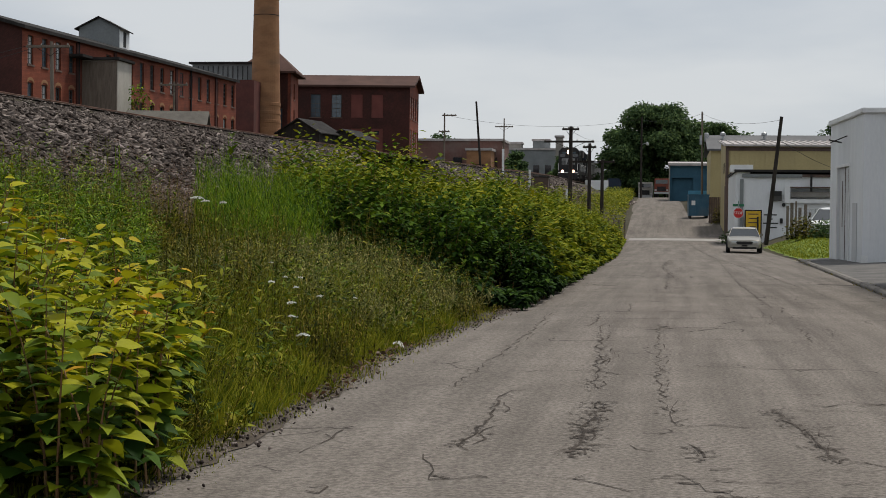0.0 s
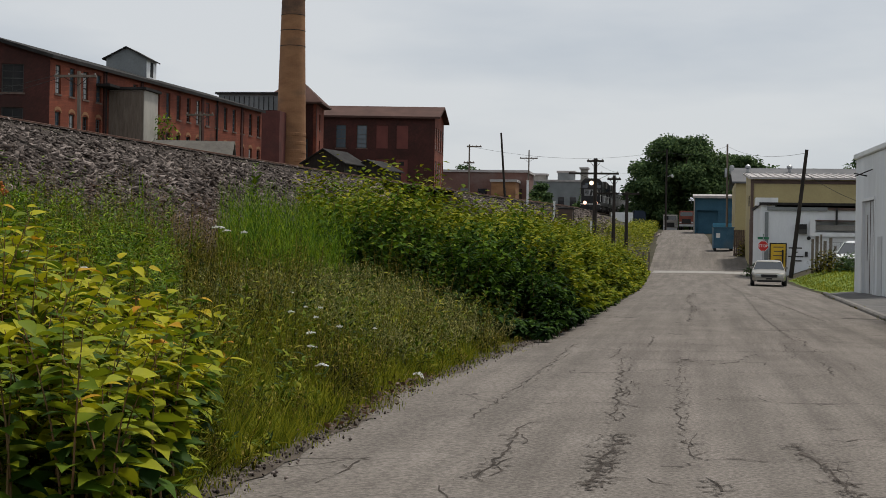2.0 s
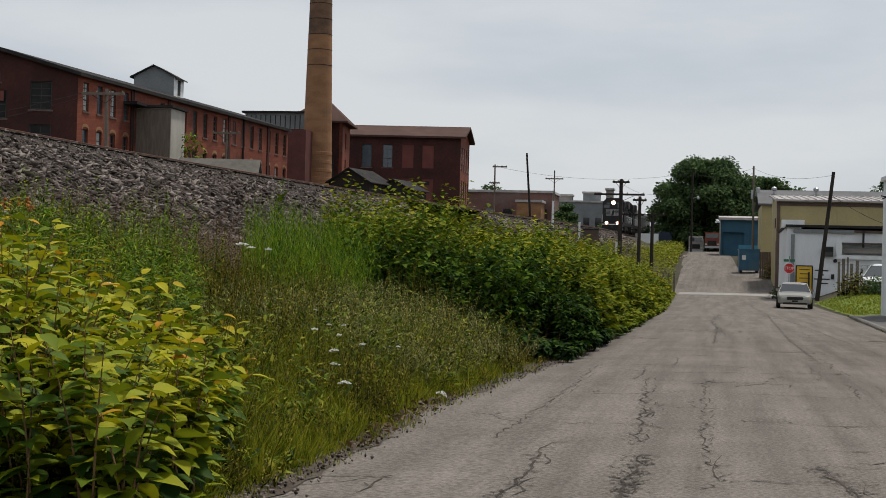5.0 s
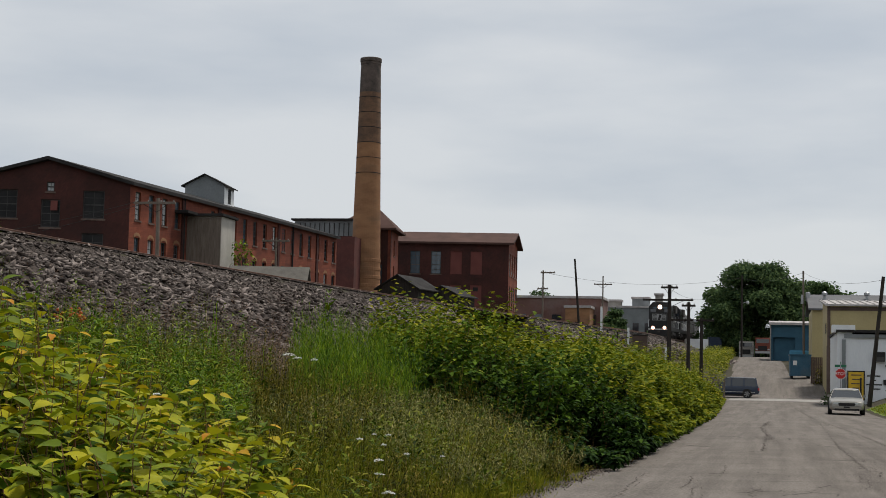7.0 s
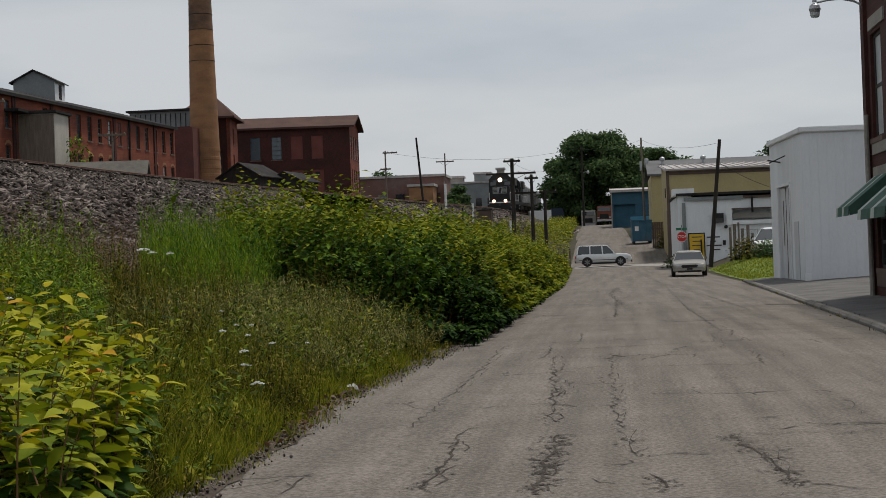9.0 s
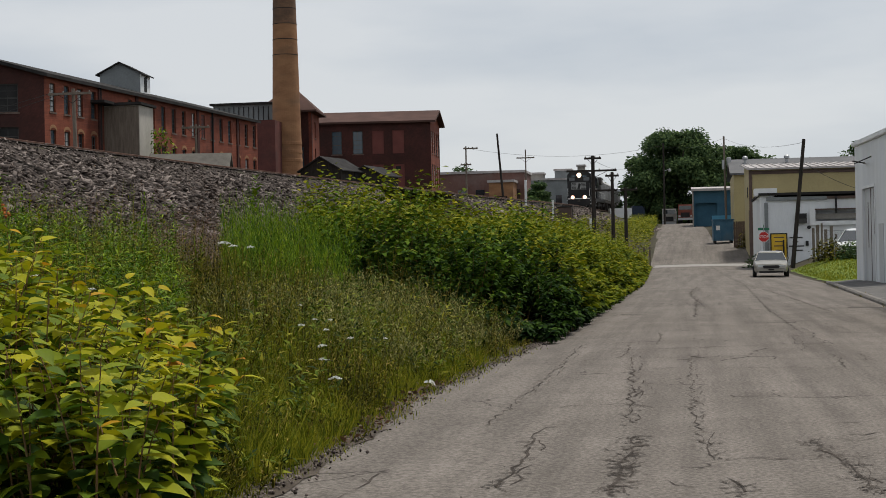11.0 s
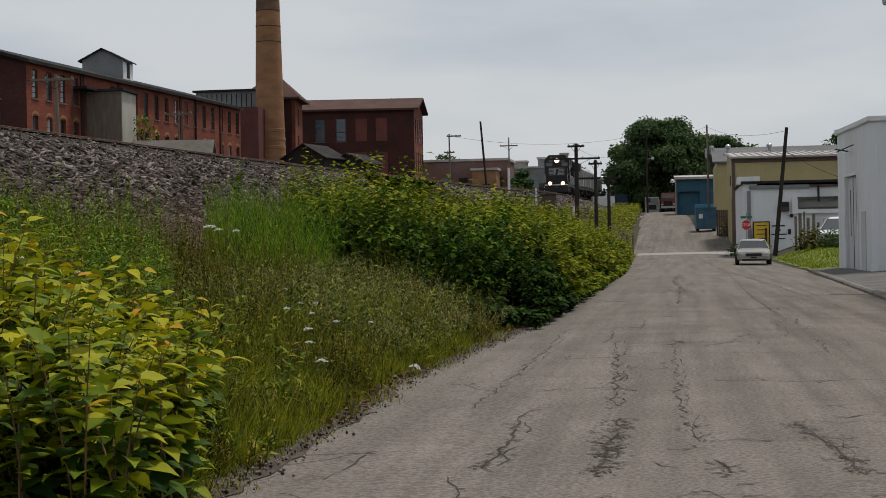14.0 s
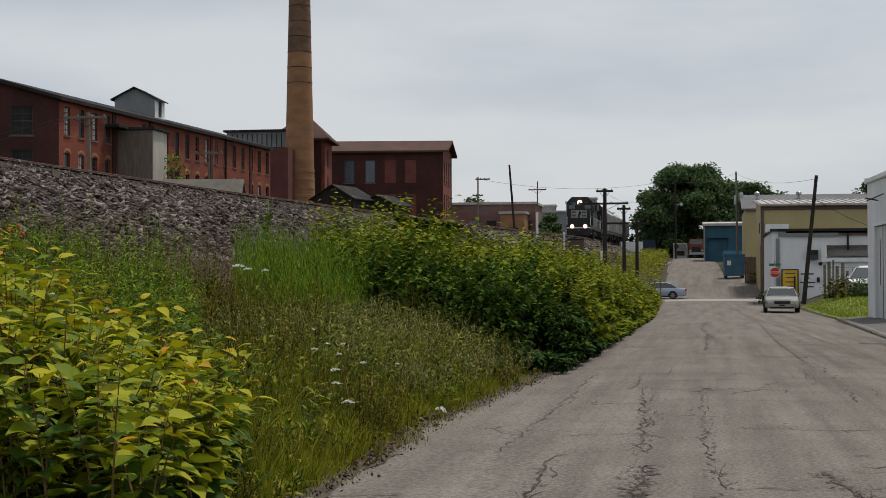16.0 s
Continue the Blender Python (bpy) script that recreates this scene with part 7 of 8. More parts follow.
# milepost sign beside the track
tx, tz = track_at(62.0)
mile = base("railway_sign", float(tx) + 2.1, 62.0, float(tz) - 0.4)
tagged(mile, "white railway sign plate on a thin grey post", "railway sign")
part("post", tubes(((0, 0, -0.3), (0, 0, 2.9), 0.05), n=8), M_STEEL, mile)
part("plate", boxes((-0.2, 0.2, -0.075, -0.055, 1.65, 2.95), bevel=0.008), M_SIGN_WHITE, mile)
part("lettering_bar", boxes((-0.1, 0.1, -0.085, -0.077, 2.2, 2.6)), M_STEEL, mile)
part("lettering_bar", boxes((-0.14, 0.14, -0.085, -0.077, 1.85, 1.98)), M_STEEL, mile)

# white marker posts, cabinet and bridge parapet near the train
for x, y, h in ((-17.2, 160, 2.7), (-14.6, 162, 1.9), (-10.9, 165, 1.6)):
    q = base("marker_post", x, y, float(ground_z(x, y)))
    tagged(q, "white painted post beside the railway", "post", group="white marker posts")
    part("shaft", boxes((-0.11, 0.11, -0.08, 0.08, -0.3, h), bevel=0.015), M_WHITE_TRIM, q)
    part("cap", boxes((-0.13, 0.13, -0.1, 0.1, h, h + 0.05)), M_WHITE_TRIM, q)
cab = base("signal_cabinet", -13.6, 163, float(ground_z(-13.6, 163)))
tagged(cab, "dark steel signal cabinet on the bank", "cabinet")
part("body", boxes((-0.6, 0.9, -0.5, 0.5, -0.2, 1.6), bevel=0.03), M_STOREFRONT, cab)
part("lid", boxes((-0.68, 0.98, -0.58, 0.58, 1.6, 1.7), bevel=0.02), M_DARK, cab)
gird = base("bridge_parapet", 0, 0, 0)
tagged(gird, "low dark steel railing on the bank below the track", "parapet")
for k in range(7):
    y = 150 + 3.0 * k
    xx_, zz_ = track_at(y)
    part("stanchion", boxes((float(xx_) + 5.2, float(xx_) + 5.32, y, y + 0.12, float(ground_z(float(xx_) + 5.26, y)) - 0.3, float(zz_) - 0.75)), M_DARK, gird)
for zr in (-1.35, -0.85):
    bm = bmesh.new()
    for k in range(6):
        y0_, y1_ = 150 + 3.0 * k, 153 + 3.0 * k
        (xa, za), (xb, zb) = track_at(y0_), track_at(y1_)
        tube(bm, (float(xa) + 5.26, y0_, float(za) + zr), (float(xb) + 5.26, y1_, float(zb) + zr), 0.05, n=6)
    part("rail_bar", bm, M_DARK, gird)

# crossing fence posts at the side street corner
for k in range(4):
    q = base("fence_post", -5.0 + 0.45 * k, 126.5, float(ground_z(-5.0 + 0.45 * k, 126.5)))
    tagged(q, "grey weathered fence post by the thicket", "post", group="fence posts at the corner")
    part("post", boxes((-0.07, 0.07, -0.07, 0.07, -0.3, 1.7), bevel=0.01), M_POLE_GREY, q)
kiosk = base("relay_box", -6.6, 131, 0.4)
tagged(kiosk, "dark relay hut beside the line poles", "hut")
part("body", boxes((-0.8, 0.8, -0.6, 0.6, -0.3, 1.95), bevel=0.03), M_DARK, kiosk)
part("roof", boxes((-0.9, 0.9, -0.7, 0.7, 1.95, 2.08), bevel=0.02), M_ROOF_DARK, kiosk)

# yard fence with old boards
fence = base("yard_fence", 7.3, 101, 1.0)
tagged(fence, "chain-link yard fence with weathered grey boards", "fence")
for k, (x, h, w) in enumerate(((0, 1.9, 0.16), (0.25, 2.1, 0.2), (0.55, 2.2, 0.12), (0.75, 1.8, 0.2), (1.1, 2.0, 0.2), (1.4, 1.5, 0.16))):
    part("board", boxes((x, x + w, 0, 0.04, -0.3, h)), M_POLE_GREY, fence)
for k in range(6):
    part("post", tubes(((1.8 + 1.6 * k, 0, -0.3), (1.8 + 1.6 * k, 0, 1.75), 0.03), n=6), M_STEEL, fence)
part("top_rail", tubes(((0, 0.05, 1.72), (9.9, 0.05, 1.72), 0.022), n=6), M_STEEL, fence)
mesh = bmesh.new()
for k in range(66):
    for s in (-1, 1):
        x0 = 0.15 * k
        tube(mesh, (x0, 0, -0.1 if s > 0 else 1.7), (min(x0 + 1.2, 9.8), 0, 1.7 if s > 0 else -0.1), 0.006, n=3)
part("chain_link", mesh, M_STEEL, fence)["kind"] = "stuff"


# ---------------------------------------------------------------- vehicles
def paint(name, c, rough=0.3, metal=0.3):
    return surf(name, tuple(q * 0.92 for q in c), c, 1.5, rough, 0.0, 5, metal=metal, coat=0.35)


def wheel_at(car, x, y, r, w):
    t = bmesh.new()
    prof = [(r * 0.66, -w / 2), (r * 0.93, -w / 2), (r, -w / 2 + 0.03), (r, w / 2 - 0.03), (r * 0.93, w / 2), (r * 0.66, w / 2)]
    n = 24
    rows = [[t.verts.new((q * math.cos(k * math.tau / n), s, q * math.sin(k * math.tau / n))) for k in range(n)] for q, s in prof]
    for i in range(len(rows)):
        lo, hi = rows[i], rows[(i + 1) % len(rows)]
        for k in range(n):
            t.faces.new((lo[k], lo[(k + 1) % n], hi[(k + 1) % n], hi[k]))
    tyre = part("wheel", t, M_TYRE, car, smooth=False)
    tyre.matrix_basis = pose(x, y, r)
    side = 1 if y > 0 else -1
    rim = bmesh.new()
    yo = side * (w / 2 - 0.02)
    for k in range(6):
        a = k * math.tau / 6
        c, s = math.cos(a), math.sin(a)
        px, pz = -s * 0.035, c * 0.035
        prism(rim, [(c * 0.05 * r + px, yo, s * 0.05 * r + pz), (c * 0.66 * r + px * 1.5, yo, s * 0.66 * r + pz * 1.5), (c * 0.66 * r - px * 1.5, yo, s * 0.66 * r - pz * 1.5), (c * 0.05 * r - px, yo, s * 0.05 * r - pz)], (0, -side * 0.03, 0))
    prism(rim, [(0.17 * r * math.cos(k), yo + side * 0.005, 0.17 * r * math.sin(k)) for k in np.linspace(0, 5.6, 8)], (0, -side * 0.04, 0))
    part("rim", rim, M_RIM, tyre)
    back = bmesh.new()
    prism(back, [(0.67 * r * math.cos(k), yo - side * 0.06, 0.67 * r * math.sin(k)) for k in np.linspace(0, math.tau, 20, endpoint=False)], (0, -side * 0.03, 0))
    part("hub_shade", back, M_DARK, tyre)
    return tyre


def car(name, label, length, width, body_rows, roof_rows, colour, wheels, r=0.33, glass_rows=None, pillars=(), clad=None):
    """x runs forwards. body_rows: side outline (x, z) of the lower body; roof_rows: of the cabin (x, z); glass between pillars."""
    c = base(name, 0, 0, 0)
    tagged(c, label, "car")
    half = width / 2

    zs = [z for _, z in body_rows]
    belt, top = max(zs), max(z for _, z in roof_rows)
    # lower body: sections from tail to nose, rounded at the shoulders and in plan
    tx_, tz_ = [x for x, _ in body_rows[1:-1]], [z for _, z in body_rows[1:-1]]
    xr, xf = min(tx_), max(tx_)
    mid, reach = (xr + xf) / 2, (xf - xr) / 2
    bm = bmesh.new()
    rings = []
    for k in range(33):
        u = -math.cos(math.pi * k / 32)
        x, zt, zb = mid + reach * u, float(np.interp(mid + reach * u, tx_, tz_)), body_rows[-1][1] + 0.05 * max(0.0, abs(u) - 0.8) / 0.2
        w = half * (1 - 0.17 * max(0.0, (abs(u) - 0.7) / 0.3) ** 2.4)
        side = [(0.9 * w, zb), (0.985 * w, zb + 0.08), (w, zb + 0.5 * (zt - zb)), (0.985 * w, zt - 0.1 * (zt - zb) - 0.02), (0.93 * w, zt - 0.015), (0.5 * w, zt + 0.02)]
        rings.append([bm.verts.new((x, y, z)) for y, z in side] + [bm.verts.new((x, -y, z)) for y, z in side[::-1]])
    for a, b in zip(rings, rings[1:]):
        for k in range(12):
            bm.faces.new((a[k], a[(k + 1) % 12], b[(k + 1) % 12], b[k]))
    bm.faces.new(rings[0])
    bm.faces.new(rings[-1][::-1])
    bmesh.ops.recalc_face_normals(bm, faces=bm.faces[:])
    for e in bm.edges:
        e.smooth = len(e.link_faces) < 2 or e.calc_face_angle(0) < 0.7
    for f_ in bm.faces:
        f_.smooth = True
    body = part("body", bm, colour, c)
    # cabin shell: glasshouse with roof skin and pillars
    g = bmesh.new()
    rg = []
    for f_ in (-1, 1):
        rg.append([g.verts.new((x, f_ * (half - 0.06 - 0.2 * max(0, (z - belt + 0.05) / (top - belt + 0.05))), z)) for x, z in roof_rows])
    k_ = len(roof_rows)
    for k in range(k_):
        g.faces.new((rg[0][k], rg[0][(k + 1) % k_], rg[1][(k + 1) % k_], rg[1][k]))
    g.faces.new(rg[0])
    g.faces.new(rg[1][::-1])
    bmesh.ops.recalc_face_normals(g, faces=g.faces[:])
    part("glasshouse", g, M_CAR_GLASS, c, "dark car glass")
    rf = bmesh.new()
    up = [(x, z) for x, z in roof_rows if z > top - 0.16]
    skin = [(up[0][0] - 0.05, up[0][1] - 0.05), *up, (up[-1][0] + 0.05, up[-1][1] - 0.05)]
    arcs = [[rf.verts.new((x, y * (half - 0.225), z + dz)) for y, dz in ((-1, -0.05), (-0.9, 0.0), (-0.5, 0.03), (0.5, 0.03), (0.9, 0.0), (1, -0.05), (0, -0.04))] for x, z in skin]
    for a, b in zip(arcs, arcs[1:]):
        for k in range(7):
            rf.faces.new((a[k], a[(k + 1) % 7], b[(k + 1) % 7], b[k]))
    rf.faces.new(arcs[0])
    rf.faces.new(arcs[-1][::-1])
    bmesh.ops.recalc_face_normals(rf, faces=rf.faces[:])
    part("roof_skin", rf, colour, c)
    for (x0, x1) in pillars:
        for f_ in (-1, 1):
            yb, yt = f_ * (half - 0.05), f_ * (half - 0.245)
            p = bmesh.new()
            prism(p, [(x0 - 0.045, yb, belt - 0.06), (x0 + 0.045, yb, belt - 0.06), (x1 + 0.045, yt, top - 0.03), (x1 - 0.045, yt, top - 0.03)], (0, -f_ * 0.03, 0))
            part("pillar", p, colour, c)
    for f_ in (-1, 1):
        part("side_line", boxes((-length / 2 + 0.35, length / 2 - 0.35, f_ * half - 0.012, f_ * half + 0.012, 0.52, 0.57)), clad or colour, body)
        part("mirror", boxes((pillars[0][0] - 0.25, pillars[0][0] - 0.08, f_ * (half + 0.02) - 0.08, f_ * (half + 0.02) + 0.08, belt - 0.02, belt + 0.12), bevel=0.02), colour, c)
        part("sill_shade", boxes((-length / 2 + 0.6, length / 2 - 0.6, f_ * (half - 0.06) - 0.02, f_ * (half - 0.06) + 0.02, 0.2, 0.33)), M_DARK, body)
    for f_ in (-1, 1):
        part("headlight", boxes((xf - 0.24, xf - 0.02, f_ * (half - 0.4) - 0.2, f_ * (half - 0.4) + 0.2, 0.56, 0.68), bevel=0.03), M_PANE_PALE, body, "clear headlight")
        part("tail_light", boxes((xr - 0.005, xr + 0.16, f_ * (half - 0.25) - 0.14, f_ * (half - 0.25) + 0.14, 0.7, 0.9), bevel=0.02), M_RED, body, "red tail light")
    part("grille", boxes((xf - 0.12, xf + 0.012, -0.46, 0.46, 0.47, 0.66), bevel=0.03), M_DARK, body)
    # dark lower intake, enlarged to paint in the shadow under the bumper
    part("intake_and_shade", boxes((xf - 0.02, xf + 0.036, -0.66, 0.66, 0.24, 0.36), bevel=0.015), M_DARK, body)
    part("bumper", boxes((xf - 0.09, xf + 0.03, -half + 0.12, half - 0.12, 0.32, 0.5), bevel=0.03), clad or colour, body)
    part("bumper", boxes((xr - 0.03, xr + 0.09, -half + 0.12, half - 0.12, 0.32, 0.5), bevel=0.03), clad or colour, body)
    part("number_plate", boxes((xf + 0.031, xf + 0.042, -0.16, 0.16, 0.38, 0.47)), M_DARK, body)
    ws_ = []
    for x in wheels:
        for f_ in (-1, 1):
            arch = bmesh.new()
            prism(arch, [(x + (r + 0.075) * math.cos(a), f_ * (half + 0.004), r + (r + 0.075) * math.sin(a)) for a in np.linspace(-0.35, math.pi + 0.35, 14)], (0, -f_ * 0.12, 0))
            part("wheel_arch", arch, M_DARK, body)
            ws_.append(wheel_at(c, x, f_ * (half - 0.05), r, 0.2))
    return c, ws_, r


P_SILVER = paint("champagne_paint", (0.27, 0.255, 0.225))
P_WAGON = paint("pale_silver_paint", (0.60, 0.61, 0.62))
P_NAVY = paint("dark_blue_paint", (0.012, 0.022, 0.045), 0.35, 0.0)
P_SLATE = paint("slate_grey_paint", (0.050, 0.056, 0.066), 0.35, 0.0)
P_ICE = paint("ice_blue_silver_paint", (0.30, 0.36, 0.44))
P_WHITE = paint("white_car_paint", (0.72, 0.73, 0.73), 0.3, 0.0)

SEDAN_B = [(-2.45, 0.3), (-2.5, 0.55), (-2.46, 0.9), (-1.55, 0.98), (0.95, 0.96), (1.9, 0.86), (2.42, 0.72), (2.5, 0.5), (2.42, 0.26)]
SEDAN_R = [(-1.85, 0.9), (-1.15, 1.32), (-0.7, 1.43), (0.1, 1.44), (0.45, 1.38), (1.25, 0.9)]
SUV_B = [(-2.3, 0.38), (-2.36, 0.7), (-2.3, 1.05), (0.9, 1.05), (1.95, 1.0), (2.28, 0.85), (2.36, 0.6), (2.28, 0.34)]
SUV_R = [(-2.26, 1.0), (-2.1, 1.62), (-1.9, 1.74), (0.05, 1.76), (0.35, 1.7), (1.1, 1.0)]
VAN_B = [(-2.5, 0.28), (-2.56, 0.6), (-2.5, 1.02), (1.2, 1.0), (2.1, 0.88), (2.48, 0.72), (2.56, 0.5), (2.48, 0.26)]
VAN_R = [(-2.46, 0.96), (-2.2, 1.6), (-1.95, 1.73), (-0.1, 1.74), (0.4, 1.66), (1.75, 0.92)]

parked, _, _ = car("parked_sedan", "champagne-silver sedan parked nose towards us at the kerb", 5.0, 1.88, SEDAN_B, SEDAN_R, P_SILVER, (-1.4, 1.5), 0.32, None, ((1.2, 0.42), (-0.3, -0.3), (-1.8, -1.15)))
parked.matrix_world = pose(4.2, 91.0, float(road_z(91)) + 0.02, 0, 0, -91.5)
van_p, _, _ = car("parked_van", "white minivan parked behind the grass", 5.0, 1.95, VAN_B, VAN_R, P_WHITE, (-1.5, 1.5), 0.33, None, ((1.7, 0.4), (0.3, 0.1), (-0.9, -0.9), (-2.4, -2.15)))
van_p.matrix_world = pose(10.1, 100.5, float(ground_z(10.1, 99)) + 0.03, 0, 0, -108)
suv = car("suv", "dark blue sport utility car crossing on the side street", 4.7, 1.85, SUV_B, SUV_R, P_NAVY, (-1.35, 1.42), 0.37, None, ((1.05, 0.33), (-0.05, -0.1), (-1.1, -1.1), (-2.2, -2.05)), M_STEEL)
wagon = car("station_wagon", "pale silver sport wagon crossing on the side street", 4.75, 1.85, SUV_B, SUV_R, P_WAGON, (-1.35, 1.42), 0.37, None, ((1.05, 0.33), (-0.05, -0.1), (-1.1, -1.1), (-2.2, -2.05)), M_FRAME)
minivan = car("minivan", "slate grey minivan crossing on the side street", 5.12, 1.95, VAN_B, VAN_R, P_SLATE, (-1.5, 1.55), 0.34, None, ((1.7, 0.4), (0.3, 0.1), (-0.95, -0.95), (-2.4, -2.15)))
sedan = car("sedan", "ice-blue silver sedan crossing on the side street", 4.6, 1.82, SEDAN_B, SEDAN_R, P_ICE, (-1.35, 1.4), 0.33, None, ((1.2, 0.42), (-0.3, -0.3), (-1.8, -1.15)))


def truck(x, y, z, turn, cab_m, load_m, label, name="truck"):
    t = base(name, x, y, z, turn)
    tagged(t, label, "truck", group="trucks in the far yard")
    bm = bmesh.new()
    prism(bm, [(-0.9, -1.0, 0.7), (0.9, -1.0, 0.7), (0.9, -1.0, 1.9), (0.6, -1.0, 2.7), (-0.9, -1.0, 2.7)], (0, 2.0, 0))
    part("cab", bm, cab_m, t)
    part("windscreen", boxes((0.7, 0.93, -0.85, 0.85, 1.95, 2.5), bevel=0.02), M_GLASS, t)
    part("grille", boxes((0.903, 0.95, -0.6, 0.6, 0.9, 1.55)), M_DARK, t)
    for yw in (-0.82, 0.82):
        part("headlight", boxes((0.903, 0.96, yw - 0.13, yw + 0.13, 0.95, 1.15)), M_PANE_PALE, t)
    part("load_bed", boxes((-4.2, -1.0, -1.05, 1.05, 0.9, 2.4), bevel=0.03), load_m, t)
    for xw in (-3.4, -2.3, 0.2):
        for yw in (-0.95, 0.95):
            part("wheel", tubes(((xw, yw - 0.12, 0.48), (xw, yw + 0.12, 0.48), 0.48), n=16), M_TYRE, t)
    part("bumper", boxes((0.9, 1.05, -1.0, 1.0, 0.5, 0.8)), M_STEEL, t)


M_RUST = surf("rust_red_paint", (0.13, 0.035, 0.022), (0.20, 0.05, 0.03), 0.8, 0.6, 0.05)
truck(-1.2, 222, 5.45, -95, M_RUST, M_BLACK, "red truck parked at the yard entrance")
truck(-3.6, 226, 5.0, -90, M_CONCRETE_OLD, M_GREY_SIDING, "white box truck parked in the far yard")
truck(0.2, 228, 5.6, -100, M_RUST, M_GREY_SIDING, "rust-red truck parked beside the blue shed")
truck(-8.2, 229, 5.6, 10, P_NAVY, M_WHITE_TRIM, "blue and white truck parked in the far yard")

# ---------------------------------------------------------------- train
M_GRIME = surf("grimy_steel", (0.035, 0.032, 0.03), (0.07, 0.062, 0.055), 0.6, 0.8, 0.1, 8)
M_HOPPER = surf("grey_hopper_paint", (0.28, 0.28, 0.275), (0.40, 0.40, 0.39), 1.8, 0.7, 0.1, 5, dirt=(0.12, 0.09, 0.075), dirt_amount=0.6)


def bogie(parent, x, axles):
    b = part("bogie", boxes((x - 0.9 * axles * 0.75, x + 0.9 * axles * 0.75, -1.15, -1.0, 0.45, 0.85), (x - 0.9 * axles * 0.75, x + 0.9 * axles * 0.75, 1.0, 1.15, 0.45, 0.85), (x - 0.3, x + 0.3, -1.0, 1.0, 0.5, 0.9), bevel=0.03), M_GRIME, parent)
    for k in range(axles):
        xa = x + (k - (axles - 1) / 2) * 1.65
        part("wheelset", tubes(((xa, -0.82, 0.5), (xa, -0.68, 0.5), 0.5), ((xa, 0.68, 0.5), (xa, 0.82, 0.5), 0.5), ((xa, -0.68, 0.5), (xa, 0.68, 0.5), 0.09), n=18), M_GRIME, b)


def locomotive(label, lit):
    """Hood diesel; x = 0 at the front coupler plane, the body runs back along -x."""
    l = base("locomotive", 0, 0, 0)
    tagged(l, label, "locomotive")
    L = 18.0
    part("frame", boxes((-L + 0.3, -0.3, -1.5, 1.5, 1.0, 1.45), bevel=0.03), M_BLACK, l)
    bm = bmesh.new()
    prism(bm, [(-0.9, -1.35, 1.45), (-0.9, 1.35, 1.45), (-0.9, 1.35, 3.2), (-0.9, 1.05, 3.45), (-0.9, -1.05, 3.45), (-0.9, -1.35, 3.2)], (-1.7, 0, 0))
    part("nose", bm, M_BLACK, l, "black short nose")
    bm = bmesh.new()
    prism(bm, [(-2.2, -1.55, 1.45), (-2.2, 1.55, 1.45), (-2.2, 1.55, 4.3), (-2.2, 1.0, 4.9), (-2.2, -1.0, 4.9), (-2.2, -1.55, 4.3)], (-2.4, 0, 0))
    cabn = part("cab", bm, M_BLACK, l)
    for f_ in (-1, 1):
        part("cab_window", boxes((-2.197, -2.17, f_ * 0.95 - 0.38, f_ * 0.95 + 0.38, 3.5, 3.95), bevel=0.01), M_GLASS, cabn)
        part("number_board", boxes((-2.19, -2.1, f_ * 0.72 - 0.26, f_ * 0.72 + 0.26, 4.0, 4.24)), M_GLASS_BLUE, cabn)
        part("side_window", boxes((-4.0, -2.7, f_ * 1.56 - 0.012, f_ * 1.56 + 0.012, 3.0, 3.7)), M_GLASS, cabn)
        part("handrail", tubes(((-0.45, f_ * 1.4, 1.45), (-0.45, f_ * 1.4, 2.4), 0.03), ((-0.45, f_ * 1.4, 2.4), (-2.2, f_ * 1.48, 2.5), 0.025), n=6), M_SIGN_WHITE, l, "white handrail")
        part("side_rail", tubes(((-4.6, f_ * 1.46, 2.45), (-L + 0.5, f_ * 1.46, 2.45), 0.025), *[((-5 - 1.8 * k, f_ * 1.46, 1.45), (-5 - 1.8 * k, f_ * 1.46, 2.45), 0.02) for k in range(8)], n=5), M_SIGN_WHITE, l, "white handrail")
        for z in (0.45, 0.85):
            part("step", boxes((-0.9, -0.45, f_ * 1.42 - 0.12, f_ * 1.42 + 0.12, z, z + 0.07)), M_SIGN_WHITE, l)
    # white front badge with plain dark bars
    bd = part("front_badge", boxes((-0.897, -0.87, -0.95, 0.95, 2.35, 3.25)), M_BADGE, l, "white badge panel with dark bars")
    for z in (2.42, 2.59, 2.76, 2.93, 3.1):
        part("badge_bar", boxes((-0.868, -0.862, -0.9, -0.32, z, z + 0.08)), M_BLACK, bd)
        part("badge_bar", boxes((-0.868, -0.862, 0.32, 0.9, z, z + 0.08)), M_BLACK, bd)
    bm = bmesh.new()
    prism(bm, [(-0.868, -0.2, 2.38), (-0.868, 0.1, 2.38), (-0.868, 0.28, 3.0), (-0.868, 0.02, 3.22), (-0.868, -0.1, 2.75)], (0.008, 0, 0))
    part("badge_shape", bm, M_BLACK, bd)
    part("long_hood", boxes((-L + 0.8, -4.6, -1.0, 1.0, 1.45, 4.5), bevel=0.1), M_BLACK, l)
    for k in range(9):
        part("hood_door", boxes((-6.4 - 1.15 * k, -5.45 - 1.15 * k, 1.003, 1.03, 1.7, 3.5)), M_BLACK, l)
        part("hood_door", boxes((-6.4 - 1.15 * k, -5.45 - 1.15 * k, -1.03, -1.003, 1.7, 3.5)), M_BLACK, l)
    part("radiator", boxes((-L + 1.0, -L + 4.5, -1.3, 1.3, 3.7, 4.8), bevel=0.05), M_GRIME, l)
    part("dynamic_brake", boxes((-9.5, -7.0, -0.9, 0.9, 4.5, 4.85), bevel=0.05), M_GRIME, l)
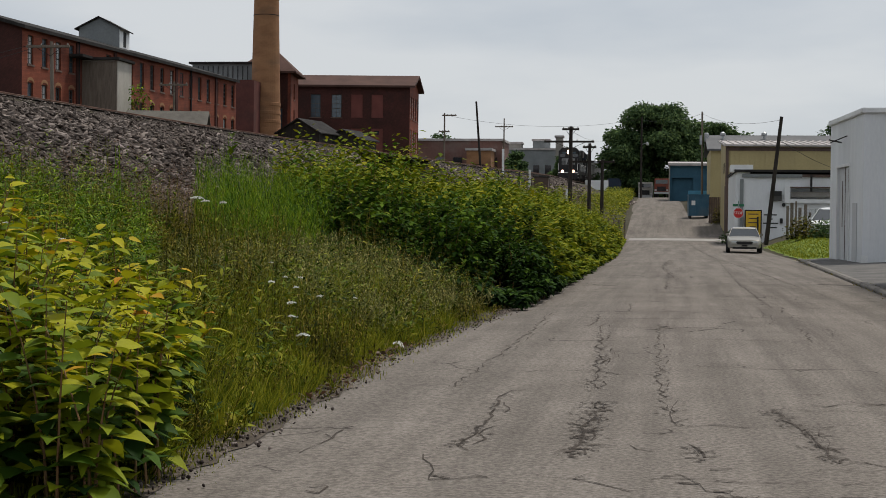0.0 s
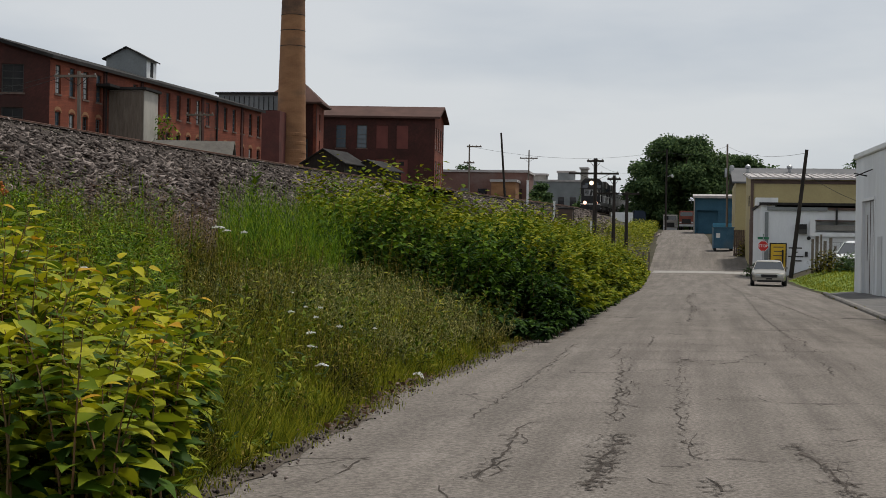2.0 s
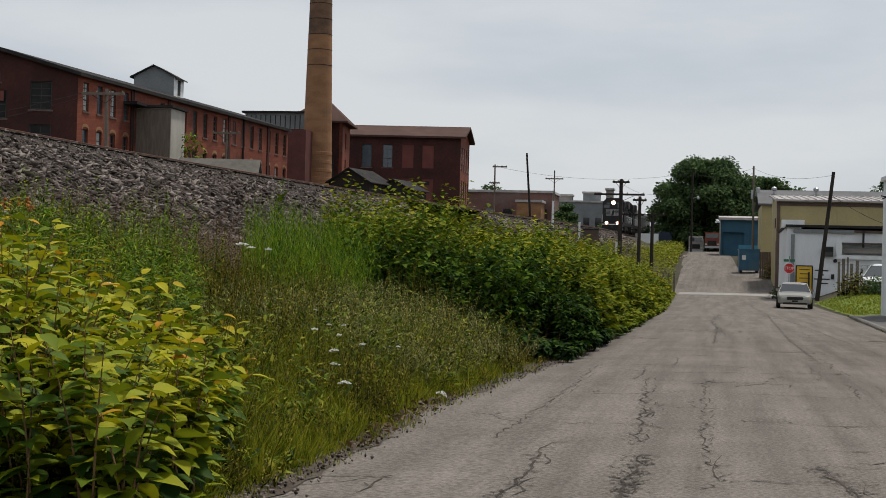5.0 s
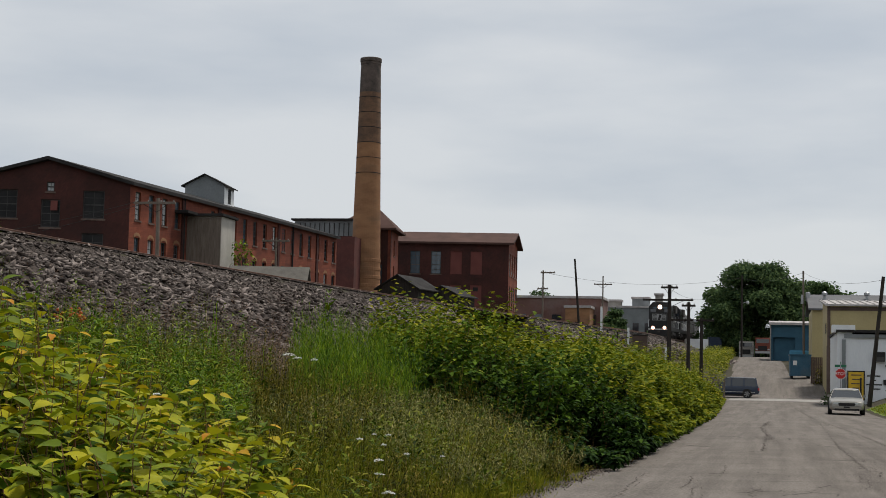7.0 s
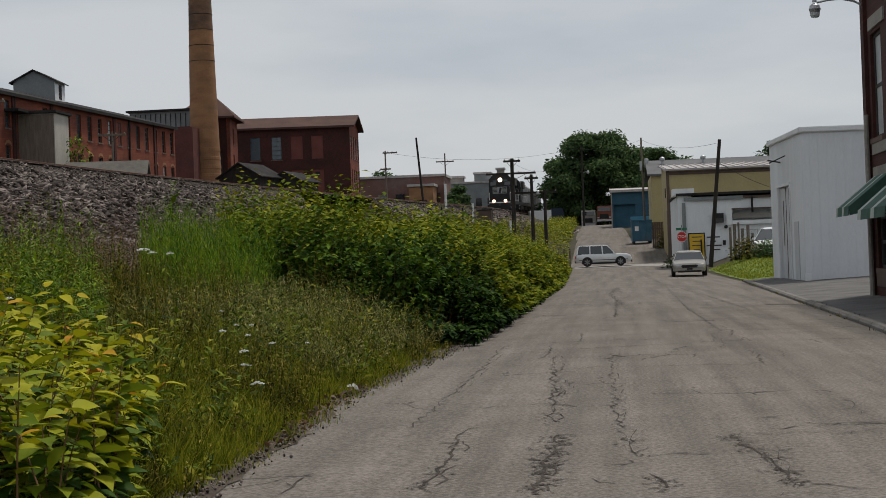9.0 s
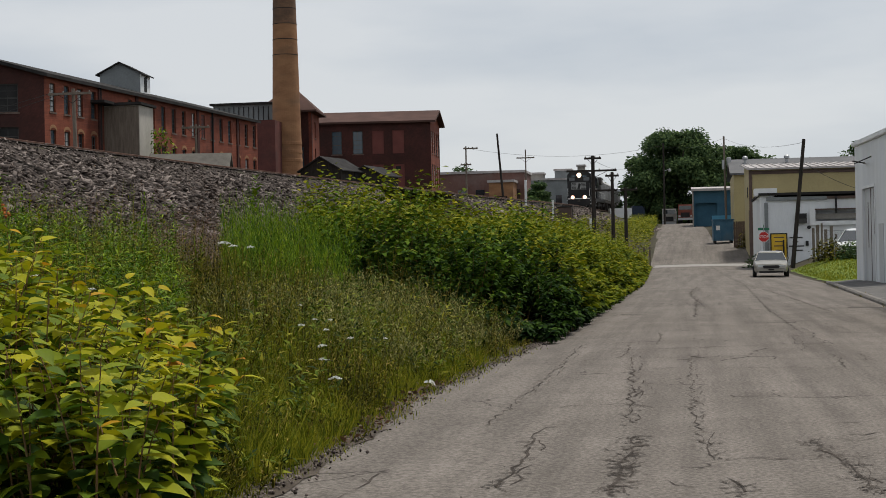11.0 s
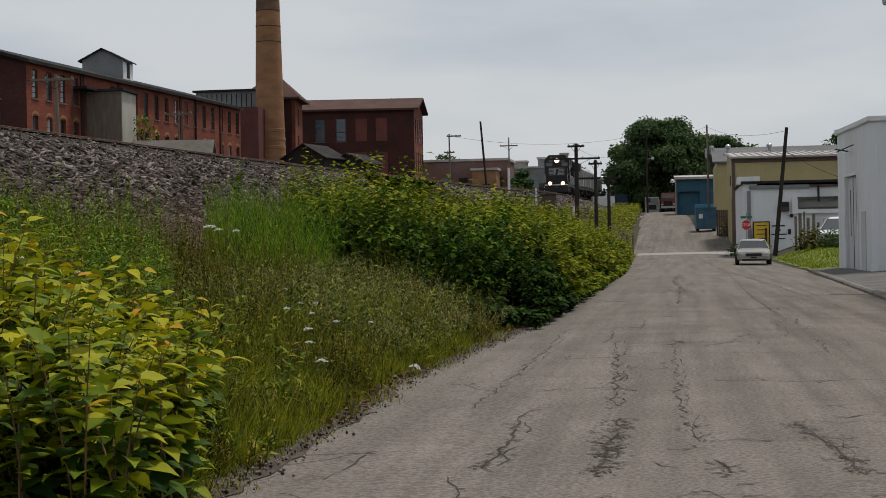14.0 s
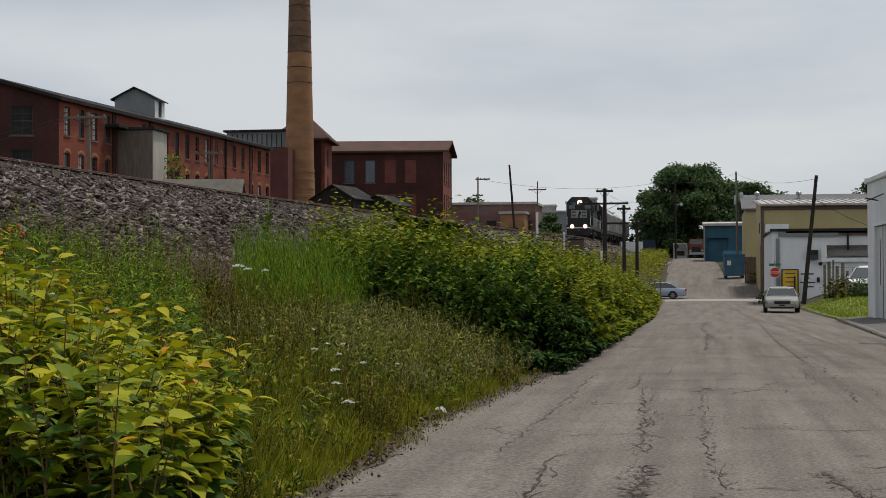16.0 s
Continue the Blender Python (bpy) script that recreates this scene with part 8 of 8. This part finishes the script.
    part("exhaust", boxes((-7.0, -6.6, -0.3, 0.3, 4.1, 4.6)), M_GRIME, l)
    part("pilot", boxes((-0.5, -0.3, -1.45, 1.45, 0.25, 1.0), bevel=0.02), M_BLACK, l, "black pilot plate")
    part("sill_stripe", boxes((-0.298, -0.29, -1.45, 1.45, 1.08, 1.2)), M_SIGN_WHITE, l)
    part("coupler", boxes((-0.3, 0.25, -0.15, 0.15, 0.7, 1.0), bevel=0.03), M_GRIME, l)
    part("fuel_tank", boxes((-11.2, -7.0, -1.3, 1.3, 0.4, 1.0), bevel=0.1), M_GRIME, l)
    bogie(l, -3.3, 2), bogie(l, -14.6, 2)
    if lit:
        hl = part("headlight", boxes((-2.19, -2.02, -0.38, 0.38, 4.02, 4.4), bevel=0.03), M_DARK, l)
        part("lamp", tubes(((-2.02, 0, 4.22), (-1.9, 0, 4.22), 0.3), n=20), M_LAMP_WARM, hl, "lit headlamp")
        for f_ in (-0.78, 0.78):
            dl = part("ditch_light", tubes(((-0.42, f_, 1.32), (-0.2, f_, 1.32), 0.26), n=14), M_DARK, l)
            part("lamp", tubes(((-0.2, f_, 1.32), (-0.17, f_, 1.32), 0.24), n=16), M_LAMP_DITCH, dl, "lit ditch lamp")
    return l


loco_a = locomotive("black hood diesel locomotive with lit headlights and white badge", True)
loco_b = locomotive("second black diesel locomotive behind the first", False)


def hopper(label):
    h = base("hopper_wagon", 0, 0, 0)
    tagged(h, label, "railway wagon", group="hopper wagons of the train")
    L = 15.5
    bm = bmesh.new()
    prism(bm, [(-0.8, -1.4, 1.6), (-0.8, 1.4, 1.6), (-0.8, 1.55, 3.9), (-0.8, 0.8, 4.5), (-0.8, -0.8, 4.5), (-0.8, -1.55, 3.9)], (-L + 1.6, 0, 0))
    part("body", bm, M_HOPPER, h)
    for k in range(9):
        part("side_rib", boxes((-1.5 - 1.6 * k, -1.35 - 1.6 * k, -1.62, -1.5, 1.6, 3.9)), M_HOPPER, h)
        part("side_rib", boxes((-1.5 - 1.6 * k, -1.35 - 1.6 * k, 1.5, 1.62, 1.6, 3.9)), M_HOPPER, h)
    part("sill", boxes((-L + 0.2, -0.2, -1.4, 1.4, 1.1, 1.5)), M_GRIME, h)
    for x in (-4, -7.7, -11.4):
        bm = bmesh.new()
        prism(bm, [(x - 1.4, -1.2, 1.6), (x + 1.4, -1.2, 1.6), (x + 0.4, -1.2, 0.6), (x - 0.4, -1.2, 0.6)], (0, 2.4, 0))
        part("chute", bm, M_GRIME, h)
    part("walkway", boxes((-L + 1, -1, -0.35, 0.35, 4.5, 4.58)), M_STEEL, h)
    bogie(h, -2.4, 2), bogie(h, -L + 2.4, 2)
    return h


cars = [hopper("pale grey covered hopper wagon, dirt-streaked")]
for k in range(3):
    cars.append(copy_thing(cars[0], pose(0, 0, 0)))


# ---------------------------------------------------------------- what moves
def track_pose(front, length):
    """Pose of a rail vehicle whose front coupler is `front` metres along y on the track."""
    def p(y):
        x, z = track_at(y)
        return Vector((float(x), y, float(z)))
    a, b = p(front + 2.0), p(front + length - 2.0)
    d = (a - b).normalized()
    m = d.to_track_quat("X", "Z").to_matrix().to_4x4()
    return Matrix.Translation(p(front)) @ m


def drive(vehicle, rows, street_y, heading):
    """rows: (seconds, x) along the side street; wheels turn with the way gone."""
    ob, wheels, r = vehicle
    z = float(road_z(133.0)) + 0.03
    face = 0 if heading > 0 else 180
    walk(ob, [(t, pose(x, street_y, z, 0, 0, face)) for t, x in rows])
    ts, xs = [t for t, _ in rows], [x for _, x in rows]
    go = np.arange(0, 481) / 30
    for w in wheels:
        wx, wy, wz = w.matrix_basis.translation
        out, x0, ang = [], None, 0.0
        for t in go:
            x = float(np.interp(t, ts, xs))
            if x0 is not None:
                ang += max(-80.0, min(80.0, math.degrees(abs(x - x0) / r)))
            still = x0 is not None and abs(x - x0) < 0.02 and 0.01 < t < 15.99
            x0 = x
            if not still:
                out.append((float(t), pose(wx, wy, wz, 0, ang, 0)))
        walk(w, out)


TRAIN = [(0.0, 229.0), (3.5, 222.0), (6.0, 216.5), (9.0, 208.0), (12.5, 196.0), (16.0, 185.0)]


def motions():
    for ob, back, length in ((loco_a, 0.0, 18.0), (loco_b, 18.3, 18.0), (cars[0], 36.6, 15.5), (cars[1], 52.4, 15.5), (cars[2], 68.2, 15.5), (cars[3], 84.0, 15.5)):
        walk(ob, [(t, track_pose(y + back, length)) for t, y in TRAIN])
    drive(suv, SUV_ROWS, 134.6, -1)
    drive(wagon, WAGON_ROWS, 131.3, 1)
    drive(minivan, VAN_ROWS, 134.6, -1)
    drive(sedan, SEDAN_ROWS, 134.6, -1)


SUV_ROWS = [(0.0, 75.0), (5.0, 22.0), (6.0, 9.8), (6.5, 3.26), (7.0, -3.34), (7.5, -9.0), (8.2, -15.0), (9.0, -19.5), (10.0, -21.5), (16.0, -21.6)]
WAGON_ROWS = [(0.0, -19.0), (6.8, -18.5), (7.6, -14.5), (8.3, -8.6), (9.0, -0.98), (9.2, 1.56), (10.0, 11.5), (11.5, 29.0), (13.0, 46.0), (16.0, 80.0)]
VAN_ROWS = [(0.0, 88.0), (10.8, 17.0), (12.0, 5.48), (12.5, 0.73), (13.0, -3.6), (14.0, -10.5), (15.0, -14.6), (16.0, -15.2)]
SEDAN_ROWS = [(0.0, 95.0), (13.6, 18.0), (15.0, 4.97), (15.5, 0.27), (16.0, -4.17)]

motions()
